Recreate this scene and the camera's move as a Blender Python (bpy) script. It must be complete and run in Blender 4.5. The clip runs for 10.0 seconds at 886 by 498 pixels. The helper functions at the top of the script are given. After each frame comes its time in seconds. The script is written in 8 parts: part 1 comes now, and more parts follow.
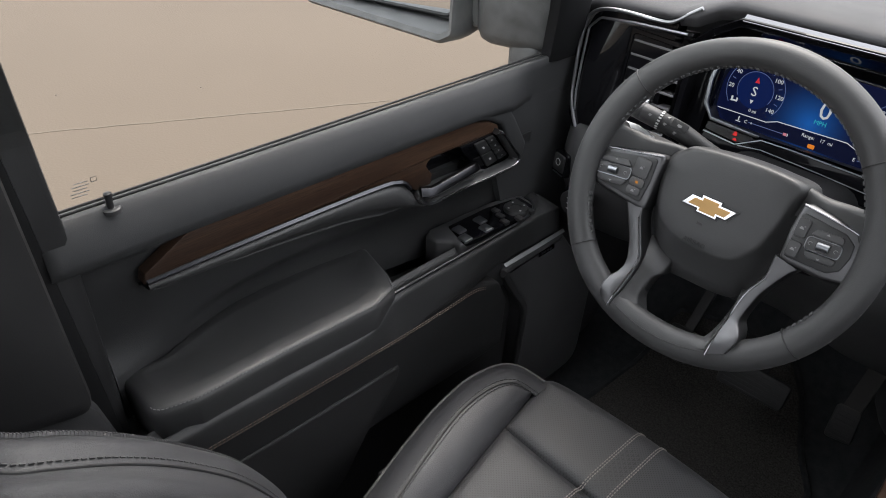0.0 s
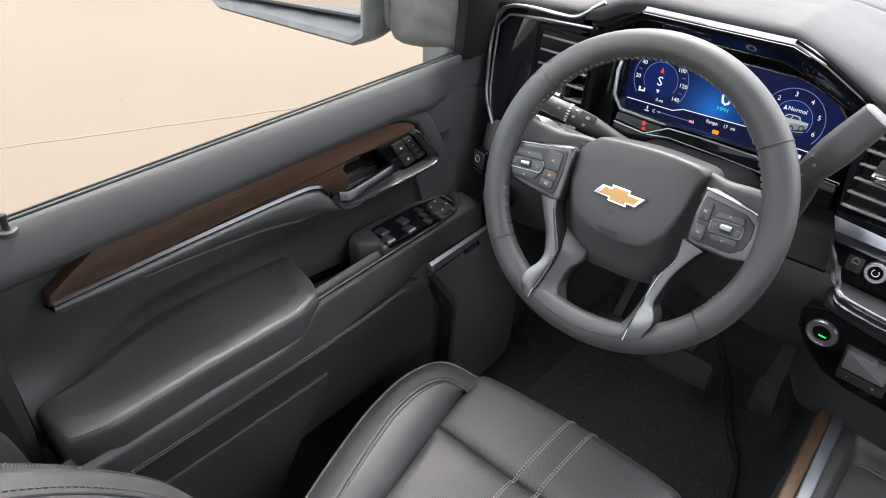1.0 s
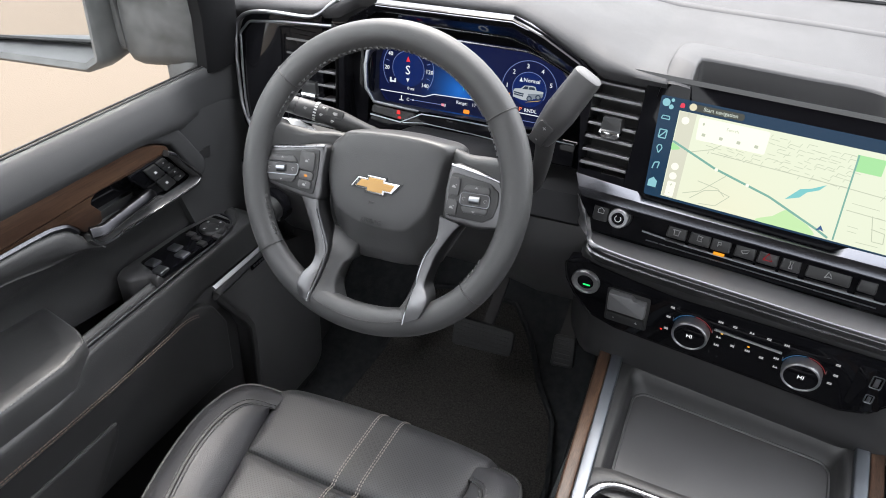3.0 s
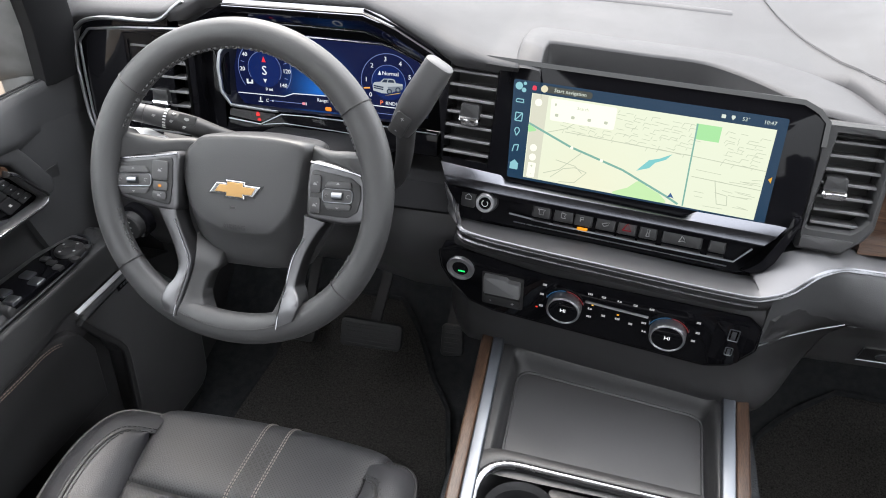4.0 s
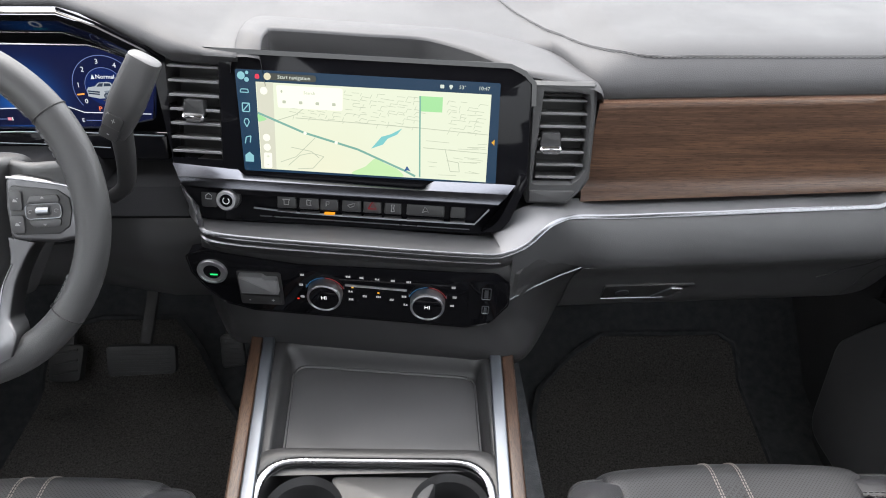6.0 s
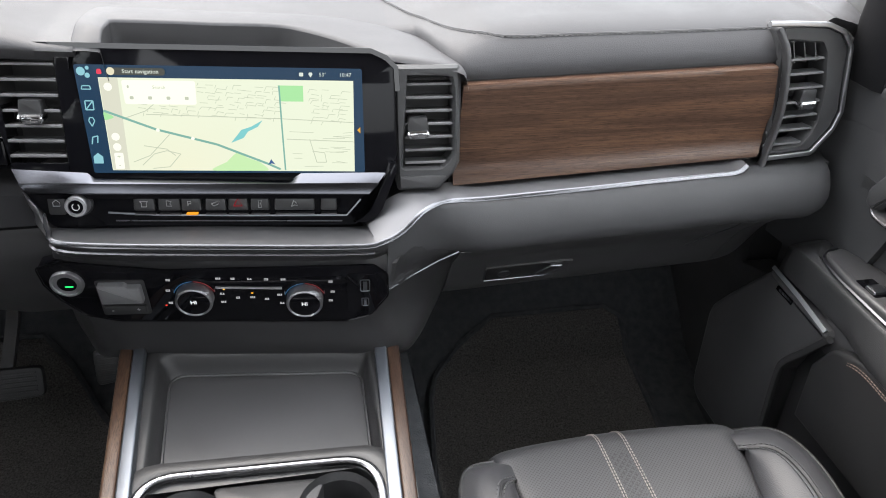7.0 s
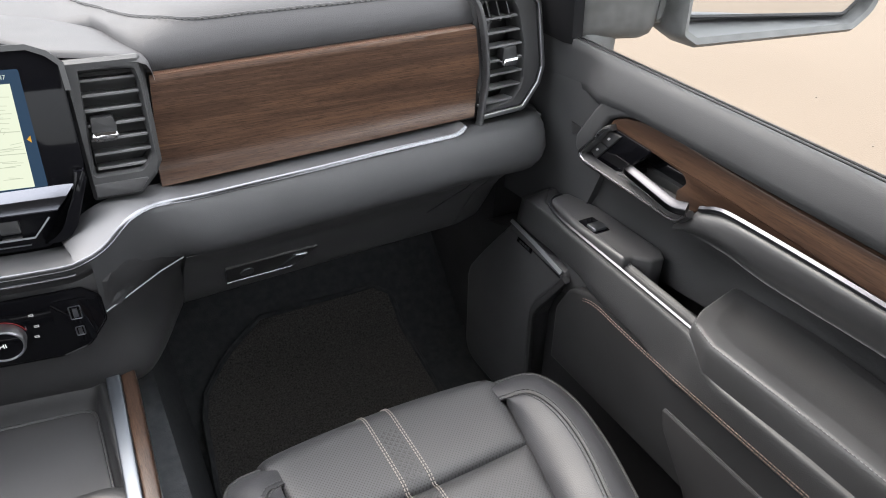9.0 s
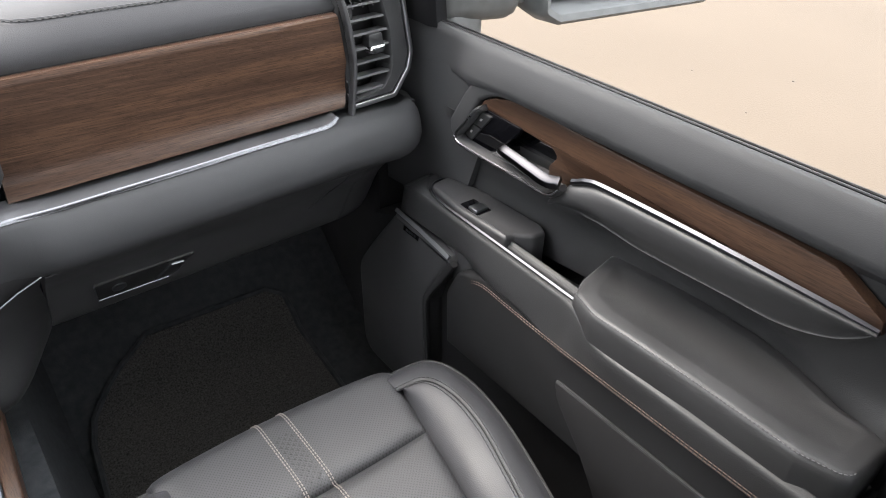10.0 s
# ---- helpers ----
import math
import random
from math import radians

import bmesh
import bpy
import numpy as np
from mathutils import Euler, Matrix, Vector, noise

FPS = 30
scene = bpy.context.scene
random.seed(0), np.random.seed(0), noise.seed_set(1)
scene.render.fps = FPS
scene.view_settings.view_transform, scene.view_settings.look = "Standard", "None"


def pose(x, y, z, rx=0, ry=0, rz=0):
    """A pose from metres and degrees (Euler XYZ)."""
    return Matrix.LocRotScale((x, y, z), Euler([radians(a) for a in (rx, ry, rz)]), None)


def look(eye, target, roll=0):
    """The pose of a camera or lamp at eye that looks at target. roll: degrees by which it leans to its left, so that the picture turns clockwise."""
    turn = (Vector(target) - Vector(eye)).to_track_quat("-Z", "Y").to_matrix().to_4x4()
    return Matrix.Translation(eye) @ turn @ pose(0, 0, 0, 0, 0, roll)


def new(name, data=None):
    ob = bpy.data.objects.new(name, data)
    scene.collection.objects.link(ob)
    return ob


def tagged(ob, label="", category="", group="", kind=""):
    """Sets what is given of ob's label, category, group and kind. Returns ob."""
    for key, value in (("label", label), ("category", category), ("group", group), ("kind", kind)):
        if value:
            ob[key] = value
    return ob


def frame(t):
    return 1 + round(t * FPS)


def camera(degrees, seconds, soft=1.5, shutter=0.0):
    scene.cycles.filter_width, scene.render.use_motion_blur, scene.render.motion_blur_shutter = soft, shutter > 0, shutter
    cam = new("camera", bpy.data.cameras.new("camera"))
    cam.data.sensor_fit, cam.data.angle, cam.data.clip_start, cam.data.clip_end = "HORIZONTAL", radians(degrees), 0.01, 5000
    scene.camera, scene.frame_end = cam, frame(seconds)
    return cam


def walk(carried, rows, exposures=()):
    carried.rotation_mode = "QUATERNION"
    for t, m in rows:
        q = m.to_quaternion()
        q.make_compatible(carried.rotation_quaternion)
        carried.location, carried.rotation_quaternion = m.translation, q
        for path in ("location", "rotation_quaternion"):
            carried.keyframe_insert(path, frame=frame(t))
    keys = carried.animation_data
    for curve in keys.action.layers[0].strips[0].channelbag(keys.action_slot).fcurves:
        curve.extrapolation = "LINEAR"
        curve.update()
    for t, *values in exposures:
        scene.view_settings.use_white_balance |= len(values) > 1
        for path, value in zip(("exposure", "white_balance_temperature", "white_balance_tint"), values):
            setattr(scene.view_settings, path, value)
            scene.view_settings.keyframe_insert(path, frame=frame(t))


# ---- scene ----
cam = camera(62.72, 10.0, soft=1.0)
ROWS = [
    (0.0, -0.1685, -0.9410, 1.1808, 55.619, -1.818, 46.551),
    (0.5, -0.1601, -0.9356, 1.1811, 55.726, -1.735, 44.072),
    (1.0, -0.1483, -0.9215, 1.1811, 55.853, -1.599, 40.834),
    (1.5, -0.1313, -0.9070, 1.1800, 56.163, -1.259, 37.517),
    (2.0, -0.1127, -0.8964, 1.1765, 56.583, -0.913, 33.075),
    (2.5, -0.0965, -0.8895, 1.1739, 56.719, -0.588, 28.945),
    (4.0, -0.0488, -0.8714, 1.1629, 56.744, -0.305, 14.559),
    (4.5, -0.0297, -0.8714, 1.1567, 57.007, -0.408, 10.531),
    (5.0, -0.0037, -0.8757, 1.1472, 57.506, -0.536, 5.937),
    (5.5, 0.0140, -0.8733, 1.1440, 57.388, -0.808, 1.801),
    (7.0, 0.0715, -0.8587, 1.1297, 56.743, -1.867, -10.883),
    (7.5, 0.0947, -0.8584, 1.1227, 56.834, -2.123, -14.991),
    (8.0, 0.1208, -0.8614, 1.1172, 56.873, -2.381, -19.920),
    (8.5, 0.1440, -0.8639, 1.1130, 56.767, -2.412, -24.112),
    (9.0, 0.1693, -0.8645, 1.1065, 56.649, -2.286, -28.923),
    (9.5, 0.1905, -0.8702, 1.1004, 56.624, -2.066, -33.180),
    (10.0, 0.2063, -0.8792, 1.0964, 56.447, -1.827, -37.655),
]

walk(cam, [(t, pose(*row)) for t, *row in ROWS],
     exposures=[(0.0, 1.38), (0.2, 1.68), (0.4, 2.06), (0.7, 2.29), (10.0, 2.29)])

# ---- world and light: bright overcast daylight through the cab's glass ----
world = bpy.data.worlds.new("overcast_sky")
scene.world = world
world.use_nodes = True
wn, wl = world.node_tree.nodes, world.node_tree.links
sky = wn.new("ShaderNodeTexSky")
sky.sky_type, sky.sun_disc = "NISHITA", False
sky.sun_elevation, sky.sun_rotation = radians(55), radians(-25)
sky.air_density, sky.dust_density, sky.ozone_density = 1.0, 6.0, 0.6
soften = wn.new("ShaderNodeMixRGB")
soften.inputs[0].default_value = 0.78
soften.inputs[2].default_value = (8.6, 8.8, 9.0, 1)
wl.new(sky.outputs[0], soften.inputs[1])
# an overcast sky is darker towards the horizon
way, axes, rise, dome = (wn.new("ShaderNode" + k) for k in ("TexCoord", "SeparateXYZ", "MapRange", "VectorMath"))
wl.new(way.outputs["Generated"], axes.inputs[0])
wl.new(axes.outputs["Z"], rise.inputs[0])
rise.inputs[1].default_value, rise.inputs[2].default_value, rise.inputs[3].default_value, rise.inputs[4].default_value = 0.0, 1.0, 0.55, 1.65
dome.operation = "MULTIPLY"
wl.new(soften.outputs[0], dome.inputs[0])
wl.new(rise.outputs[0], dome.inputs[1])
wl.new(dome.outputs[0], wn["Background"].inputs[0])
wn["Background"].inputs[1].default_value = 0.15
sun = new("sun", bpy.data.lights.new("sun", "SUN"))
sun.data.energy, sun.data.angle, sun.data.color = 0.6, radians(24), (1.0, 0.96, 0.9)
sun.matrix_world = look((-2, 4.5, 7), (0, 0, 0))

# ---- materials ----
def material(name, color, rough=0.5, metal=0.0, vary=0.12, vary_scale=9.0, bump=0.0, bump_scale=400.0, coat=0.0,
             spec=0.5, sheen=0.0, cells=False, stretch=(1, 1, 1), rough_vary=0.08):
    m = bpy.data.materials.new(name)
    m.use_nodes = True
    n, l = m.node_tree.nodes, m.node_tree.links
    b = n["Principled BSDF"]
    b.inputs["Base Color"].default_value = (*color, 1)
    b.inputs["Roughness"].default_value = rough
    b.inputs["Metallic"].default_value = metal
    b.inputs["Coat Weight"].default_value = coat
    b.inputs["Coat Roughness"].default_value = 0.06
    b.inputs["Specular IOR Level"].default_value = spec
    b.inputs["Sheen Weight"].default_value = sheen
    co = n.new("ShaderNodeTexCoord")
    mp = n.new("ShaderNodeMapping")
    mp.inputs["Scale"].default_value = stretch
    l.new(co.outputs["Object"], mp.inputs["Vector"])
    if vary:
        nz = n.new("ShaderNodeTexNoise")
        nz.inputs["Scale"].default_value, nz.inputs["Detail"].default_value = vary_scale, 6
        l.new(mp.outputs[0], nz.inputs["Vector"])
        r = n.new("ShaderNodeMapRange")
        r.inputs[1].default_value, r.inputs[2].default_value = 0.25, 0.75
        r.inputs[3].default_value, r.inputs[4].default_value = 1 - vary, 1 + vary
        l.new(nz.outputs[0], r.inputs[0])
        mul = n.new("ShaderNodeVectorMath")
        mul.operation = "MULTIPLY"
        mul.inputs[0].default_value = color
        l.new(r.outputs[0], mul.inputs[1])
        l.new(mul.outputs[0], b.inputs["Base Color"])
        rr = n.new("ShaderNodeMapRange")
        rr.inputs[1].default_value, rr.inputs[2].default_value = 0.3, 0.7
        rr.inputs[3].default_value, rr.inputs[4].default_value = max(0.02, rough - rough_vary), min(1, rough + rough_vary)
        l.new(nz.outputs[0], rr.inputs[0])
        l.new(rr.outputs[0], b.inputs["Roughness"])
    if bump:
        t = n.new("ShaderNodeTexVoronoi" if cells else "ShaderNodeTexNoise")
        t.inputs["Scale"].default_value = bump_scale
        if cells:
            t.feature = "F1"
        else:
            t.inputs["Detail"].default_value = 4
        l.new(mp.outputs[0], t.inputs["Vector"])
        bp = n.new("ShaderNodeBump")
        bp.inputs["Strength"].default_value, bp.inputs["Distance"].default_value = bump, 0.0006
        l.new(t.outputs[0], bp.inputs["Height"])
        l.new(bp.outputs[0], b.inputs["Normal"])
    return m


def wood(name, along, tone=1.0):
    """Open-pored satin walnut; the grain runs along one axis (0, 1 or 2)."""
    m = bpy.data.materials.new(name)
    m.use_nodes = True
    n, l = m.node_tree.nodes, m.node_tree.links
    b = n["Principled BSDF"]
    co = n.new("ShaderNodeTexCoord")

    def grain(across, length, scale, detail, distortion):
        mp, nz = n.new("ShaderNodeMapping"), n.new("ShaderNodeTexNoise")
        k = [across] * 3
        k[along] = length
        mp.inputs["Scale"].default_value = k
        nz.inputs["Scale"].default_value, nz.inputs["Detail"].default_value, nz.inputs["Distortion"].default_value = scale, detail, distortion
        l.new(co.outputs["Object"], mp.inputs["Vector"])
        l.new(mp.outputs[0], nz.inputs["Vector"])
        return nz.outputs[0]
    flame, fibre, pores = grain(34, 1.4, 1.2, 6, 0.5), grain(620, 16, 1.0, 5, 0.2), grain(1100, 60, 1.0, 2, 0.0)
    add = n.new("ShaderNodeMath")
    add.operation = "MULTIPLY_ADD"
    add.inputs[1].default_value = 0.55
    l.new(fibre, add.inputs[0])
    l.new(flame, add.inputs[2])
    ramp = n.new("ShaderNodeValToRGB")
    e = ramp.color_ramp.elements
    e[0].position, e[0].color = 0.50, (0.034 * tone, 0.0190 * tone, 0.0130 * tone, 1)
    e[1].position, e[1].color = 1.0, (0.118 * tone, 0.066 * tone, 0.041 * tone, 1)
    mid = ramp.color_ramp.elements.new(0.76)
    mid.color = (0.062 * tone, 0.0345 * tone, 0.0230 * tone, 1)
    l.new(add.outputs[0], ramp.inputs[0])
    cut = n.new("ShaderNodeMapRange")
    cut.inputs[1].default_value, cut.inputs[2].default_value, cut.inputs[3].default_value, cut.inputs[4].default_value = 0.36, 0.46, 0.58, 1.0
    l.new(pores, cut.inputs[0])
    mul = n.new("ShaderNodeMixRGB")
    mul.blend_type = "MULTIPLY"
    mul.inputs[0].default_value = 1.0
    l.new(ramp.outputs[0], mul.inputs[1])
    l.new(cut.outputs[0], mul.inputs[2])
    l.new(mul.outputs[0], b.inputs["Base Color"])
    b.inputs["Roughness"].default_value = 0.33
    b.inputs["Specular IOR Level"].default_value = 0.30
    bp = n.new("ShaderNodeBump")
    bp.inputs["Strength"].default_value, bp.inputs["Distance"].default_value = 0.5, 0.0005
    l.new(pores, bp.inputs["Height"])
    l.new(bp.outputs[0], b.inputs["Normal"])
    return m


DISPLAY = 0.245      # how bright lit displays are beside the daylight


def glow(name, color, strength, gradient=None):
    """A lit display surface. gradient: a second colour round a place, and how far it reaches."""
    m = bpy.data.materials.new(name)
    m.use_nodes = True
    n, l = m.node_tree.nodes, m.node_tree.links
    b = n["Principled BSDF"]
    b.inputs["Base Color"].default_value = (0.006, 0.006, 0.008, 1)
    b.inputs["Roughness"].default_value = 0.10
    b.inputs["Specular IOR Level"].default_value = 0.06
    b.inputs["Emission Color"].default_value = (*color, 1)
    b.inputs["Emission Strength"].default_value = strength * DISPLAY
    if gradient:
        col, place, radius = gradient
        co, ds, mr, pw, mx = (n.new("ShaderNode" + k) for k in ("TexCoord", "VectorMath", "MapRange", "Math", "MixRGB"))
        ds.operation, pw.operation = "DISTANCE", "POWER"
        ds.inputs[1].default_value, pw.inputs[1].default_value = place, 2.0
        l.new(co.outputs["Object"], ds.inputs[0])
        mr.inputs[1].default_value, mr.inputs[2].default_value, mr.inputs[3].default_value, mr.inputs[4].default_value = 0.0, radius, 1.0, 0.0
        l.new(ds.outputs["Value"], mr.inputs[0])
        l.new(mr.outputs[0], pw.inputs[0])
        l.new(pw.outputs[0], mx.inputs[0])
        mx.inputs[1].default_value, mx.inputs[2].default_value = (*color, 1), (*col, 1)
        l.new(mx.outputs[0], b.inputs["Emission Color"])
    return m


LEATHER = material("black_leather", (0.036, 0.0360, 0.0372), 0.45, vary=0.12, bump=0.14, bump_scale=900, cells=True)
DASHSKIN = material("dash_skin", (0.052, 0.0515, 0.054), 0.54, vary=0.06, bump=0.3, bump_scale=900, cells=True, spec=0.14)
PADSKIN = material("soft_door_skin", (0.0440, 0.0445, 0.0465), 0.58, vary=0.10, bump=0.14, bump_scale=1000, cells=True, spec=0.3)
PLASTIC = material("dark_grained_plastic", (0.045, 0.0445, 0.0465), 0.44, vary=0.10, bump=0.3, bump_scale=900)
STACKM = material("dark_moulded_plastic", (0.021, 0.0208, 0.0218), 0.42, vary=0.10, bump=0.3, bump_scale=900)
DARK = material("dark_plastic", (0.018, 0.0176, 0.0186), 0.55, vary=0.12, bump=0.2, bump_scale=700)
TRAYM = material("rubber_tray", (0.046, 0.045, 0.047), 0.38, vary=0.08, bump=0.15, bump_scale=1200)
GLOSS = material("piano_black", (0.004, 0.004, 0.005), 0.05, vary=0.06, spec=0.14, rough_vary=0.02)
LACQUER = material("black_lacquer", (0.005, 0.005, 0.006), 0.06, vary=0.06, spec=0.5, rough_vary=0.02)
PALESILVER = material("pale_silver", (0.62, 0.62, 0.64), 0.40, 0.2, vary=0.03)
# chrome and handle coloured far below real metal to hold reflections down
CHROME = material("chrome", (0.115, 0.117, 0.126), 0.27, 1.0, vary=0.03, rough_vary=0.04)
HANDLE = material("brushed_handle", (0.040, 0.040, 0.044), 0.30, 1.0, vary=0.03, rough_vary=0.03)
RAIL = material("blue_satin_rail", (0.150, 0.163, 0.184), 0.46, 1.0, vary=0.05, vary_scale=40, rough_vary=0.05)
SEATHIDE = material("seat_leather", (0.034, 0.0340, 0.0375), 0.52, vary=0.14, bump=0.35, bump_scale=640, cells=True)
GREYLEVER = material("grey_lever", (0.13, 0.13, 0.134), 0.36, vary=0.06)
STRIP = material("polished_strip", (0.27, 0.27, 0.285), 0.25, 1.0, vary=0.03, rough_vary=0.04)
KNOBM = material("knurled_silver", (0.36, 0.36, 0.375), 0.42, 1.0, vary=0.03, bump=0.4, bump_scale=900)
BARMETAL = material("bar_metal", (0.085, 0.087, 0.098), 0.22, 1.0, vary=0.03, rough_vary=0.03)
BRIGHT = material("bright_chrome", (0.80, 0.81, 0.83), 0.12, 1.0, vary=0.03, rough_vary=0.04)
SATIN = material("satin_silver", (0.26, 0.27, 0.29), 0.34, 1.0, vary=0.03, vary_scale=30, rough_vary=0.02)
SMOKE = material("smoked_satin_metal", (0.120, 0.119, 0.124), 0.40, 1.0, vary=0.03, vary_scale=30, rough_vary=0.02)
BAND = material("satin_band", (0.145, 0.144, 0.150), 0.52, 1.0, vary=0.03, vary_scale=30, rough_vary=0.02)
# chrome copy darkened so the door strips reflect the sky less brightly
DIMCHROME = material("dimmed_chrome", (0.075, 0.077, 0.086), 0.36, 1.0, vary=0.03, rough_vary=0.03)
TRIMLINE = material("trim_chrome", (0.135, 0.137, 0.147), 0.24, 1.0, vary=0.03, rough_vary=0.03)
# chrome copy lightened so edges that mirror the dark cab look bright
ENDCHROME = material("pale_satin_chrome", (0.40, 0.405, 0.42), 0.36, 1.0, vary=0.03, rough_vary=0.03)
BUTTON = material("button_black", (0.018, 0.018, 0.019), 0.45, vary=0.08)
CARPET = material("black_carpet", (0.031, 0.033, 0.036), 0.95, vary=0.35, vary_scale=60, bump=1.0, bump_scale=420, spec=0.15)
MATM = material("mat_pile", (0.044, 0.0415, 0.040), 0.95, vary=0.75, vary_scale=330, bump=1.0, bump_scale=300, spec=0.15)
RUBBER = material("black_rubber", (0.012, 0.012, 0.013), 0.6, vary=0.1, bump=0.3, bump_scale=500)
RIMTHREAD = material("dark_thread", (0.062, 0.062, 0.064), 0.7, vary=0.15, vary_scale=300)
THREAD = material("grey_thread", (0.135, 0.135, 0.138), 0.7, vary=0.15, vary_scale=300)
TANTHREAD = material("tan_thread", (0.150, 0.112, 0.094), 0.7, vary=0.15, vary_scale=300)
SEATTHREAD = material("pale_seat_thread", (0.24, 0.215, 0.195), 0.7, vary=0.15, vary_scale=300)
WHITEMARK = material("white_print", (0.50, 0.50, 0.50), 0.5, vary=0.05)
LEGEND = material("pale_print", (0.22, 0.22, 0.22), 0.5, vary=0.05)
GOLD = material("gold_badge", (0.40, 0.235, 0.085), 0.38, 0.45, vary=0.02, vary_scale=60)
HEADLINER = material("grey_headliner", (0.20, 0.198, 0.195), 0.9, vary=0.08, bump=0.3, bump_scale=300)
GREYTRIM = material("grey_grained_trim", (0.16, 0.165, 0.17), 0.6, vary=0.12, vary_scale=30, bump=0.8, bump_scale=260, cells=True)
PAINT = material("white_car_paint", (0.62, 0.64, 0.66), 0.25, vary=0.02, coat=0.8)
# grey lifted for weathering and for the window's haze in front of it
MIRRORPLASTIC = material("weathered_hazed_plastic", (0.098, 0.099, 0.100), 0.55, vary=0.4, vary_scale=30, bump=0.25, bump_scale=500)
MIRROR = material("mirror_glass", (0.88, 0.90, 0.92), 0.015, 1.0, vary=0.0)
SLATM = material("satin_grey_slat", (0.105, 0.104, 0.108), 0.42, vary=0.06)
# door and rail walnut toned down against the light on its top faces
WOOD_X, WOOD_Y = wood("walnut_dash", 0), wood("dimmed_walnut", 1, 0.62)


def concrete():
    m = bpy.data.materials.new("tan_concrete")
    m.use_nodes = True
    n, l = m.node_tree.nodes, m.node_tree.links
    b = n["Principled BSDF"]
    co = n.new("ShaderNodeTexCoord")
    big, small, ramp, ramp2, mx = (n.new("ShaderNode" + k) for k in ("TexNoise", "TexNoise", "ValToRGB", "ValToRGB", "MixRGB"))
    big.inputs["Scale"].default_value, big.inputs["Detail"].default_value = 0.55, 5
    small.inputs["Scale"].default_value, small.inputs["Detail"].default_value = 55, 8
    for t in (big, small):
        l.new(co.outputs["Object"], t.inputs["Vector"])
    ramp.color_ramp.elements[0].position, ramp.color_ramp.elements[0].color = 0.3, (0.094, 0.0690, 0.0480, 1)
    ramp.color_ramp.elements[1].position, ramp.color_ramp.elements[1].color = 0.75, (0.106, 0.0785, 0.0555, 1)
    ramp2.color_ramp.elements[0].position, ramp2.color_ramp.elements[0].color = 0.25, (0.86, 0.86, 0.86, 1)
    ramp2.color_ramp.elements[1].position, ramp2.color_ramp.elements[1].color = 0.7, (1.03, 1.03, 1.03, 1)
    l.new(big.outputs[0], ramp.inputs[0])
    l.new(small.outputs[0], ramp2.inputs[0])
    mx.blend_type = "MULTIPLY"
    mx.inputs[0].default_value = 1
    l.new(ramp.outputs[0], mx.inputs[1])
    l.new(ramp2.outputs[0], mx.inputs[2])
    l.new(mx.outputs[0], b.inputs["Base Color"])
    b.inputs["Roughness"].default_value = 0.85
    bp = n.new("ShaderNodeBump")
    bp.inputs["Strength"].default_value, bp.inputs["Distance"].default_value = 0.5, 0.004
    l.new(small.outputs[0], bp.inputs["Height"])
    l.new(bp.outputs[0], b.inputs["Normal"])
    return m


def pane_glass():
    m = bpy.data.materials.new("window_glass")
    m.use_nodes = True
    b = m.node_tree.nodes["Principled BSDF"]
    b.inputs["Base Color"].default_value = (0.84, 0.85, 0.84, 1)
    b.inputs["Transmission Weight"].default_value = 1.0
    b.inputs["Roughness"].default_value = 0.0
    b.inputs["IOR"].default_value = 1.05
    return m




def perforated():
    """Leather punched with rows of tiny holes."""
    m = material("perforated_leather", (0.038, 0.0378, 0.0405), 0.56, vary=0.08, bump=0.3, bump_scale=620, cells=True)
    n, l = m.node_tree.nodes, m.node_tree.links
    b = n["Principled BSDF"]
    co, mp, fr, sub, mask, ln, lt, mx = (n.new("ShaderNode" + k) for k in ("TexCoord", "Mapping", "VectorMath", "VectorMath", "VectorMath", "VectorMath", "MapRange", "MixRGB"))
    mp.inputs["Scale"].default_value = (270, 270, 270)
    mp.inputs["Rotation"].default_value = (0, 0, radians(45))
    fr.operation, sub.operation, mask.operation, ln.operation = "FRACTION", "SUBTRACT", "MULTIPLY", "LENGTH"
    sub.inputs[1].default_value, mask.inputs[1].default_value = (0.5, 0.5, 0.5), (1, 1, 0)
    l.new(co.outputs["Object"], mp.inputs["Vector"])
    for a, c in ((mp, fr), (fr, sub), (sub, mask), (mask, ln)):
        l.new(a.outputs[0], c.inputs[0])
    lt.inputs[1].default_value, lt.inputs[2].default_value = 0.20, 0.30
    l.new(ln.outputs["Value"], lt.inputs[0])
    old = b.inputs["Base Color"].links[0].from_socket
    l.new(lt.outputs[0], mx.inputs[0])
    mx.inputs[1].default_value = (0.012, 0.012, 0.012, 1)
    l.new(old, mx.inputs[2])
    l.new(mx.outputs[0], b.inputs["Base Color"])
    return m


PERF = perforated()
# door skin copy, darkened for faces that turn less to the light
DOORDARK = material("dark_door_skin", (0.029, 0.0292, 0.0305), 0.50, vary=0.10, bump=0.3, bump_scale=900, cells=True)
PALEJOINT = material("pale_joint", (0.120, 0.098, 0.074), 0.9, vary=0.15, vary_scale=20)
# near-black plastic: the shade on pillar and column is put into its colour
SHADEDPLASTIC = material("shaded_plastic", (0.010, 0.010, 0.011), 0.85, vary=0.1, bump=0.3, bump_scale=800, spec=0.12)
CONCRETE, GLASS = concrete(), pane_glass()

# ---- building tools ----
def V(*a):
    return Vector(a)


def basis(o, u, v):
    o, u, v = Vector(o), Vector(u).normalized(), Vector(v)
    v = (v - u * u.dot(v)).normalized()
    return o, u, v, u.cross(v)


def at(F, a, b, c=0.0):
    return F[0] + F[1] * a + F[2] * b + F[3] * c


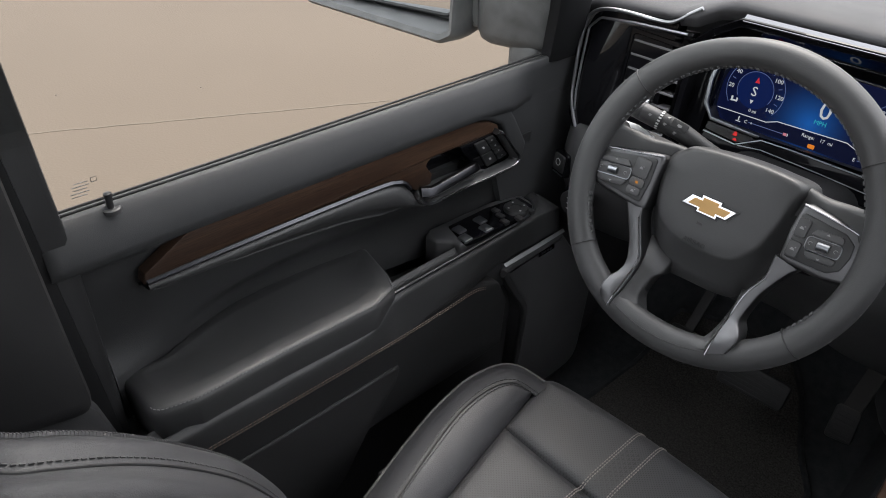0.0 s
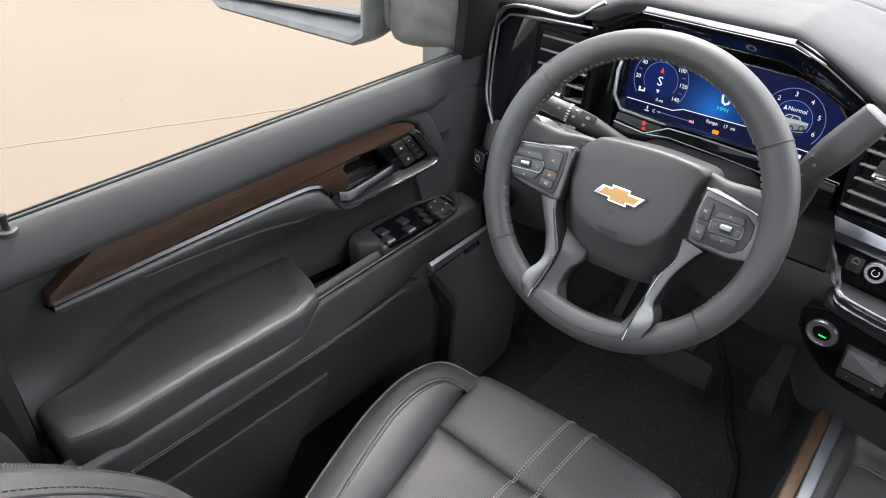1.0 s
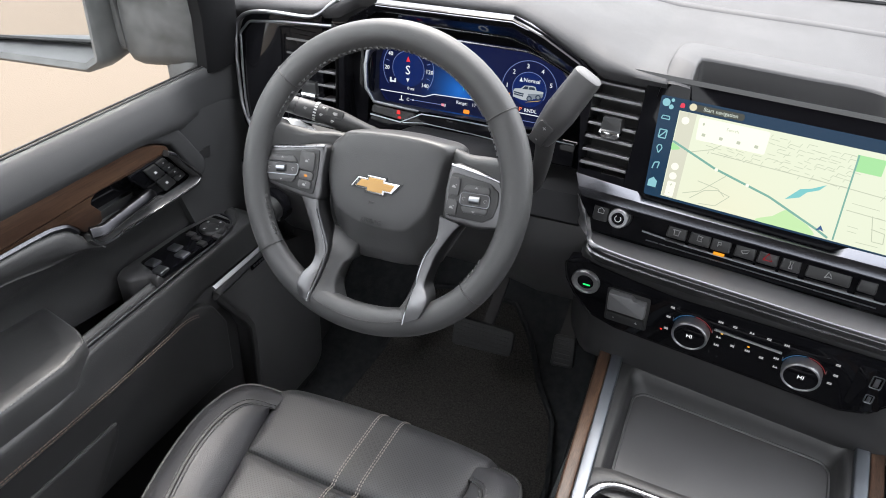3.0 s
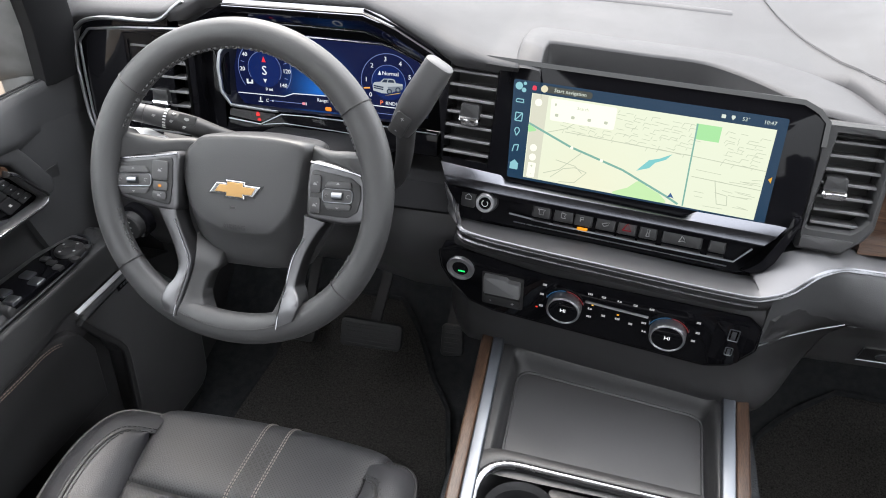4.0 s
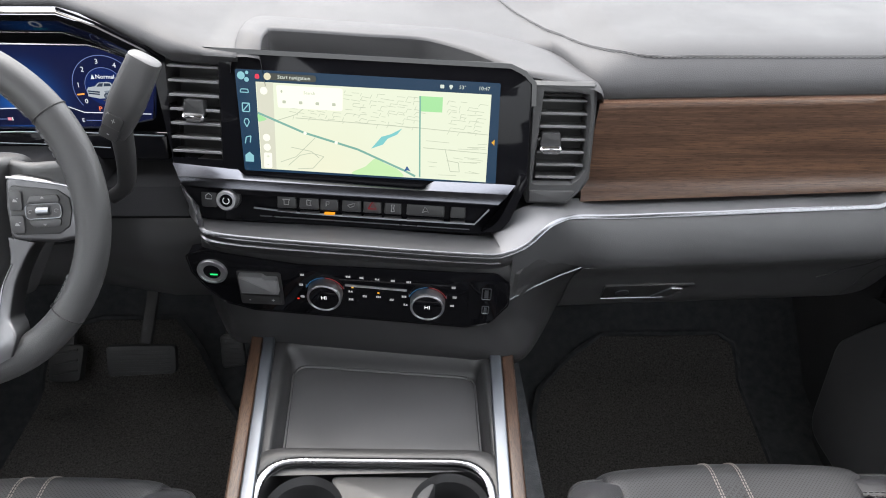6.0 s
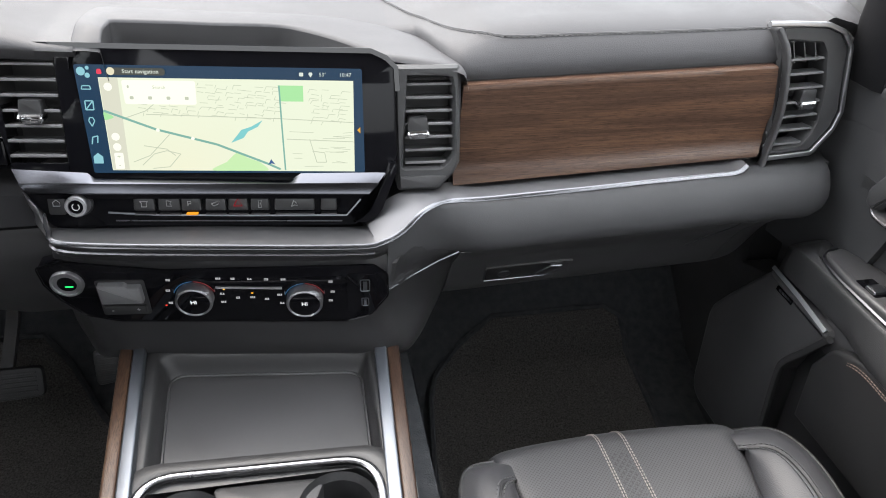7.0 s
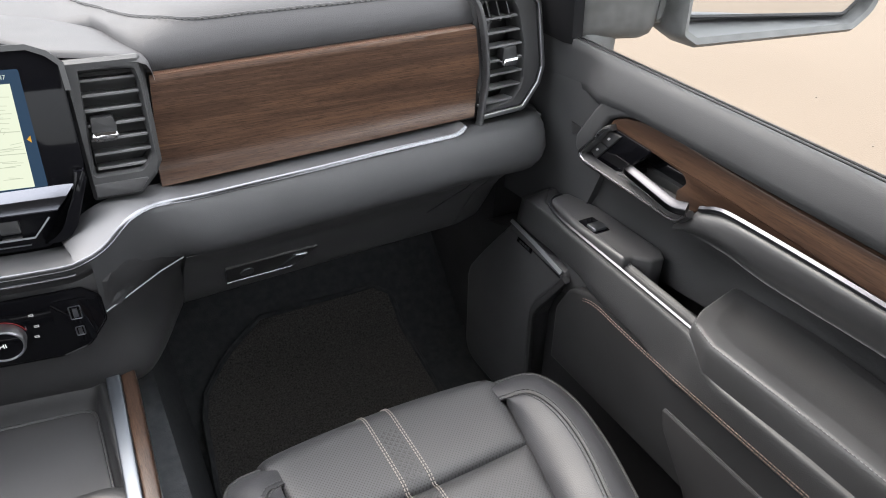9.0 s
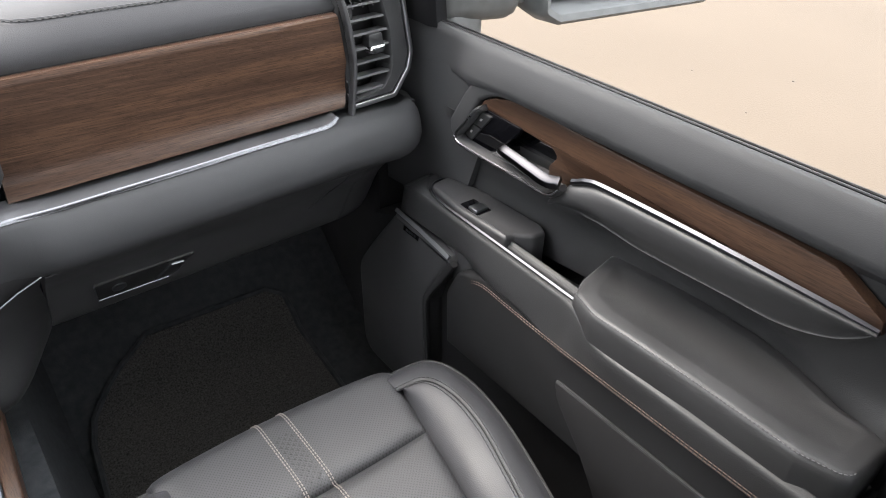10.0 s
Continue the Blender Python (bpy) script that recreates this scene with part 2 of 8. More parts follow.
def fillet(pts, r, n=4):
    """A closed outline with its corners rounded; r may be one radius or one for each corner."""
    out, k = [], len(pts)
    for i in range(k):
        ri = r[i] if isinstance(r, (list, tuple)) else r
        p, a, b = Vector(pts[i]), Vector(pts[i - 1]), Vector(pts[(i + 1) % k])
        da, db = (a - p), (b - p)
        la, lb = da.length, db.length
        if ri < 1e-6 or la < 1e-6 or lb < 1e-6:
            out.append(p)
            continue
        da, db = da / la, db / lb
        ang = math.acos(max(-1, min(1, da.dot(db))))
        if ang > 3.05:
            out.append(p)
            continue
        d = min(ri / math.tan(ang / 2), 0.48 * la, 0.48 * lb)
        for j in range(n + 1):
            t = j / n
            out.append(p + da * d * (1 - t) ** 2 + db * d * t ** 2)
    return [tuple(q) for q in out]


def inset(pts, d):
    k, out = len(pts), []
    area = sum(pts[i][0] * pts[(i + 1) % k][1] - pts[(i + 1) % k][0] * pts[i][1] for i in range(k))
    s = 1 if area > 0 else -1
    for i in range(k):
        p, a, b = Vector(pts[i]), Vector(pts[i - 1]), Vector(pts[(i + 1) % k])
        e1, e2 = (p - a), (b - p)
        if e1.length < 1e-9 or e2.length < 1e-9:
            out.append(tuple(p))
            continue
        e1, e2 = e1.normalized(), e2.normalized()
        n1, n2 = Vector((-e1.y, e1.x)) * s, Vector((-e2.y, e2.x)) * s
        m = n1 + n2
        m = m / max(0.35, m.length_squared / 2) / 1.0
        out.append(tuple(p + m * d))
    return out


def skin(bm, rings, closed=True, caps=(True, True)):
    """Faces between rings of the same number of points."""
    vs = [[bm.verts.new(p) for p in r] for r in rings]
    k = len(vs[0])
    for a, b in zip(vs, vs[1:]):
        for i in range(k if closed else k - 1):
            j = (i + 1) % k
            bm.faces.new((a[i], a[j], b[j], b[i]))
    if closed and caps[0]:
        bm.faces.new(vs[0][::-1])
    if closed and caps[1]:
        bm.faces.new(vs[-1])
    return vs


def plate(F, pts, d0, d1, bev=0.0, bm=None, steps=2):
    """A slab with an outline in the plane of F, from depth d0 to d1 (the face that is seen), its front edge rounded."""
    bm = bm or bmesh.new()
    rings = [[at(F, a, b, d0) for a, b in pts]]
    sgn = 1 if d1 > d0 else -1
    if bev:
        for i in range(steps + 1):
            t = i / steps * math.pi / 2
            q = inset(pts, bev * (1 - math.cos(t)))
            rings.append([at(F, a, b, d1 - sgn * bev * (1 - math.sin(t))) for a, b in q])
    else:
        rings.append([at(F, a, b, d1) for a, b in pts])
    skin(bm, rings)
    return bm


def rect(w, h, cx=0.0, cy=0.0):
    return [(cx - w / 2, cy - h / 2), (cx + w / 2, cy - h / 2), (cx + w / 2, cy + h / 2), (cx - w / 2, cy + h / 2)]


def curve(pts, n=6, closed=False):
    """A smooth line through the points."""
    P = [Vector(p) for p in pts]
    k, out = len(P), []
    for i in range(k if closed else k - 1):
        p0 = P[i - 1] if closed or i > 0 else P[0] * 2 - P[1]
        p1, p2 = P[i], P[(i + 1) % k]
        p3 = P[(i + 2) % k] if closed or i + 2 < k else p2 * 2 - p1
        for j in range(n):
            t = j / n
            out.append(0.5 * ((2 * p1) + (p2 - p0) * t + (2 * p0 - 5 * p1 + 4 * p2 - p3) * t * t + (3 * p1 - p0 - 3 * p2 + p3) * t ** 3))
    if not closed:
        out.append(P[-1])
    return out


def sweep(path, prof, up=(0, 0, 1), closed=False, bm=None, taper=None):
    """A profile (a: across, b: along up) carried along a line."""
    bm = bm or bmesh.new()
    path, up, k, rings = [Vector(p) for p in path], Vector(up), len(path), []
    for i, p in enumerate(path):
        a = path[i - 1] if closed or i else path[0]
        b = path[(i + 1) % k] if closed or i + 1 < k else path[-1]
        d = (b - a).normalized()
        side = d.cross(up)
        side = side.normalized() if side.length > 1e-6 else Vector((1, 0, 0))
        u2 = side.cross(d)
        s = taper(i / max(1, k - 1)) if taper else 1
        rings.append([p + side * (x * s) + u2 * (y * s) for x, y in prof])
    if closed:
        rings.append(rings[0])
        skin(bm, rings, caps=(False, False))
        bmesh.ops.remove_doubles(bm, verts=bm.verts, dist=1e-6)
    else:
        skin(bm, rings)
    return bm


def ngon(r, n=10, squash=1.0):
    return [(r * math.cos(2 * math.pi * i / n), r * squash * math.sin(2 * math.pi * i / n)) for i in range(n)]


def tube(path, r, n=8, **k):
    return sweep(path, ngon(r, n), **k)


def revolve(F, prof, n=28, bm=None):
    """Turns a profile of (radius, height along the frame's normal)."""
    bm = bm or bmesh.new()
    rings = [[at(F, r * math.cos(2 * math.pi * i / n), r * math.sin(2 * math.pi * i / n), h) for i in range(n)] for r, h in prof]
    skin(bm, rings)
    return bm


def sheet(fn, nu, nv, under=None):
    """A surface fn(u, v); under: a vector by which a second face lies below it, closed round the edge."""
    bm = bmesh.new()
    g = [[Vector(fn(i / nu, j / nv)) for j in range(nv + 1)] for i in range(nu + 1)]
    top = [[bm.verts.new(p) for p in r] for r in g]
    for i in range(nu):
        for j in range(nv):
            bm.faces.new((top[i][j], top[i + 1][j], top[i + 1][j + 1], top[i][j + 1]))
    if under is not None:
        d = Vector(under)
        low = [[bm.verts.new(p + d) for p in r] for r in g]
        for i in range(nu):
            for j in range(nv):
                bm.faces.new((low[i][j + 1], low[i + 1][j + 1], low[i + 1][j], low[i][j]))
        edge = [(i, 0) for i in range(nu)] + [(nu, j) for j in range(nv)] + [(i, nv) for i in range(nu, 0, -1)] + [(0, j) for j in range(nv, 0, -1)]
        for a, b in zip(edge, edge[1:] + edge[:1]):
            bm.faces.new((top[b[0]][b[1]], top[a[0]][a[1]], low[a[0]][a[1]], low[b[0]][b[1]]))
    return bm


def stitches(paths, length=0.0042, gap=0.0022, r=0.00055, up=(0, 0, 1)):
    """Sewn thread: short raised dashes along smooth lines."""
    bm = bmesh.new()
    for path in paths:
        path = [Vector(p) for p in path]
        todo, on, i, p = length, True, 0, path[0].copy()
        start = p.copy()
        while i < len(path) - 1:
            d = path[i + 1] - p
            if d.length <= todo:
                todo -= d.length
                p = path[i + 1].copy()
                i += 1
                continue
            p = p + d.normalized() * todo
            if on:
                sweep([start, p], [(-r, -r), (r, -r), (r, r), (-r, r)], up=up, bm=bm)
            else:
                start = p.copy()
            on = not on
            todo = length if on else gap
    return bm


def finish(name, bm, mat, sharp=0.7):
    bmesh.ops.recalc_face_normals(bm, faces=bm.faces)
    for f in bm.faces:
        f.smooth = True
    for e in bm.edges:
        if len(e.link_faces) == 2 and e.calc_face_angle(0) > sharp:
            e.smooth = False
    me = bpy.data.meshes.new(name)
    bm.to_mesh(me)
    bm.free()
    me.materials.append(mat)
    return new(name, me)


def part(name, bm, mat, parent, label="", sharp=0.7):
    ob = finish(name, bm, mat, sharp)
    ob.parent = parent
    return tagged(ob, label)


def thing(name, label, category, kind="", group="", base=(0, 0, 0)):
    ob = new(name)
    ob.empty_display_size = 0.05
    return tagged(ob, label, category, group, kind)


def solid(name, bm, mat, label, category, kind="", group="", sharp=0.7):
    return tagged(finish(name, bm, mat, sharp), label, category, group, kind)


def words(text, F, size, mat, parent, name="lettering", depth=0.0003, lift=0.0, label=""):
    """Letters lying in the plane of F, centred on its origin."""
    cu = bpy.data.curves.new(name, "FONT")
    cu.body, cu.size, cu.extrude, cu.align_x, cu.align_y = text, size, depth, "CENTER", "CENTER"
    cu.resolution_u = 2
    tmp = bpy.data.objects.new("tmp", cu)
    me = bpy.data.meshes.new_from_object(tmp)
    bpy.data.objects.remove(tmp)
    m = Matrix((F[1], F[2], F[3])).transposed().to_4x4()
    m.translation = F[0] + F[3] * lift
    me.transform(m)
    me.materials.clear()
    me.materials.append(mat)
    ob = new(name, me)
    ob.parent = parent
    return tagged(ob, label)


def shift(F, a, b, c=0.0):
    return at(F, a, b, c), F[1], F[2], F[3]

# ---- the ground outside and the cab's shell ----
def ground():
    bm = bmesh.new()
    n, far = 24, 900.0
    xs = [math.copysign(abs(i / n) ** 3 * far, i) for i in range(-n, n + 1)]
    vs = [[bm.verts.new((x, y, -0.82)) for y in xs] for x in xs]
    for i in range(2 * n):
        for j in range(2 * n):
            bm.faces.new((vs[i][j], vs[i + 1][j], vs[i + 1][j + 1], vs[i][j + 1]))
    g = solid("ground", bm, CONCRETE, "wide tan concrete lot with faint stains", "ground", "structure")
    a, b = V(-4.76, 0.14, -0.82), V(-4.03, 1.63, -0.82)
    n2 = (b - a).normalized().cross(V(0, 0, 1))
    rnd = random.Random(3)
    path = [a.lerp(b, k / 24 * 1.6 - 0.3) + n2 * rnd.uniform(-0.006, 0.006) + V(0, 0, 0.001) for k in range(25)]
    part("joint", sweep(path, rect(0.011, 0.004), up=(0, 0, 1)), PALEJOINT, g, "pale joint line")
    for x, y, r in ((5.63, 1.67, 0.009), (5.17, 2.26, 0.007), (4.77, 1.52, 0.006), (-4.82, 1.21, 0.006), (-5.3, 0.4, 0.006), (4.2, 0.6, 0.009)):
        part("pebble", revolve(basis((x, y, -0.82), (1, 0, 0), (0, 1, 0)), [(r, 0), (r * 0.9, r * 0.4), (r * 0.4, r * 0.6)], 7), DARK, g)


def box(lo, hi, bm=None):
    F = basis((0, 0, lo[2]), (1, 0, 0), (0, 1, 0))
    return plate(F, [(lo[0], lo[1]), (hi[0], lo[1]), (hi[0], hi[1]), (lo[0], hi[1])], 0, hi[2] - lo[2], bm=bm)


def shell():
    solid("ceiling", box((-0.66, -2.05, 1.46), (0.66, -0.28, 1.50)), HEADLINER, "light grey cloth headliner of the cab", "headliner", "structure")
    for s, nm in ((-1, "west"), (1, "east")):
        a, b = sorted((s * 0.66, s * 0.72))
        solid("wall_%s_header" % nm, box((a, -2.05, 1.40), (b, -0.25, 1.50)), HEADLINER, "grey roof rail above the side windows", "roof rail", "structure")
        a, b = sorted((s * 0.87, s * 0.93))
        solid("wall_%s_rear" % nm, box((a, -2.05, -0.25), (b, -0.975, 0.70)), PLASTIC, "dark lower side of the rear cab", "side wall", "structure")
        a, b = sorted((s * 0.865, s * 0.93))
        solid("wall_%s_kick" % nm, box((a, 0.135, -0.25), (b, 0.66, 0.80)), DARK, "dark kick panel ahead of the door", "kick panel", "structure")
        a, b = sorted((s * 0.86, s * 0.93))
        solid("trim_%s_sill" % nm, box((a, -1.0, -0.25), (b, 0.16, 0.02)), DARK, "black door sill trim", "door sill", "structure")
    back = bmesh.new()
    box((-0.93, -2.10, -0.25), (0.93, -2.05, 0.70), back)
    box((-0.93, -2.10, 1.38), (0.93, -2.05, 1.50), back)
    solid("wall_rear", back, PLASTIC, "dark rear wall of the cab below and above the back window", "rear wall", "structure")
    solid("wall_firewall", box((-0.93, 0.62, -0.25), (0.93, 0.66, 0.80)), DARK, "black firewall behind the dashboard", "firewall", "structure")

    # carpeted floor that rises to the toe board
    def fl(u, v):
        y = -2.05 + v * 2.69
        return (-0.87 + u * 1.74, y, floor_z(y))
    solid("floor", sheet(fl, 8, 40, (0, 0, -0.05)), CARPET, "black carpeted cab floor rising to the toe board", "floor", "structure")
    # tunnel sides under the centre console
    for s, nm in ((-1, "driver"), (1, "passenger")):
        ys = [-1.2, -0.3, -0.05, 0.2, 0.6]
        def tn(u, v, s=s):
            y = -1.2 + u * 1.8
            return (s * (0.205 + 0.055 * v ** 1.6), y, 0.36 - v * (0.37 - floor_z(y)))
        solid("trim_tunnel_%s" % nm, sheet(tn, 20, 6, (-s * 0.03, 0, 0)), CARPET, "black carpet on the side of the floor tunnel", "tunnel trim", "structure")


def floor_z(y):
    if y < -0.12:
        return 0.0
    if y < 0.22:
        return 0.0 + (y + 0.12) * 0.19
    return 0.0646 + (y - 0.22) * 0.95 if y > 0.26 else 0.0646 + (y - 0.22) * 0.6


def pillars():
    for s, nm in ((-1, "driver"), (1, "passenger")):
        # front pillar, leaning back over the door's front corner
        rings = []
        for t in range(9):
            k = t / 8
            c = V(s * (0.874 - 0.16 * k), 0.012 - 0.08 * k - 0.38 * k * k, 0.775 + 0.705 * k)
            w, d = 0.015, 0.040
            rings.append([c + V(s * x * w, y * d, 0) for x, y in [(-1, -0.7), (-0.6, -1), (0.7, -1), (1.2, -0.6), (1.2, 1), (-0.6, 1), (-1, 0.7)]])
        bm = bmesh.new()
        skin(bm, rings)
        solid("pillar_front_%s" % nm, bm, SHADEDPLASTIC, "dark grained front roof pillar trim", "roof pillar", "structure")
        # centre pillar behind the door with its seat belt trim
        p = thing("pillar_centre_%s" % nm, "dark centre roof pillar with grey lower trim", "roof pillar", "structure")
        F = basis((s * 0.842, 0, 0), (0, 1, 0), (0, 0, 1))
        F = (F[0], F[1], F[2], V(-s, 0, 0))
        part("upper_trim", plate(F, fillet([(-0.99, 0.60), (-0.815, 0.56), (-0.835, 0.98), (-0.86, 1.46), (-1.02, 1.46)], 0.02), -0.05, 0.015, 0.012), DARK, p)
        part("edge_trim", plate(F, fillet([(-0.83, 0.40), (-0.782, 0.42), (-0.786, 0.76), (-0.800, 1.02), (-0.83, 1.44), (-0.87, 1.44), (-0.84, 0.9)], 0.006), -0.06, -0.012, 0.006), RUBBER, p)
        part("lower_trim", plate(F, fillet([(-1.02, -0.02), (-0.80, -0.02), (-0.79, 0.45), (-0.815, 0.57), (-1.0, 0.60)], 0.03), -0.05, 0.006, 0.01), PLASTIC, p, "grey grained lower pillar trim")


# ---- dashboard ----
SCR = basis((-0.013, -0.0025, 0.760), (0.293, -0.0245, -0.0065), (0.001, 0.027, 0.111))
CLI = basis((-0.010, -0.062, 0.545), (0.300, -0.024, -0.004), (0.0, -0.012, 0.100))
CLU = basis((-0.465, 0.068, 0.795), (1, 0, 0), (0, 0.022, 0.100))
VNR = basis((0.235, -0.005, 0.750), (1, -0.05, 0), (0, 0.02, 0.1))


def lerp_rows(table, x):
    """Rows of (x, values...): the values at x, linear between rows."""
    if x <= table[0][0]:
        return table[0][1:]
    for a, b in zip(table, table[1:]):
        if x <= b[0]:
            t = (x - a[0]) / (b[0] - a[0])
            return [p + (q - p) * t for p, q in zip(a[1:], b[1:])]
    return table[-1][1:]


def resample(pts, n):
    P = [Vector(p) for p in pts]
    d = [0.0]
    for a, b in zip(P, P[1:]):
        d.append(d[-1] + (b - a).length)
    out, j = [], 0
    for i in range(n + 1):
        s = d[-1] * i / n
        while j < len(P) - 2 and d[j + 1] < s:
            j += 1
        t = (s - d[j]) / max(1e-9, d[j + 1] - d[j])
        out.append(P[j].lerp(P[j + 1], min(1, t)))
    return out


def between(rows, n, m=1, under=None, smooth_n=6, bm=None):
    """A surface through several lines that run side by side."""
    R = [resample(curve(r, smooth_n) if len(r) > 2 else r, n) for r in rows]
    cols = [curve([r[i] for r in R], m) if m > 1 else [r[i] for r in R] for i in range(n + 1)]
    k = len(cols[0]) - 1
    return sheet(lambda u, v: cols[round(u * n)][round(v * k)], n, k, under)


# front edge of the dash top: x, y, z
TOP_EDGE = [(-0.88, 0.050, 0.835), (-0.845, 0.045, 0.858), (-0.70, 0.038, 0.874), (-0.665, 0.036, 0.880), (-0.640, 0.050, 0.894), (-0.603, 0.052, 0.9015),
            (-0.395, 0.052, 0.9030), (-0.350, 0.050, 0.886), (-0.298, 0.042, 0.860), (-0.265, 0.026, 0.853), (-0.178, 0.024, 0.848), (-0.166, 0.150, 0.842), (0.0, 0.165, 0.830),
            (0.12, 0.170, 0.820), (0.235, 0.140, 0.812), (0.262, 0.030, 0.808), (0.276, 0.010, 0.806), (0.72, 0.010, 0.816), (0.735, 0.015, 0.840), (0.80, 0.030, 0.866), (0.85, 0.040, 0.852), (0.88, 0.05, 0.83)]


def dash_top_z(x):
    return lerp_rows([(-0.9, 0.875), (-0.70, 0.885), (-0.62, 0.918), (-0.40, 0.918), (-0.30, 0.884), (-0.22, 0.860), (-0.18, 0.856), (0.0, 0.844), (0.10, 0.834), (0.20, 0.828), (0.27, 0.838), (0.32, 0.855), (0.40, 0.861), (0.9, 0.866)], x)[0]


def skin_z(x, y):
    """Height of the dash top well behind its front edge."""
    zt = dash_top_z(x)
    return lerp_rows([(0.10, zt), (0.22, zt + 0.003), (0.34, zt * 0.5 + 0.432), (0.46, 0.868), (0.62, 0.862)], y)[0]


def dashboard():
    d = thing("dashboard", "black soft-touch dashboard with walnut and chrome trim", "dashboard")
    n = 320
    xs = [-0.88 + 1.76 * i / n for i in range(n + 1)]

    def profile(x):
        y, z = lerp_rows(TOP_EDGE, x)
        zt = max(dash_top_z(x), z + 0.004)
        k = 0.6 if y > 0.06 else 1.0
        soft = min(1.0, max(0.0, (x - 0.27) / 0.05))
        front = [(0.002 + 0.006 * soft, 0.35 - 0.03 * soft), (0.010 + 0.010 * soft, 0.66 - 0.06 * soft), (0.024 + 0.012 * soft, 0.86 - 0.05 * soft), (0.045 + 0.010 * soft, 0.96 - 0.02 * soft), (0.075 + 0.008 * soft, 1.0)]
        return [(y, z)] + [(y + dy * k, z + (zt - z) * f) for dy, f in front] + [(0.29, skin_z(x, 0.29)),
                (0.36, skin_z(x, 0.36)), (0.46, 0.868), (0.62, 0.862)]

    def top(u, v):
        x = xs[round(u * n)]
        return (x, *profile(x)[round(v * 9)])
    part("top_pad", sheet(top, n, 9, (0, 0.012, -0.014)), DASHSKIN, d, "soft grained black dash top, bright under the windscreen", sharp=1.2)
    # step towards the windscreen and the defroster grille behind it
    step = [V(x, 0.345, skin_z(x, 0.345)) for x in [-0.62 + 0.04 * i for i in range(19)]]
    part("top_step", between([[p + V(0, -0.004, -0.002) for p in step], [p + V(0, -0.001, 0.0006) for p in step], [p + V(0, 0.003, 0.0030) for p in step], [p + V(0, 0.014, 0.0036) for p in step], [p + V(0, 0.06, -0.002) for p in step]], 40, 2, None, 1), DASHSKIN, d, "moulded step across the dash top", sharp=2)
    gx0, gx1, gy0, gy1 = -0.190, 0.150, 0.474, 0.525
    gz = max(skin_z(0.0, gy0), skin_z(0.0, gy1), skin_z(gx0, gy0), skin_z(gx1, gy1)) + 0.002
    part("grille_bed", box((gx0, gy0, gz - 0.02), (gx1, gy1, gz + 0.0005)), BUTTON, d, "dark defroster opening")
    for i in range(25):
        x = gx0 + (gx1 - gx0) * i / 24
        part("grille_bar", box((x - 0.0022, gy0 - 0.002, gz), (x + 0.0022, gy1 + 0.002, gz + 0.0035)), DASHSKIN, d)
    for y in (gy0, (gy0 + gy1) / 2, gy1):
        part("grille_rail", box((gx0 - 0.003, y - 0.0022, gz), (gx1 + 0.003, y + 0.0022, gz + 0.0040)), DASHSKIN, d)
    # raised pad over the passenger side with its sewn edge
    edge = [V(p.x, p.y, lerp_rows(profile(p.x), p.y)[0] + 0.0004) for p in curve([V(*p, 0) for p in [(0.150, 0.42), (0.178, 0.33), (0.230, 0.215), (0.265, 0.135), (0.286, 0.090), (0.312, 0.058), (0.355, 0.044), (0.49, 0.041), (0.655, 0.040), (0.715, 0.040)]], 10)]
    part("sewn_seam", tube(edge, 0.0013, 6), DASHSKIN, d, "raised sewn seam")
    part("seam_groove", tube([p + V(0, -0.0022, -0.0004) for p in edge], 0.0009, 6), DARK, d, "dark groove beside the seam")
    tagged(part("seam_stitching", stitches([[p + V(0, -0.0075, 0.0) for p in edge]], 0.005, 0.0028, 0.0005), RIMTHREAD, d, "fine dark stitching"), kind="stuff")

    # walnut panel with a rolled lower edge
    def wd(u, v):
        x0, x1 = 0.2745 - 0.010 * v, lerp_rows([(0, 0.712), (0.62, 0.728), (0.8, 0.727), (1, 0.714)], v)[0]
        x = x0 + (x1 - x0) * u
        zt = 0.800 + (x - 0.28) * 0.024
        y, dz = lerp_rows([(0, 0.0012, 0), (0.03, -0.0012, -0.0012), (0.3, -0.001, -0.042), (0.6, 0.003, -0.084), (0.80, 0.004, -0.110), (0.87, 0.002, -0.120), (0.93, -0.003, -0.128), (0.98, -0.009, -0.134), (1, -0.008, -0.138)], v)
        return (x, y, zt + dz * (1 - 0.04 * u))
    part("walnut_panel", sheet(wd, 30, 24, (0, 0.012, 0)), WOOD_X, d, "satin walnut veneer panel")
    part("panel_back", box((0.27, 0.014, 0.60), (0.745, 0.05, 0.815)), DARK, d)
    # silver ledge below the walnut, and the band round the centre stack
    up = [at(SCR, -0.255, -0.082), at(SCR, -0.246, -0.108), at(SCR, -0.226, -0.128), at(SCR, -0.04, -0.128), at(SCR, 0.146, -0.130), at(SCR, 0.160, -0.118), V(0.172, -0.030, 0.660), V(0.200, -0.022, 0.667), V(0.230, -0.012, 0.668),
          V(0.260, -0.002, 0.664), V(0.300, 0.014, 0.660), V(0.39, 0.015, 0.662), V(0.47, 0.016, 0.664), V(0.55, 0.016, 0.667), V(0.642, 0.016, 0.670), V(0.676, 0.014, 0.672), V(0.690, 0.006, 0.674)]
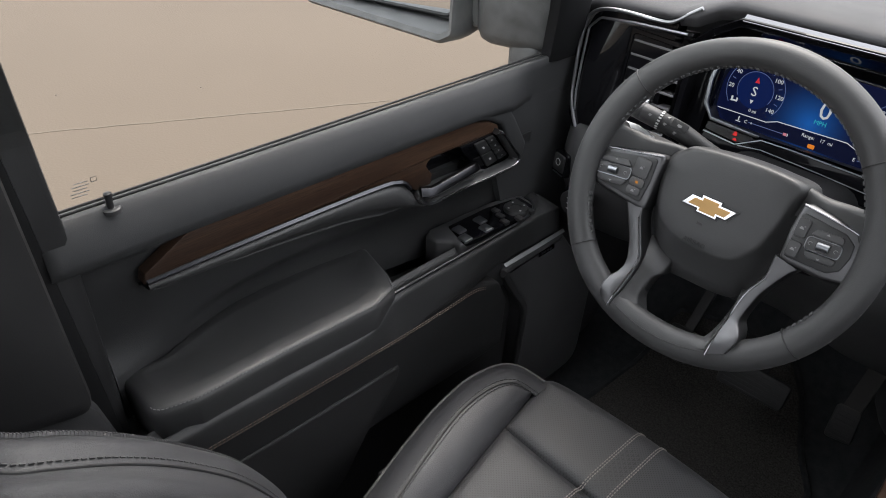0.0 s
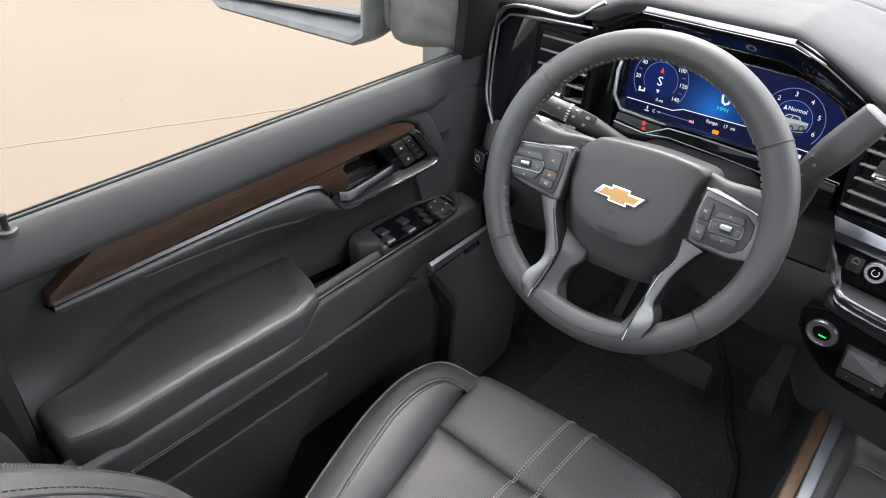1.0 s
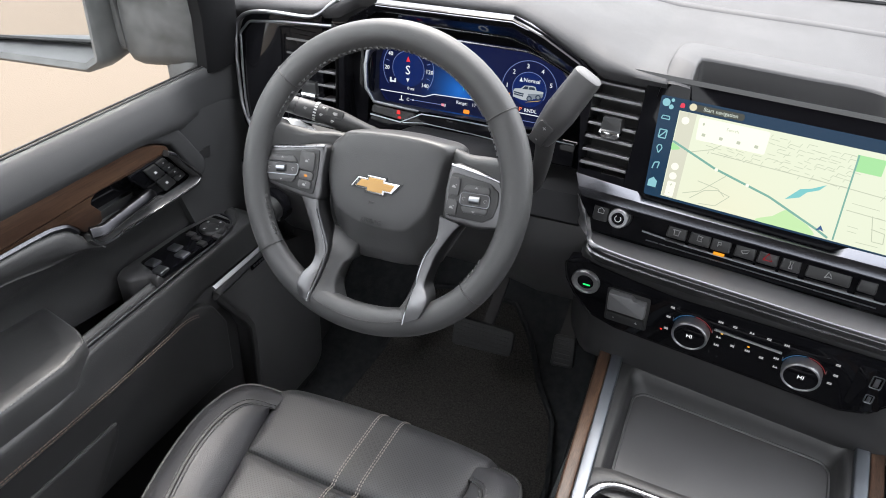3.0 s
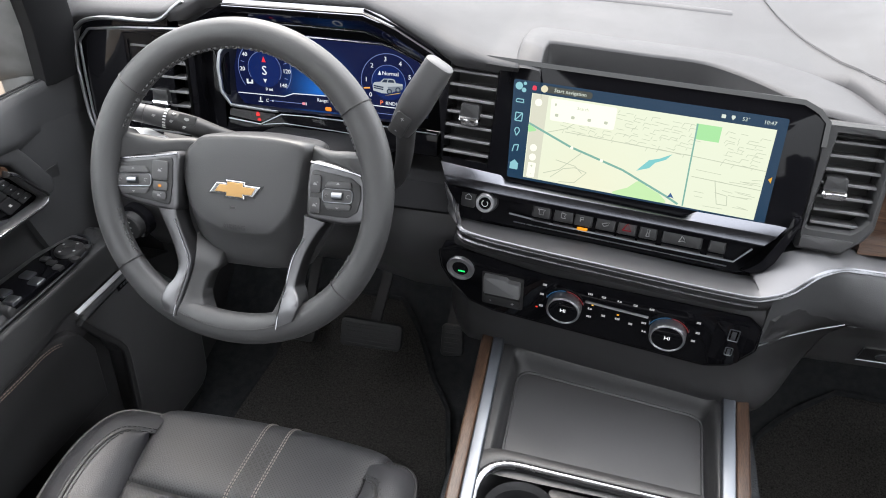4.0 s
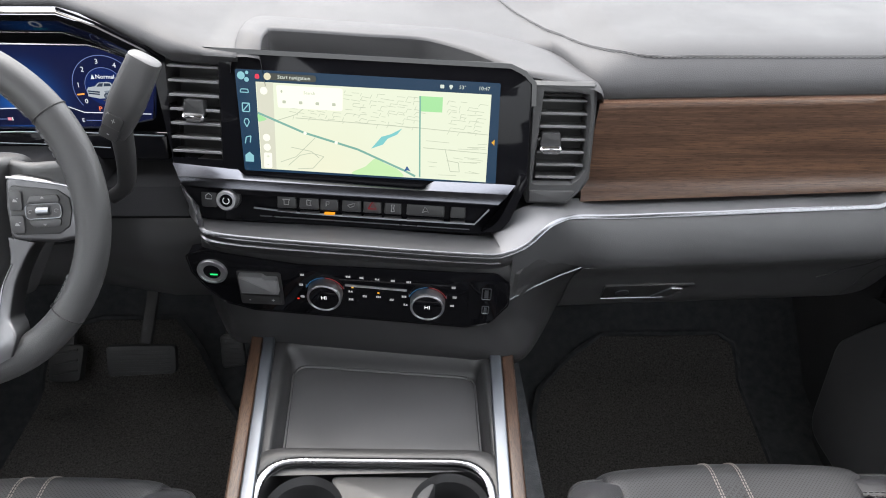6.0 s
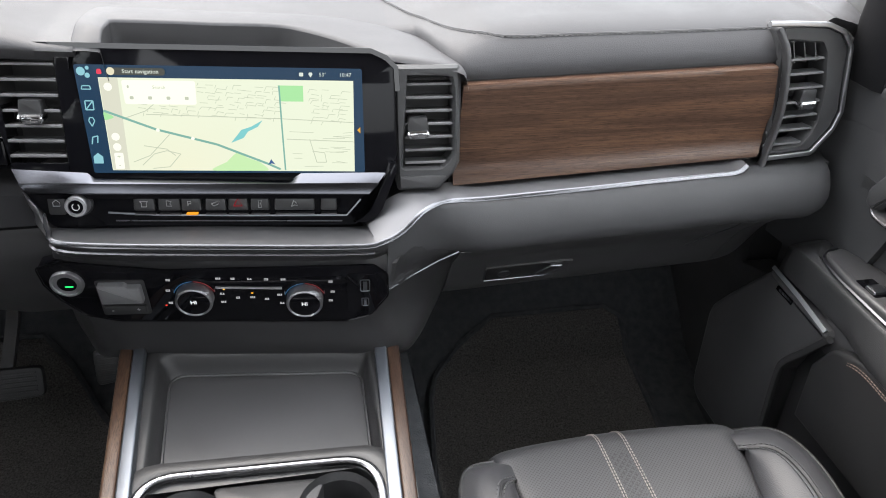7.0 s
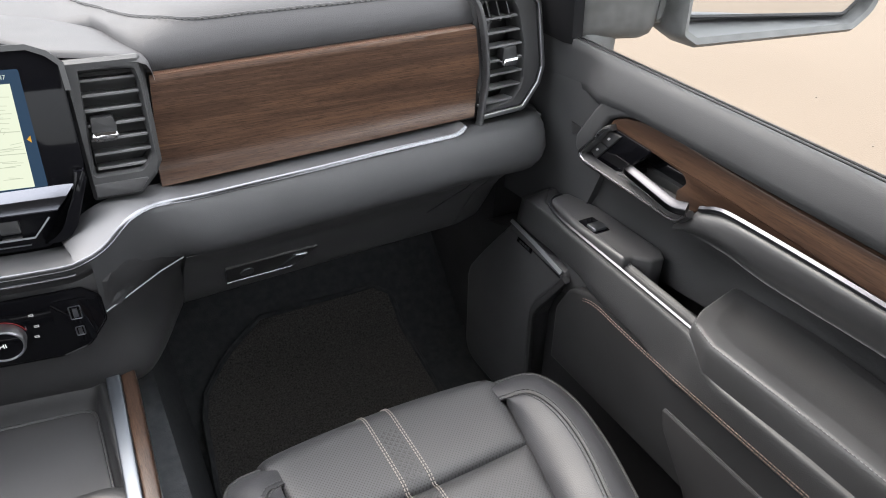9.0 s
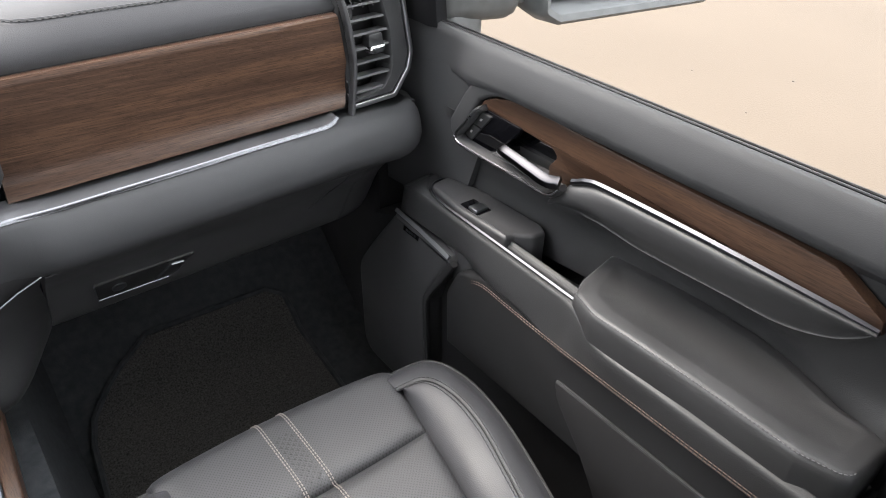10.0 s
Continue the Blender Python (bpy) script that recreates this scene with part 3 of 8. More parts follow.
    lo = [V(-0.248, -0.018, 0.662), V(-0.238, -0.045, 0.655), V(-0.212, -0.072, 0.650), V(-0.03, -0.088, 0.640), V(0.122, -0.0965, 0.632), V(0.156, -0.0940, 0.6330), V(0.185, -0.0815, 0.6395), V(0.213, -0.062, 0.6545), V(0.240, -0.044, 0.6565),
          V(0.262, -0.034, 0.6525), V(0.31, -0.030, 0.650), V(0.39, -0.030, 0.653), V(0.47, -0.030, 0.656), V(0.55, -0.030, 0.660), V(0.642, -0.030, 0.6635), V(0.676, -0.030, 0.6655), V(0.690, -0.026, 0.674)]
    cols = [[a, a.lerp(b, 0.3) + V(0, -0.001, 0.001), a.lerp(b, 0.7) + V(0, -0.001, 0.002), b] for a, b in zip(curve(up, 5), curve(lo, 5))]
    part("silver_band", sheet(lambda u, v: cols[round(u * (len(cols) - 1))][round(v * 3)], len(cols) - 1, 3, (0, 0.008, -0.006)), BAND, d, "brushed dark silver trim band")
    lop = resample(curve(lo, 5), 90)
    part("chrome_strip", sweep(lop, [(-0.0030, -0.002), (0.0030, -0.002), (0.0032, 0.001), (0.0014, 0.002), (-0.0030, 0.0016)], up=(0, -0.6, 0.8)), TRIMLINE, d, "bright chrome strip")
    lo2 = [p + V(0, -0.001, -0.010) for p in lop]
    part("chrome_strip_lower", sweep(lo2[:40], [(-0.0016, -0.0012), (0.0016, -0.0012), (0.0016, 0.0012), (-0.0016, 0.0012)], up=(0, -0.6, 0.8)), TRIMLINE, d, "thin chrome line")

    # padded lower dash on the passenger side
    line = [(p.x, p.y, p.z) for p in lo if 0.15 < p.x < 0.68] + [(0.72, -0.029, 0.666), (0.76, -0.027, 0.664), (0.86, -0.018, 0.658)]
    flank = [(0.02, -0.002), (0.0, -0.002), (0.001, -0.009), (0.003, -0.018), (0.006, -0.033), (0.009, -0.050), (0.012, -0.066), (0.014, -0.076), (0.015, -0.082), (0.018, -0.094)]
    roll = [(0.05, -0.002), (0.0, -0.002), (-0.008, -0.007), (-0.019, -0.016), (-0.026, -0.031), (-0.030, -0.048), (-0.027, -0.061), (-0.018, -0.072), (-0.006, -0.0805), (0.03, -0.0825)]

    def low(u, v):
        x = 0.165 + u * 0.69
        y0, z0 = lerp_rows(line, x)
        k = round(v * 9)
        t = min(1, max(0, (x - 0.19) / 0.13))
        t = t * t * (3 - 2 * t)
        e = min(1.0, max(0.0, (x - 0.800) / 0.060))
        dy = flank[k][0] + (roll[k][0] - flank[k][0]) * t + 0.09 * (1 - math.sqrt(max(0, 1 - e * e)))
        dz = (flank[k][1] + (roll[k][1] - flank[k][1]) * t) * (1 - 0.25 * e)
        return (x, y0 + dy - 0.002, z0 + dz)
    part("lower_pad", sheet(low, 70, 9, (0, 0.02, 0.0)), PADSKIN, d, "padded lower dash roll", sharp=1.3)
    part("ledge", box((0.70, 0.0, 0.60), (0.846, 0.06, 0.6575)), PADSKIN, d)

    fin = curve([V(0.708, 0.014, 0.856), V(0.712, 0.008, 0.848), V(0.720, 0.000, 0.826), V(0.729, -0.004, 0.780), V(0.733, -0.005, 0.735), V(0.729, -0.006, 0.690), V(0.722, -0.010, 0.652)], 6)
    part("end_fin", sweep(fin, fillet(rect(0.0065, 0.014), 0.0025, 3), up=(0, -1, 0)), PLASTIC, d, "curved dark fin beside the end vent")
    EO = (V(0.768, 0.0112, 0.762), V(1, 0.10, 0).normalized(), V(0, 0.1, 1).normalized(), V(0.1, -1, 0.1).normalized())
    eo = fillet([(-0.080, 0.103), (-0.040, 0.1015), (0.017, 0.0975), (0.0455, 0.0865), (0.0645, 0.0645), (0.0775, -0.030), (0.0700, -0.055), (0.040, -0.089), (-0.038, -0.0895), (-0.039, -0.0890)], [0, 0.01, 0.012, 0.012, 0.012, 0.012, 0.012, 0.008, 0, 0], 4)
    part("end_outline", sweep([at(EO, a, b, 0.0045) for a, b in eo[:-1]], fillet(rect(0.0075, 0.0060), 0.002, 3), up=EO[3]), ENDCHROME, d, "chrome outline of the end vent")
    # glove box door with its recessed latch, flush under the roll
    face = [(-0.0355, 0.5700), (-0.018, 0.5500), (0.010, 0.5220), (0.0325, 0.4890), (0.058, 0.4450), (0.082, 0.4150), (0.13, 0.3950)]
    door = [[V(x, y, z + (x - 0.268) * 0.034) for x in (0.2735, 0.42, 0.58, 0.737)] for y, z in face]
    g = part("glove_box", between(door, 24, 4, (0, 0.02, 0.004)), PLASTIC, d, "dark grained glove box door")
    part("door_edge", tube([p + V(0, -0.001, 0.0) for p in door[0]], 0.0012, 6), PADSKIN, g, "fine pale upper edge")
    rise = [(z, y) for y, z in face[::-1]]
    end = [V(x, lerp_rows(rise, z - (x - 0.268) * 0.034)[0] - 0.0004, z) for x, z in ((0.703, 0.580), (0.7015, 0.566), (0.698, 0.552), (0.691, 0.538), (0.682, 0.526), (0.672, 0.515), (0.661, 0.505))]
    part("door_joint", tube(end, 0.0012, 6), DARK, g)
    GL = basis((0.40, 0.0325, 0.4925), (1, 0, 0.034), (0, -0.52, 0.80))
    part("latch_recess", plate(GL, fillet([(-0.065, -0.047), (0.036, -0.050), (0.076, -0.001), (0.020, 0.003), (-0.069, 0.004)], 0.003), -0.006, 0.0030, 0.002), BUTTON, g, "dark latch recess")
    part("latch_rim", tube([at(GL, a, b, 0.0032) for a, b in [(-0.069, 0.003), (-0.0655, -0.047), (0.036, -0.050), (0.058, -0.026)]], 0.0011, 6), SATIN, g)
    part("latch", plate(GL, fillet([(0.012, -0.043), (0.038, -0.044), (0.060, -0.012), (0.038, -0.008)], 0.003), 0.001, 0.006, 0.002), SATIN, g, "grey pull latch")
    LK = shift(GL, -0.036, -0.022, 0.003)
    part("key_lock", revolve(LK, [(0.0105, 0), (0.0105, 0.002), (0.0085, 0.003), (0.004, 0.0022), (0.001, 0.002)], 20), SATIN, g, "round key lock")
    part("side_panel", between([[V(x, y + dy, z + (x - 0.268) * 0.034) for x, dy in ((0.7385, 0.0), (0.765, 0.004), (0.80, 0.020), (0.846, 0.075))] for y, z in face], 12, 3, (0, 0.02, 0)), PLASTIC, d)

    # centre stack body below the band
    rows = [lop[:60]]
    for dy, dz in ((0.002, -0.014), (0.016, -0.030)):
        rows.append([p + V(0, dy, dz) for p in lop[:60]])
    tb = [at(CLI, -0.244, 0.060, -0.030), at(CLI, -0.222, 0.064, -0.004), at(CLI, -0.1, 0.054, -0.001), at(CLI, 0.16, 0.052, -0.001), at(CLI, 0.19, 0.05, -0.003), V(0.225, -0.050, 0.585), V(0.272, -0.037, 0.575)]
    bb = [at(CLI, -0.250, 0.0, -0.040), at(CLI, -0.220, -0.010, -0.008), at(CLI, -0.18, -0.030, -0.001), at(CLI, 0.12, -0.054, -0.001), at(CLI, 0.17, -0.046, -0.003), V(0.215, -0.022, 0.50), V(0.272, 0.0250, 0.50)]
    fb = [V(-0.262, 0.02, 0.47), V(-0.235, -0.012, 0.465), V(-0.19, -0.030, 0.458), V(0.10, -0.066, 0.447), V(0.175, -0.072, 0.444), V(0.214, -0.040, 0.442), V(0.272, 0.0600, 0.442)]
    kb = [V(-0.262, 0.06, 0.41), V(-0.235, 0.0, 0.42), V(-0.19, -0.012, 0.420), V(0.10, -0.042, 0.412), V(0.172, -0.046, 0.405), V(0.214, -0.010, 0.40), V(0.272, 0.105, 0.400)]
    zb = [p + V(0, 0.12, -0.02) for p in kb]
    part("stack_body", between(rows + [tb, bb, fb, kb, zb], 60, 3, None, 4), STACKM, d, "dark grained centre stack")
    part("stack_seam", tube([at(CLI, 0.178, 0.006, 0.001), V(0.205, -0.048, 0.548), V(0.240, -0.046, 0.566), V(0.270, -0.039, 0.574)], 0.0012, 6), SATIN, d)

    # driver's knee bolster and the left pod
    def knee(u, v):
        x = -0.862 + u * 0.615
        rows = [(0.05, 0.675), (0.012, 0.672), (-0.006, 0.655), (-0.014, 0.62), (-0.010, 0.575), (0.006, 0.54), (0.028, 0.505), (0.06, 0.46), (0.12, 0.42), (0.25, 0.40)]
        y, z = rows[round(v * (len(rows) - 1))]
        e = max(0.0, (-0.80 - x) / 0.062)
        y += 0.10 * (1 - math.sqrt(max(0, 1 - min(1, e * e))))
        c = max(0.0, 1 - abs(x + 0.55) / 0.22)
        y += 0.03 * min(1, c * 2)
        return (x, y, z)
    # black sheet added over the bolster's top for the shade of hood and column
    part("knee_shade", sheet(lambda u, v: (-0.46 + 0.199 * u, 0.078 - 0.097 * v if v < 0.7 else 0.0101 - 0.026 * (v - 0.7) / 0.3, 0.682 - 0.008 * v if v < 0.7 else 0.6764 - 0.030 * (v - 0.7) / 0.3), 6, 10, (0, 0.004, -0.006)), SHADEDPLASTIC, d, "black sheet standing in for shade under the instruments")
    part("knee_bolster", sheet(knee, 44, 9, (0, 0.02, 0)), PLASTIC, d, "dark grained driver's knee bolster", sharp=1.3)

    # instrument binnacle: a gloss hood over a deep opening, chrome along its brow
    hood = [(-0.200, 0.048, 0.036), (-0.172, 0.074, 0.042), (-0.134, 0.0965, 0.045), (0.072, 0.0985, 0.045), (0.116, 0.0815, 0.045), (0.170, 0.0535, 0.043), (0.186, 0.042, 0.040)]
    brow = [(-0.134, 0.0935, 0.045), (0.072, 0.0950, 0.045), (0.095, 0.0880, 0.045), (0.116, 0.0810, 0.045)]
    part("hood_chrome", sweep([at(CLU, *p) for p in brow], [(-0.0014, -0.0065), (0.0014, -0.0065), (0.0014, 0.0055), (-0.0014, 0.0055)], up=V(0, 0.80, 0.60), taper=lambda t: 1.0 if t < 0.7 else 0.35), TRIMLINE, d, "bright chrome hood strip")
    part("hood_edge", tube([at(CLU, *p) for p in hood[3:]], 0.0020, 6), GLOSS, d, "thin gloss edge of the hood")
    part("hood_face", sweep([at(CLU, a, b - 0.009, c + 0.0006) for a, b, c in hood], [(-0.0016, -0.006), (0.0016, -0.006), (0.0016, 0.006), (-0.0016, 0.006)], up=V(0, -0.3, 0.95)), GLOSS, d, "gloss black brow under the chrome")
    inner = [(-0.196, 0.030, 0.004), (-0.170, 0.056, 0.006), (-0.128, 0.071, 0.008), (0.060, 0.070, 0.008), (0.090, 0.061, 0.008), (0.150, 0.034, 0.006), (0.176, 0.020, 0.004)]
    rows = [[at(CLU, a, b - 0.015, c) for a, b, c in hood], [at(CLU, a, b - 0.002, c) for a, b, c in inner], [at(CLU, a * 0.985, b - 0.006, c - 0.004) for a, b, c in inner], [at(CLU, a * 0.95, b - 0.008, c - 0.040) for a, b, c in inner]]
    part("hood_lining", between(rows, 36, 1, (0, 0.004, 0.006), 1), GLOSS, d, "gloss black underside of the hood")
    part("lining_edge", tube([at(CLU, a, b - 0.003, c + 0.0008) for a, b, c in inner[1:6]], 0.0009, 6), CHROME, d, "thin bright edge inside the hood")
    part("binnacle_side", plate(CLU, [(-0.212, -0.105), (-0.160, -0.105), (-0.160, 0.020), (-0.180, 0.055), (-0.212, 0.040)], -0.012, 0.004, 0.003), GLOSS, d, "piano-black side of the binnacle")
    for a0, b0, a1, b1 in ((-0.200, 0.018, -0.186, -0.034), (-0.186, -0.034, -0.196, -0.090), (-0.176, 0.030, -0.168, 0.000)):
        part("facet_edge", tube([at(CLU, a0, b0, 0.0045), at(CLU, a1, b1, 0.0045)], 0.0008, 5), GLOSS, d)
    ov = shift(CLU, 0.034, 0.078, 0.019)
    part("hood_button", tube([at(ov, 0.0085 * math.cos(t * 0.52), 0.0042 * math.sin(t * 0.52)) for t in range(13)], 0.0009, 6), SATIN, d, "small oval button ring")

    # left end: gloss panel with chrome outline beside the outer vent
    FL = basis((-0.76, 0.028, 0.76), (1, 0, 0), (0, 0.012, 0.1))
    FL = (FL[0], FL[1], FL[2], FL[3])
    part("end_bezel", plate(FL, fillet([(-0.074, -0.104), (-0.089, -0.080), (-0.094, -0.03), (-0.090, 0.057), (-0.078, 0.087), (-0.048, 0.105), (-0.004, 0.107), (0.067, 0.112), (0.067, -0.104)], [0.006, 0.01, 0.01, 0.02, 0.02, 0.02, 0.0, 0.0, 0.0]), -0.03, -0.003, 0.0), GLOSS, d)
    part("gloss_panel", plate(FL, fillet([(-0.076, -0.100), (-0.081, -0.067), (-0.077, 0.022), (-0.068, 0.074), (-0.049, 0.088), (-0.005, 0.091), (0.095, 0.099), (0.095, 0.092), (-0.006, 0.084), (-0.006, -0.10)], [0.006, 0.01, 0.02, 0.01, 0.01, 0, 0, 0, 0, 0]), -0.02, 0.001, 0.001), LACQUER, d, "piano-black end panel")
    part("end_chrome", tube(curve([at(FL, a, b, 0.002) for a, b in [(-0.0665, -0.098), (-0.078, -0.075), (-0.0864, -0.0495), (-0.0905, 0.000), (-0.0916, 0.0326), (-0.0887, 0.0752), (-0.080, 0.088), (-0.0673, 0.0962), (-0.045, 0.1015), (-0.010, 0.1035), (0.025, 0.1035), (0.051, 0.1050), (0.0655, 0.1110), (0.0824, 0.1239), (0.099, 0.1355)]], 5), 0.0030, 8), ENDCHROME, d, "chrome outline")
    part("inner_chrome", tube([at(FL, a, b, 0.0022) for a, b in fillet([(-0.076, -0.070), (-0.0800, -0.040), (-0.0815, 0.010), (-0.0810, 0.066), (-0.0630, 0.0850), (-0.002, 0.0915), (0.087, 0.0960), (0.087, 0.0955)], [0, 0.02, 0.02, 0.012, 0.012, 0.01, 0, 0], 4)[:-1]], 0.0021, 6), ENDCHROME, d)
    return d


def vent(F, w, h, count, lean, tab, name_label, housing=None, hmat=None, fins=False, smat=None):
    """An air vent: a dark duct, tilted slats, and a chrome-tipped thumb slider."""
    v = thing("air_vent", name_label, "air vent", group="dashboard air vents")
    # duct: open box
    bm = bmesh.new()
    o = rect(w, h)
    skin(bm, [[at(F, a, b, 0.001) for a, b in o], [at(F, a, b, -0.045) for a, b in o]], caps=(False, True))
    part("duct", bm, DARK, v)
    for i in range(count - (1 if fins else 0)):
        y = h * ((i + 0.5) / count - 0.5)
        c, s = math.cos(lean), math.sin(lean)
        G = (at(F, 0, y, -0.010), F[1], F[2] * c + F[3] * s, F[3] * c - F[2] * s)
        S = (G[0], F[1], G[3], G[2])
        part("slat", plate(S, fillet(rect(w * 0.985, 0.022), 0.002, 2), -0.0016, 0.0016, 0.0008, steps=1), smat or SLATM, v)
    if fins:
        for i in range(4):
            part("fin", plate((at(F, -0.026 + i * 0.018, h * 0.40, -0.012), F[2] - F[1] * 0.35, F[3], F[1]), fillet(rect(0.040, 0.020), 0.002, 2), -0.0010, 0.0010), PLASTIC, v)
    T = shift(F, tab[0], tab[1], 0.004)
    part("slider", plate(T, fillet([(-0.014, -0.004), (0.014, -0.004), (0.012, 0.014), (-0.012, 0.014)], 0.003), -0.012, 0.004, 0.002), BUTTON, v)
    part("slider_tip", plate(shift(T, 0, -0.006), fillet([(-0.015, -0.002), (-0.010, -0.008), (0.010, -0.008), (0.015, -0.002), (0.013, 0.004), (-0.013, 0.004)], 0.002), -0.008, 0.008, 0.003), BRIGHT, v, "chrome slider tip")
    if housing:
        outer, inner, dep, bev = housing
        ring = bmesh.new()
        R = [[at(F, a, b, -0.03) for a, b in outer], [at(F, a, b, dep - bev) for a, b in outer], [at(F, a, b, dep) for a, b in inset(outer, bev)],
             [at(F, a, b, dep) for a, b in inset(inner, -0.003)], [at(F, a, b, dep - 0.004) for a, b in inner], [at(F, a, b, -0.03) for a, b in inner]]
        skin(ring, R, caps=(False, False))
        part("housing", ring, hmat or PLASTIC, v)
    return v


def centre_display():
    s = thing("infotainment_display", "wide touchscreen display showing a navigation map in a piano-black frame", "display")
    # gloss housing, left open for the air vent
    part("panel", plate(SCR, fillet([(-0.197, 0.091), (0.170, 0.091), (0.197, 0.074), (0.200, -0.040), (0.184, -0.066), (0.150, -0.128), (-0.197, -0.127)], [0.0, 0.01, 0.014, 0.014, 0.02, 0.012, 0.0]), -0.03, 0.0, 0.0015), GLOSS, s, "piano-black panel")
    part("panel_left", plate(SCR, fillet([(-0.290, 0.091), (-0.264, 0.091), (-0.262, -0.046), (-0.197, -0.047), (-0.197, -0.127), (-0.226, -0.127), (-0.246, -0.094), (-0.262, -0.05), (-0.278, 0.05)], [0, 0, 0, 0, 0, 0.012, 0.02, 0.02, 0]), -0.03, 0.0, 0.0), GLOSS, s)
    part("panel_top", plate(SCR, [(-0.264, 0.080), (-0.197, 0.080), (-0.197, 0.091), (-0.264, 0.091)], -0.03, 0.0, 0.0), GLOSS, s)
    part("rim", sweep([at(SCR, a, b, 0.0) for a, b in [(-0.288, 0.0925), (-0.05, 0.0925), (0.168, 0.0925), (0.186, 0.085), (0.1985, 0.073), (0.2005, 0.045)]], [(-0.003, -0.002), (0.003, -0.002), (0.003, 0.002), (-0.003, 0.002)], up=SCR[3]), LACQUER, s, "thin gloss rim")
    D = shift(SCR, 0, 0, 0.0006)
    scr = part("screen", plate(D, fillet([(-0.176, 0.071), (0.157, 0.071), (0.160, -0.058), (-0.168, -0.058)], 0.003), 0, 0.0006), glow("screen_navy", (0.012, 0.042, 0.085), 0.9), s, "dark blue lit screen")
    M = shift(SCR, 0, 0, 0.0014)
    part("map", plate(M, [(-0.150, 0.0565), (0.1465, 0.0565), (0.147, -0.0560), (-0.146, -0.0545)], 0, 0.0003), glow("map_cream", (0.76, 0.81, 0.63), 0.95, ((0.80, 0.80, 0.60), tuple(at(SCR, -0.06, -0.06)), 0.15)), scr, "pale green and cream map")
    lay = [0.0020]

    def poly(name, pts, mat, lab=""):
        lay[0] += 0.00006
        return part(name, plate(shift(SCR, 0, 0, lay[0]), pts, 0, 0.0001), mat, scr, lab)

    def line(name, pts, w, mat):
        lay[0] += 0.00006
        bm = bmesh.new()
        F = shift(SCR, 0, 0, lay[0])
        for (a, b), (c, e) in zip(pts, pts[1:]):
            dx, dy = c - a, e - b
            L = math.hypot(dx, dy)
            nx, ny = -dy / L * w / 2, dx / L * w / 2
            plate(F, [(a + nx, b + ny), (a - nx, b - ny), (c - nx, e - ny), (c + nx, e + ny)], 0, 0.0001, bm=bm)
        return part(name, bm, mat, scr)
    green, grey, route, blue, white, tan = (glow("map_green", (0.40, 0.78, 0.36), 0.88), glow("map_grey", (0.60, 0.64, 0.50), 0.8), glow("map_route", (0.22, 0.46, 0.38), 0.85),
                                            glow("map_water", (0.22, 0.62, 0.62), 0.85), glow("map_white", (0.88, 0.90, 0.76), 1.0), glow("map_panel", (0.68, 0.68, 0.55), 0.9))
    cyan, red, amber, pale = glow("icon_cyan", (0.32, 0.66, 0.74), 0.75), glow("icon_red", (0.85, 0.05, 0.10), 0.8), glow("icon_amber", (0.85, 0.42, 0.03), 0.8), glow("text_pale", (0.72, 0.78, 0.70), 0.85)
    poly("side_panel", [(-0.149, 0.056), (-0.128, 0.056), (-0.126, -0.054), (-0.145, -0.054)], tan)
    poly("park", [(0.056, 0.050), (0.086, 0.050), (0.086, 0.031), (0.058, 0.031)], green, "green park")
    poly("park", fillet([(-0.034, -0.0552), (-0.010, -0.044), (0.000, -0.034), (0.006, -0.031), (0.014, -0.038), (0.030, -0.044), (0.044, -0.0552)], 0.003), glow("map_meadow", (0.55, 0.80, 0.42), 0.92), "pale green park")
    poly("park", fillet([(-0.149, 0.017), (-0.135, 0.010), (-0.148, 0.006)], 0.002), green)
    poly("lake", [(-0.003, -0.020), (0.010, -0.004), (0.022, 0.0), (0.036, 0.008), (0.030, 0.0), (0.018, -0.006), (0.012, -0.014)], blue, "blue lake")
    rnd = random.Random(5)
    streets = []
    for r in range(9):
        for k in range(22):
            a, b = -0.105 + k * 0.0112 + rnd.uniform(-0.003, 0.003), 0.0535 - r * 0.0046 - 0.010 * (k / 22) + rnd.uniform(-0.001, 0.001)
            if rnd.random() < 0.75 and not (0.055 < a < 0.088):
                streets.append([(a, b), (a + rnd.uniform(0.005, 0.012), b - rnd.uniform(0.0002, 0.0014))])
            if rnd.random() < 0.5 and not (0.055 < a < 0.088):
                streets.append([(a, b), (a - 0.001 - rnd.uniform(0, 0.002), b - rnd.uniform(0.003, 0.005))])
    for k in range(16):
        a, b = rnd.uniform(0.066, 0.135), rnd.uniform(-0.05, 0.0)
        streets.append([(a, b), (a + rnd.uniform(0.01, 0.03), b + rnd.uniform(-0.002, 0.002))])
    bm = bmesh.new()
    F = shift(SCR, 0, 0, lay[0] + 0.0001)
    lay[0] += 0.0002
    for (a, b), (c, e) in streets:
        c, e = min(c, 0.145), min(e, 0.055)
        dx, dy = c - a, e - b
        L = math.hypot(dx, dy)
        nx, ny = -dy / L * 0.0003, dx / L * 0.0003
        plate(F, [(a + nx, b + ny), (a - nx, b - ny), (c - nx, e - ny), (c + nx, e + ny)], 0, 0.0001, bm=bm)
    tagged(part("street_grid", bm, grey, scr), kind="stuff")
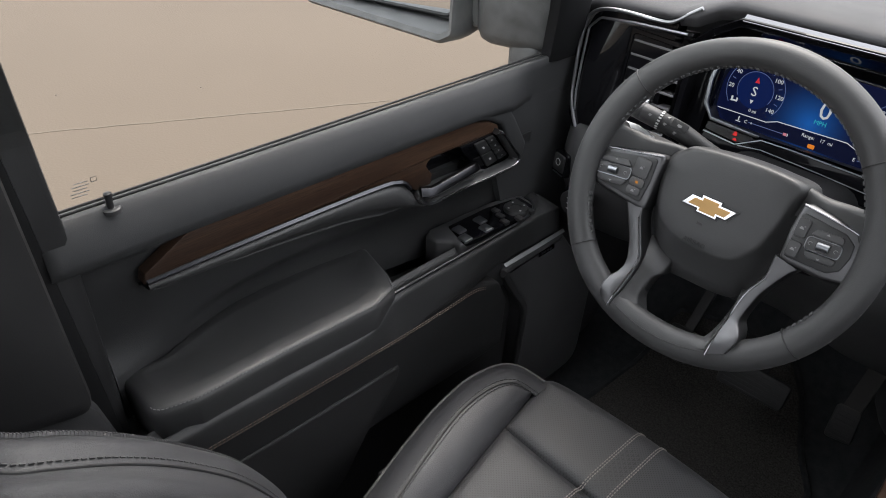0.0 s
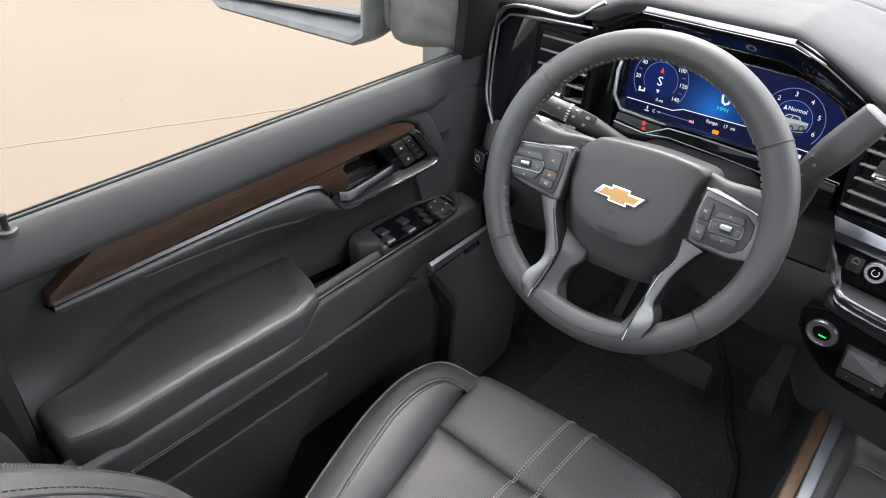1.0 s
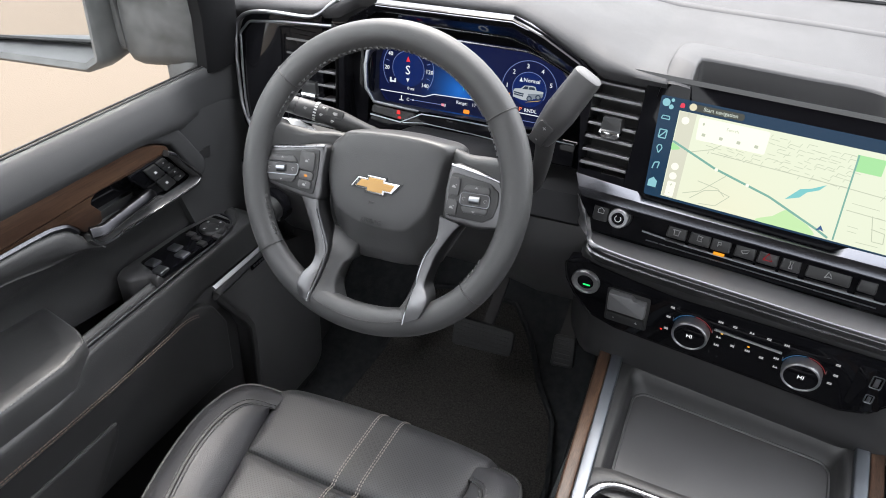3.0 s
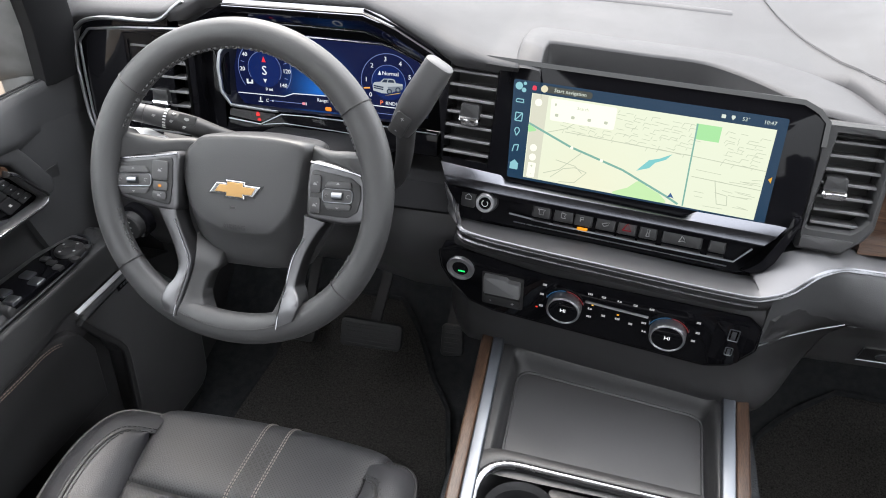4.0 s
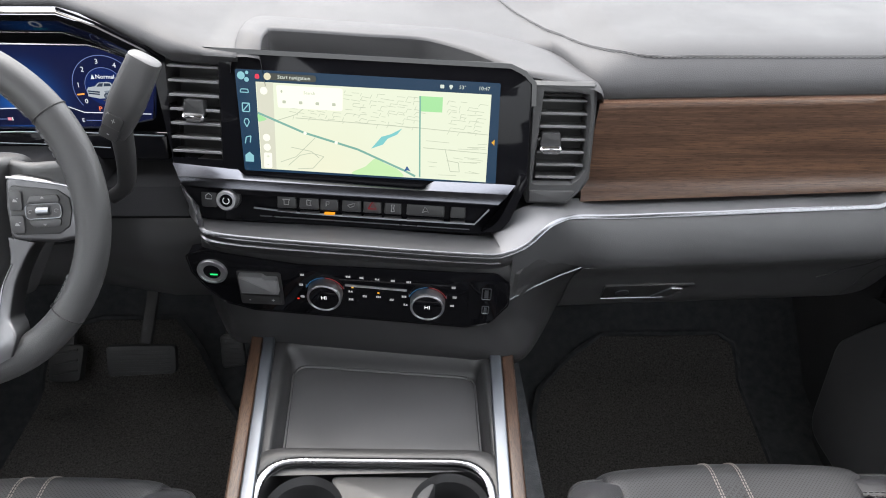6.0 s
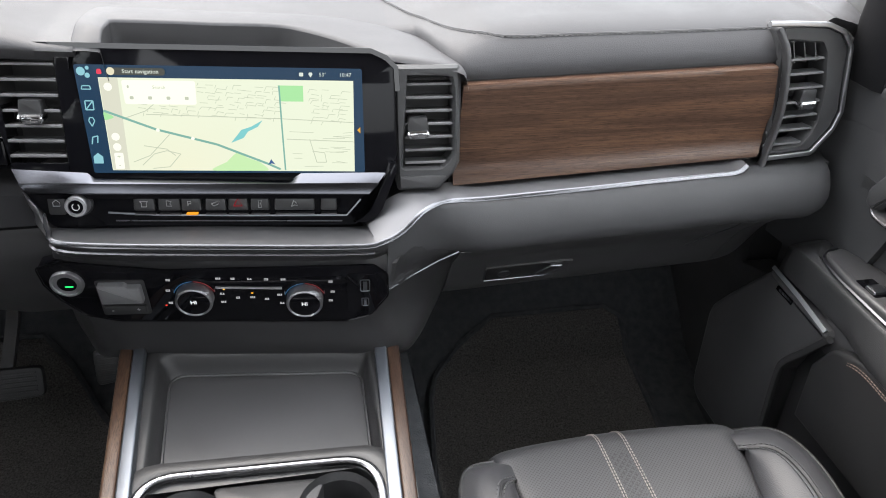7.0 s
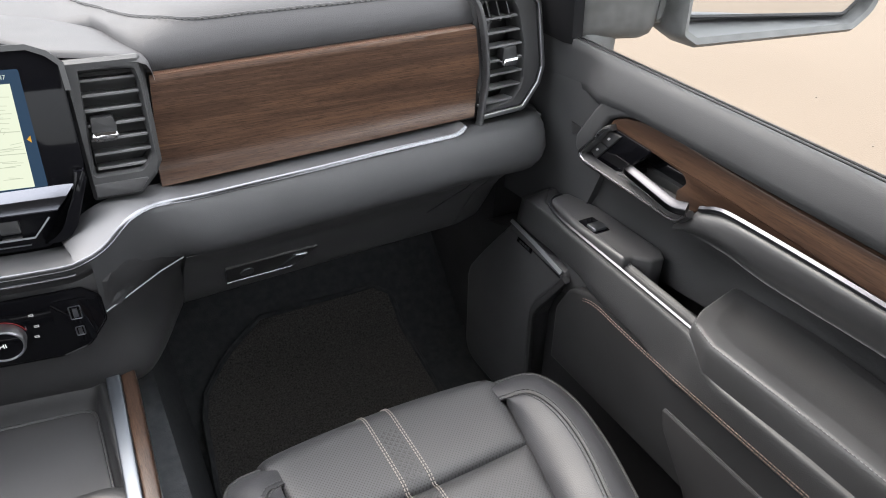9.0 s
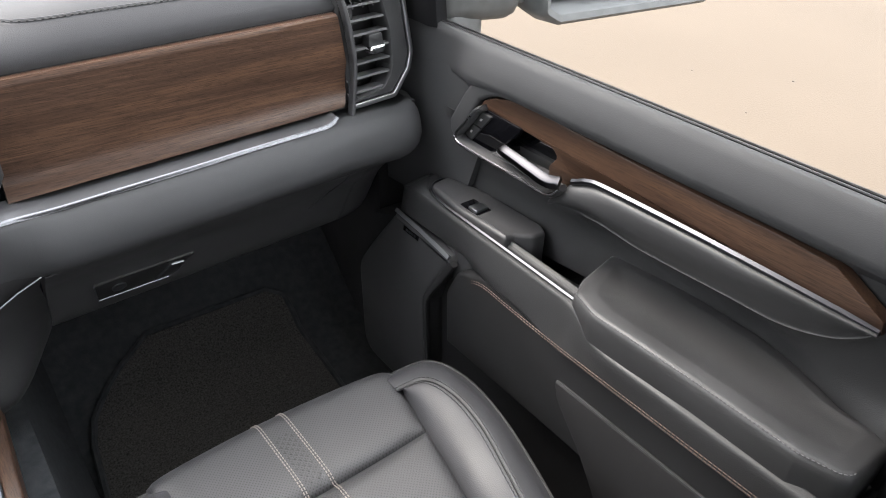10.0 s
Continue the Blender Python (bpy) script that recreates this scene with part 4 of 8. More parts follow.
    for pts in ([(-0.10, 0.014), (-0.06, 0.013), (0.058, 0.010), (0.146, 0.006)], [(-0.128, 0.008), (-0.10, 0.018), (-0.085, 0.030)], [(-0.110, -0.048), (-0.095, -0.034), (-0.080, -0.030), (-0.064, -0.034), (-0.078, -0.050), (-0.098, -0.052)],
                [(-0.106, -0.024), (-0.08, -0.028), (-0.070, -0.036)], [(0.092, -0.015), (0.10, -0.044), (0.112, -0.044), (0.110, -0.032), (0.095, -0.030)], [(0.064, -0.015), (0.146, -0.018)], [(-0.12, -0.044), (-0.10, -0.036), (-0.075, -0.010)]):
        line("road", pts, 0.0009, grey)
    line("route", [(-0.148, 0.018), (-0.09, -0.004), (-0.02, -0.022), (0.040, -0.046), (0.055, -0.053)], 0.0027, route)
    line("road", [(0.0575, 0.050), (0.0590, 0.0), (0.061, -0.054)], 0.0019, route)
    for a, b in ((-0.088, -0.0048), (-0.048, -0.0148)):
        poly("marker", [(a + 0.0022 * math.cos(t), b + 0.0022 * math.sin(t)) for t in [k * 0.7854 for k in range(8)]], white)
    poly("arrow", [(0.040, -0.0475), (0.0440, -0.0400), (0.049, -0.0470), (0.0445, -0.0455)], glow("nav_arrow", (0.05, 0.12, 0.30), 0.8))
    poly("search_card", fillet([(-0.124, 0.054), (-0.040, 0.054), (-0.040, 0.026), (-0.122, 0.026)], 0.003), white)
    words("Search", shift(SCR, -0.082, 0.046, lay[0] + 0.0003), 0.0055, grey, scr, "search_word")
    for i in range(4):
        a = -0.114 + i * 0.021
        poly("card_icon", fillet(rect(0.0045, 0.0038, a, 0.0335), 0.001, 2), grey)
    poly("pin_icon", [(-0.117 + 0.0013 * math.cos(t), 0.0465 + 0.002 * math.sin(t)) for t in [k * 0.7854 for k in range(8)]], grey)
    for a, b in ((-0.1395, 0.046), (-0.1375, -0.013), (-0.137, -0.0255)):
        poly("round_button", [(a + 0.0048 * math.cos(t), b + 0.0048 * math.sin(t)) for t in [k * 0.5236 for k in range(12)]], white)
    poly("zoom_button", fillet(rect(0.0105, 0.020, -0.1362, -0.0425), 0.002), white)
    words("+", shift(SCR, -0.1362, -0.0375, lay[0] + 0.0003), 0.008, grey, scr, "zoom_sign")
    words("-", shift(SCR, -0.1362, -0.0475, lay[0] + 0.0003), 0.008, grey, scr, "zoom_sign")
    # top bar
    poly("search_pill", fillet(rect(0.060, 0.0085, -0.103, 0.0640), 0.004), glow("pill_grey", (0.07, 0.075, 0.06), 0.8))
    poly("search_dot", [(-0.1345 + 0.0046 * math.cos(t), 0.0640 + 0.0046 * math.sin(t)) for t in [k * 0.5236 for k in range(12)]], glow("dot_cream", (0.75, 0.70, 0.50), 0.9))
    words("Start navigation", shift(SCR, -0.1010, 0.0640, lay[0] + 0.0004), 0.0066, pale, scr, "status_words")
    words("53°", shift(SCR, 0.110, 0.0635, lay[0] + 0.0003), 0.0062, pale, scr, "temperature")
    words("10:47", shift(SCR, 0.137, 0.0635, lay[0] + 0.0003), 0.0066, pale, scr, "clock")
    poly("status_icon", fillet(rect(0.005, 0.0045, 0.0845, 0.0635), 0.001), pale)
    poly("status_pin", [(0.0955, 0.0602), (0.0980, 0.0640), (0.0972, 0.0660), (0.0938, 0.0660), (0.0930, 0.0640)], pale)
    poly("alert_icon", fillet([(-0.1505, 0.0605), (-0.1440, 0.0605), (-0.1450, 0.0665), (-0.1495, 0.0665)], 0.002), red)
    # side bar icons
    for a, b, r in ((-0.1675, 0.0635, 0.0050), (-0.160, 0.0675, 0.0022), (-0.1605, 0.0590, 0.0030)):
        poly("app_icon", [(a + r * math.cos(t), b + r * math.sin(t)) for t in [k * 0.5236 for k in range(12)]], cyan)
    line("car_icon", [(-0.169, 0.0430), (-0.1585, 0.0430), (-0.1595, 0.0470), (-0.168, 0.0470), (-0.169, 0.0430)], 0.0012, cyan)
    line("seat_icon", [(-0.1670, 0.0190), (-0.1580, 0.0190), (-0.1580, 0.0295), (-0.1670, 0.0295), (-0.1670, 0.0190), (-0.1590, 0.0285)], 0.0014, cyan)
    line("pin_icon", [(-0.1622, -0.0005), (-0.1655, 0.0060), (-0.1640, 0.0098), (-0.1604, 0.0098), (-0.1588, 0.0060), (-0.1622, -0.0005)], 0.0013, cyan)
    line("music_icon", [(-0.1650, -0.0220), (-0.1635, -0.0135), (-0.1575, -0.0120), (-0.1585, -0.0205)], 0.0014, cyan)
    poly("home_icon", [(-0.1655, -0.0455), (-0.1545, -0.0455), (-0.1545, -0.0370), (-0.1600, -0.0325), (-0.1655, -0.0370)], cyan)
    poly("arrow_icon", [(0.1505, -0.0030), (0.1545, 0.0010), (0.1545, -0.0070)], amber)
    # chrome bar below the screen with its raised right end
    tops = [(-0.262, -0.053), (-0.252, -0.0535), (-0.176, -0.0575), (-0.168, -0.0640), (0.064, -0.0680), (0.080, -0.0580), (0.176, -0.0570), (0.186, -0.0575)]
    lows = [(-0.246, -0.0795), (-0.242, -0.0805), (-0.174, -0.0815), (-0.166, -0.0817), (0.064, -0.0825), (0.078, -0.0826), (0.160, -0.0832), (0.165, -0.0832)]
    cols = []
    for (a, b), (c, e) in zip(tops, lows):
        k = min(0.95, max(0.15, (b + 0.0690) / (b - e))) if b > -0.0685 else 0.08     # where the ridge lies between the two edges
        ra, rb = a + (c - a) * k, b + (e - b) * k
        cols.append([at(SCR, a, b, 0.0), at(SCR, a, b, 0.0035), at(SCR, ra, rb + 0.0010, 0.0125), at(SCR, ra, rb - 0.0006, 0.0135), at(SCR, c, e + 0.0015, 0.0150), at(SCR, c, e, 0.0142), at(SCR, c, e - 0.002, 0.0)])
    bar = bmesh.new()
    skin(bar, cols)
    part("chrome_bar", bar, BARMETAL, s, "polished chrome bar", sharp=0.5)
    part("bar_underside", plate(SCR, [(-0.238, -0.0835), (0.163, -0.0845), (0.150, -0.090), (-0.232, -0.089)], 0.0, 0.008), GLOSS, s)
    hook = fillet([(0.1885, -0.0412), (0.1985, -0.0412), (0.2005, -0.0520), (0.1820, -0.1034), (0.1715, -0.1175), (0.1586, -0.1215), (0.142, -0.1205), (0.155, -0.1130), (0.1650, -0.1033), (0.1850, -0.0587)], [0.002, 0.002, 0.01, 0.02, 0.012, 0.01, 0.001, 0.01, 0.02, 0.01])
    part("corner_frame", plate(SCR, hook, 0.0, 0.012, 0.002, steps=2), GLOSS, s, "piano-black corner frame")
    # switch row
    widths = [(-0.1130, 0.0245), (-0.0830, 0.0255), (-0.0565, 0.0235), (-0.0270, 0.0245), (0.0005, 0.0235), (0.0275, 0.0220), (0.0705, 0.0490), (0.1135, 0.0195)]
    for i, (a, w) in enumerate(widths):
        b = -0.0970 - 0.0005 * i / 7
        w += 0.0016
        key = part("switch", plate(SCR, fillet([(a - w / 2, b - 0.0082), (a + w / 2, b - 0.0082), (a + w / 2 - 0.001, b + 0.0085), (a - w / 2 + 0.001, b + 0.0085)], 0.0025, 2), 0.0, 0.0065, 0.002), BUTTON, s)
        K = shift(SCR, a, b + 0.002, 0.0066)
        if i == 4:
            part("hazard_mark", tube([at(K, x, y) for x, y in [(-0.0052, -0.004), (0.0052, -0.004), (0.0, 0.0052), (-0.0052, -0.004)]], 0.0008, 5), glow("hazard_red", (0.55, 0.02, 0.03), 0.5), key, "red warning triangle")
        elif i < 7:
            shapes = ([(-0.005, 0.003), (0.005, 0.003), (0.003, 0.001), (0.003, -0.004), (-0.003, -0.004), (-0.003, 0.001)], [(-0.003, 0.004), (-0.003, -0.003), (0.003, -0.003), (0.001, 0.0), (0.003, 0.003)],
                      [(-0.004, -0.003), (-0.004, 0.003), (0.0, 0.003), (0.0, 0.0), (-0.003, 0.0)], [(-0.005, 0.0), (-0.002, -0.003), (0.003, -0.001), (0.005, 0.003), (0.001, 0.002)], [],
                      [(-0.002, -0.005), (0.002, -0.005), (0.001, 0.0), (0.002, 0.004), (-0.002, 0.004), (-0.001, 0.0)], [(-0.004, -0.004), (-0.001, 0.004), (0.002, 0.001), (0.004, -0.003), (0.0, -0.002)])
            q = shapes[i]
            part("mark", tube([at(K, x, y - 0.001) for x, y in q + q[:1]], 0.00060, 5), LEGEND, key, "white printed symbol")
        lit = i == 2
        part("lamp_strip" if lit else "key_edge", plate(shift(SCR, a, b - 0.0128, 0.0), fillet(rect(w * (0.55 if lit else 0.96), 0.0022), 0.0008, 2), 0.0, 0.0075, 0.001), glow("amber_strip", (0.9, 0.35, 0.02), 1.0) if lit else SMOKE, key, "lit amber strip" if lit else "")
    # chrome tube drawn as the highlight on the panel's lower gloss edge
    part("lower_glint", sweep([at(SCR, -0.150, -0.1190, 0.001), at(SCR, 0.130, -0.1215, 0.001)], ngon(0.0009, 6), up=SCR[3]), CHROME, s)
    part("row_line", sweep([at(SCR, -0.157, -0.1075, 0.004), at(SCR, -0.100, -0.1110, 0.004), at(SCR, 0.020, -0.1125, 0.004), at(SCR, 0.136, -0.1130, 0.004), at(SCR, 0.154, -0.092, 0.004)], [(-0.001, -0.001), (0.001, -0.001), (0.001, 0.001), (-0.001, 0.001)], up=SCR[3]), SATIN, s)
    # volume knob and home key
    K = shift(SCR, -0.1895, -0.0965, 0.0)
    part("knob_base", revolve(K, [(0.0155, 0), (0.0155, 0.002), (0.0140, 0.004)], 28), SMOKE, s)
    kn = part("volume_knob", revolve(K, [(0.0135, 0.002), (0.0135, 0.016), (0.0122, 0.0185), (0.0090, 0.0185), (0.0085, 0.0165), (0.002, 0.0165)], 32), KNOBM, s, "knurled silver volume knob")
    part("knob_face", revolve(K, [(0.0084, 0.016), (0.0084, 0.0172), (0.002, 0.0174)], 24), GLOSS, kn)
    part("power_mark", tube([at(K, 0.0042 * math.cos(t), 0.0042 * math.sin(t), 0.0178) for t in [2.1 + k * 0.42 for k in range(13)]], 0.0006, 5), WHITEMARK, kn)
    hk = part("home_key", plate(shift(SCR, -0.2165, -0.0965), fillet(rect(0.021, 0.028), 0.004), 0.0, 0.004, 0.0015), BUTTON, s)
    part("mark", tube([at(SCR, -0.2165 + x, -0.0955 + y, 0.0043) for x, y in [(-0.004, -0.0035), (0.004, -0.0035), (0.004, 0.001), (0, 0.0042), (-0.004, 0.001), (-0.004, -0.0035)]], 0.0005, 5), WHITEMARK, hk)


LID = basis((0, 0.1, 0.8480), (1, 0, -0.0992), (0, 1, -0.0259))


def top_cubby():
    """Raised centre hood with an open tray behind the screen; it runs on over the centre vent."""
    c = thing("dash_tray", "grey raised dash hood round a dark open storage tray", "storage tray")
    out = resample(curve([V(*p, 0) for p in [(-0.186, -0.074), (-0.188, -0.030), (-0.187, 0.030), (-0.178, 0.062), (-0.150, 0.072), (-0.055, 0.084), (0.034, 0.100), (0.110, 0.108), (0.170, 0.096), (0.222, 0.060), (0.258, 0.008), (0.275, -0.042), (0.277, -0.106)]], 6), 90)
    inn = resample(curve([V(*p, 0) for p in [(-0.151, -0.074), (-0.1535, -0.040), (-0.152, -0.010), (-0.146, 0.000), (-0.082, 0.011), (-0.020, 0.020), (0.030, 0.030), (0.066, 0.027), (0.111, -0.002), (0.150, -0.042), (0.166, -0.060), (0.178, -0.076)]], 6), 90)

    def row(pts, k, h):
        other = inn if pts is out else out
        return [at(LID, p.x + (q.x - p.x) * k, p.y + (q.y - p.y) * k, h - (0.019 * max(0.0, 1 - i / 7) ** 1.3 if i < 80 else 0.006 if i == 90 else 0.0)) for i, (p, q) in enumerate(zip(pts, other))]
    part("rim", between([row(out, -0.06, -0.022), row(out, -0.02, -0.008), row(out, 0.02, -0.0025), row(out, 0.10, 0.0), row(out, 0.5, 0.0012), row(out, 0.92, 0.0006), row(out, 0.98, -0.0006), row(out, 1.0, -0.004)], 90, 1, None, 1), DASHSKIN, c, "soft raised rim", sharp=1.6)
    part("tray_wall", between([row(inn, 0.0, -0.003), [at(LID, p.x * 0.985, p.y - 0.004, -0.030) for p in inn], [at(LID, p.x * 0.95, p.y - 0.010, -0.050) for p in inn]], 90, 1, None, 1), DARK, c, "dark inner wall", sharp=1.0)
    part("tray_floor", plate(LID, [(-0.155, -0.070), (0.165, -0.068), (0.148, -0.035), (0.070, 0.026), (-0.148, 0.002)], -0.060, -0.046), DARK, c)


def climate_panel():
    c = thing("climate_panel", "piano-black climate control panel with two silver temperature knobs", "control panel")
    out = fillet([(-0.255, 0.058), (-0.252, 0.030), (-0.238, 0.004), (-0.214, -0.024), (-0.175, -0.036), (0.121, -0.050), (0.152, -0.040), (0.176, -0.004), (0.175, 0.034), (0.158, 0.050), (-0.105, 0.050), (-0.225, 0.066)], [0.006, 0.01, 0.01, 0.02, 0.02, 0.01, 0.015, 0.012, 0.012, 0.012, 0.01, 0.008])
    part("panel", plate(CLI, out, -0.02, 0.002, 0.002), GLOSS, c)
    part("panel_edge", tube([at(CLI, a, b, 0.0015) for a, b in inset(out, -0.001)] + [at(CLI, *inset(out, -0.001)[0], 0.0015)], 0.0010, 5), GLOSS, c)
    # start button
    K = shift(CLI, -0.2235, 0.0340, 0.002)
    st = part("start_button", revolve(K, [(0.0200, -0.002), (0.0200, 0.004), (0.0192, 0.0055), (0.0172, 0.0055), (0.0166, 0.0035)], 32), KNOBM, c, "round engine start button with a silver ring")
    part("button_face", revolve(K, [(0.0167, 0.0), (0.0166, 0.0030), (0.0120, 0.0030), (0.0116, 0.0036), (0.002, 0.0036)], 28), GLOSS, st)
    part("green_lamp", plate(shift(K, 0.002, -0.004, 0.0037), fillet(rect(0.010, 0.0022), 0.001), 0, 0.0004), glow("green_lamp", (0.02, 0.85, 0.18), 1.2), st, "lit green lamp")
    # brake gain controller
    B = shift(CLI, -0.1620, 0.0060, 0.002)
    br = part("brake_controller", plate(B, fillet(rect(0.060, 0.060), 0.004), 0, 0.0015, 0.001), DARK, c, "trailer brake controller")
    part("lever", plate(shift(B, 0, 0.012), fillet([(-0.026, -0.016), (0.026, -0.016), (0.026, 0.012), (0.010, 0.012), (0.006, 0.016), (-0.026, 0.016)], 0.003), 0, 0.010, 0.003), GREYLEVER, br, "grey sliding lever")
    part("gain_key", plate(shift(B, 0, -0.018), fillet(rect(0.052, 0.014), 0.002), 0, 0.005, 0.0015), BUTTON, br)
    words("-", shift(B, -0.016, -0.018, 0.0052), 0.009, WHITEMARK, br, "minus_sign")
    words("+", shift(B, 0.016, -0.018, 0.0052), 0.009, WHITEMARK, br, "plus_sign")
    # temperature knobs
    for a, b in ((-0.0735, 0.0045), (0.0665, -0.0040)):
        K = shift(CLI, a, b, 0.002)
        kn = part("temperature_knob", revolve(K, [(0.0240, 0), (0.0236, 0.012), (0.0228, 0.0138), (0.0220, 0.0142), (0.0214, 0.0142), (0.0205, 0.0130)], 40), KNOBM, c, "knurled silver temperature knob")
        part("knob_display", revolve(K, [(0.0207, 0.009), (0.0207, 0.0128), (0.0195, 0.0132), (0.002, 0.0133)], 32), GLOSS, kn)
        words("HI", shift(K, 0, 0.001, 0.0136), 0.0085, glow("readout_white", (0.88, 0.90, 0.92), 1.1), kn, "readout")
        for i in range(20):
            t = math.pi * (0.12 + 0.76 * i / 19)
            p = shift(K, 0.0275 * math.cos(t), 0.0275 * math.sin(t), 0.0)
            if i in (0, 19):
                part("tick", plate(p, rect(0.0012, 0.006), 0, 0.0006), SATIN, kn)
        arc = lambda t0, t1: [at(K, 0.0262 * math.cos(t0 + (t1 - t0) * k / 10), 0.0262 * math.sin(t0 + (t1 - t0) * k / 10), 0.001) for k in range(11)]
        part("cold_arc", tube(arc(2.85, 1.6), 0.00045, 5), glow("cold_blue", (0.05, 0.20, 0.42), 0.5), kn, "blue arc")
        part("hot_arc", tube(arc(1.5, 0.3), 0.00045, 5), glow("hot_red", (0.42, 0.05, 0.05), 0.5), kn, "red arc")
    part("slider_line", sweep([at(CLI, -0.046, 0.020, 0.003), at(CLI, 0.038, 0.0155, 0.003)], [(-0.0013, -0.001), (0.0013, -0.001), (0.0013, 0.0012), (-0.0013, 0.0004)], up=CLI[3]), KNOBM, c, "thin satin bar")
    # touch keys: lit marks in two rows
    mk = glow("panel_print", (0.50, 0.51, 0.52), 0.75)

    def icon(a, b, w=0.0066, h=0.0042, kind=0):
        K = shift(CLI, a, b, 0.0022)
        bm = bmesh.new()
        if kind == 0:
            plate(K, rect(w * 0.55, h * 0.28, -w * 0.12, h * 0.25), 0, 0.0003, bm=bm)
            plate(K, rect(w * 0.8, h * 0.25, 0, -h * 0.25), 0, 0.0003, bm=bm)
            plate(K, rect(w * 0.18, h * 0.9, w * 0.3, 0), 0, 0.0003, bm=bm)
        elif kind == 1:
            for k in range(3):
                plate(K, rect(w * 0.24, h * 0.8, w * (-0.34 + 0.34 * k), 0), 0, 0.0003, bm=bm)
        else:
            plate(K, rect(w * 0.9, h * 0.2, 0, -h * 0.3), 0, 0.0003, bm=bm)
            plate(K, rect(w * 0.24, h * 0.7, -w * 0.25, h * 0.05), 0, 0.0003, bm=bm)
            plate(K, rect(w * 0.24, h * 0.5, w * 0.25, 0), 0, 0.0003, bm=bm)
        part("key_mark", bm, mk, c)
    for a, b, k in ((-0.041, 0.0345, 1), (-0.023, 0.0335, 0), (-0.002, 0.0325, 2), (0.019, 0.0310, 0), (0.0405, 0.030, 1), (-0.039, 0.0080, 2), (-0.039, -0.0070, 1), (-0.020, 0.0, 0), (-0.001, 0.0, 1), (0.017, -0.004, 0), (0.034, 0.003, 1), (0.036, -0.012, 2),
                    (-0.103, 0.034, 0), (-0.106, 0.016, 0), (-0.106, -0.006, 0), (0.101, 0.024, 0), (0.103, 0.006, 0), (0.100, -0.010, 0)):
        icon(a, b, kind=k)
    for a, b, col in ((-0.112, -0.010, (0.9, 0.05, 0.03)), (-0.001, 0.0075, (0.9, 0.4, 0.03)), (-0.036, 0.0155, (0.9, 0.5, 0.1))):
        part("lamp", plate(shift(CLI, a, b, 0.0022), fillet(rect(0.0030, 0.0022), 0.0006), 0, 0.0004), glow("indicator", col, 0.9), c, "lit indicator lamp")
    # usb sockets
    part("socket_bay", plate(shift(CLI, 0.142, 0.002, 0.002), fillet(rect(0.040, 0.070), 0.006), 0, 0.001, 0.0006), GLOSS, c)
    for b, w, h in ((0.016, 0.012, 0.020), (-0.014, 0.009, 0.014)):
        K = shift(CLI, 0.146, b, 0.003)
        part("usb_socket", tube([at(K, x, y) for x, y in fillet(rect(w, h), 0.002) + [fillet(rect(w, h), 0.002)[0]]], 0.0009, 5), SATIN, c, "silver-edged usb socket")
        part("socket_tongue", plate(K, rect(w * 0.45, h * 0.7), 0, 0.001), SATIN, c)


CLD = basis((-0.465, 0.110, 0.785), (1, 0, 0), (0, 0.10, 1))


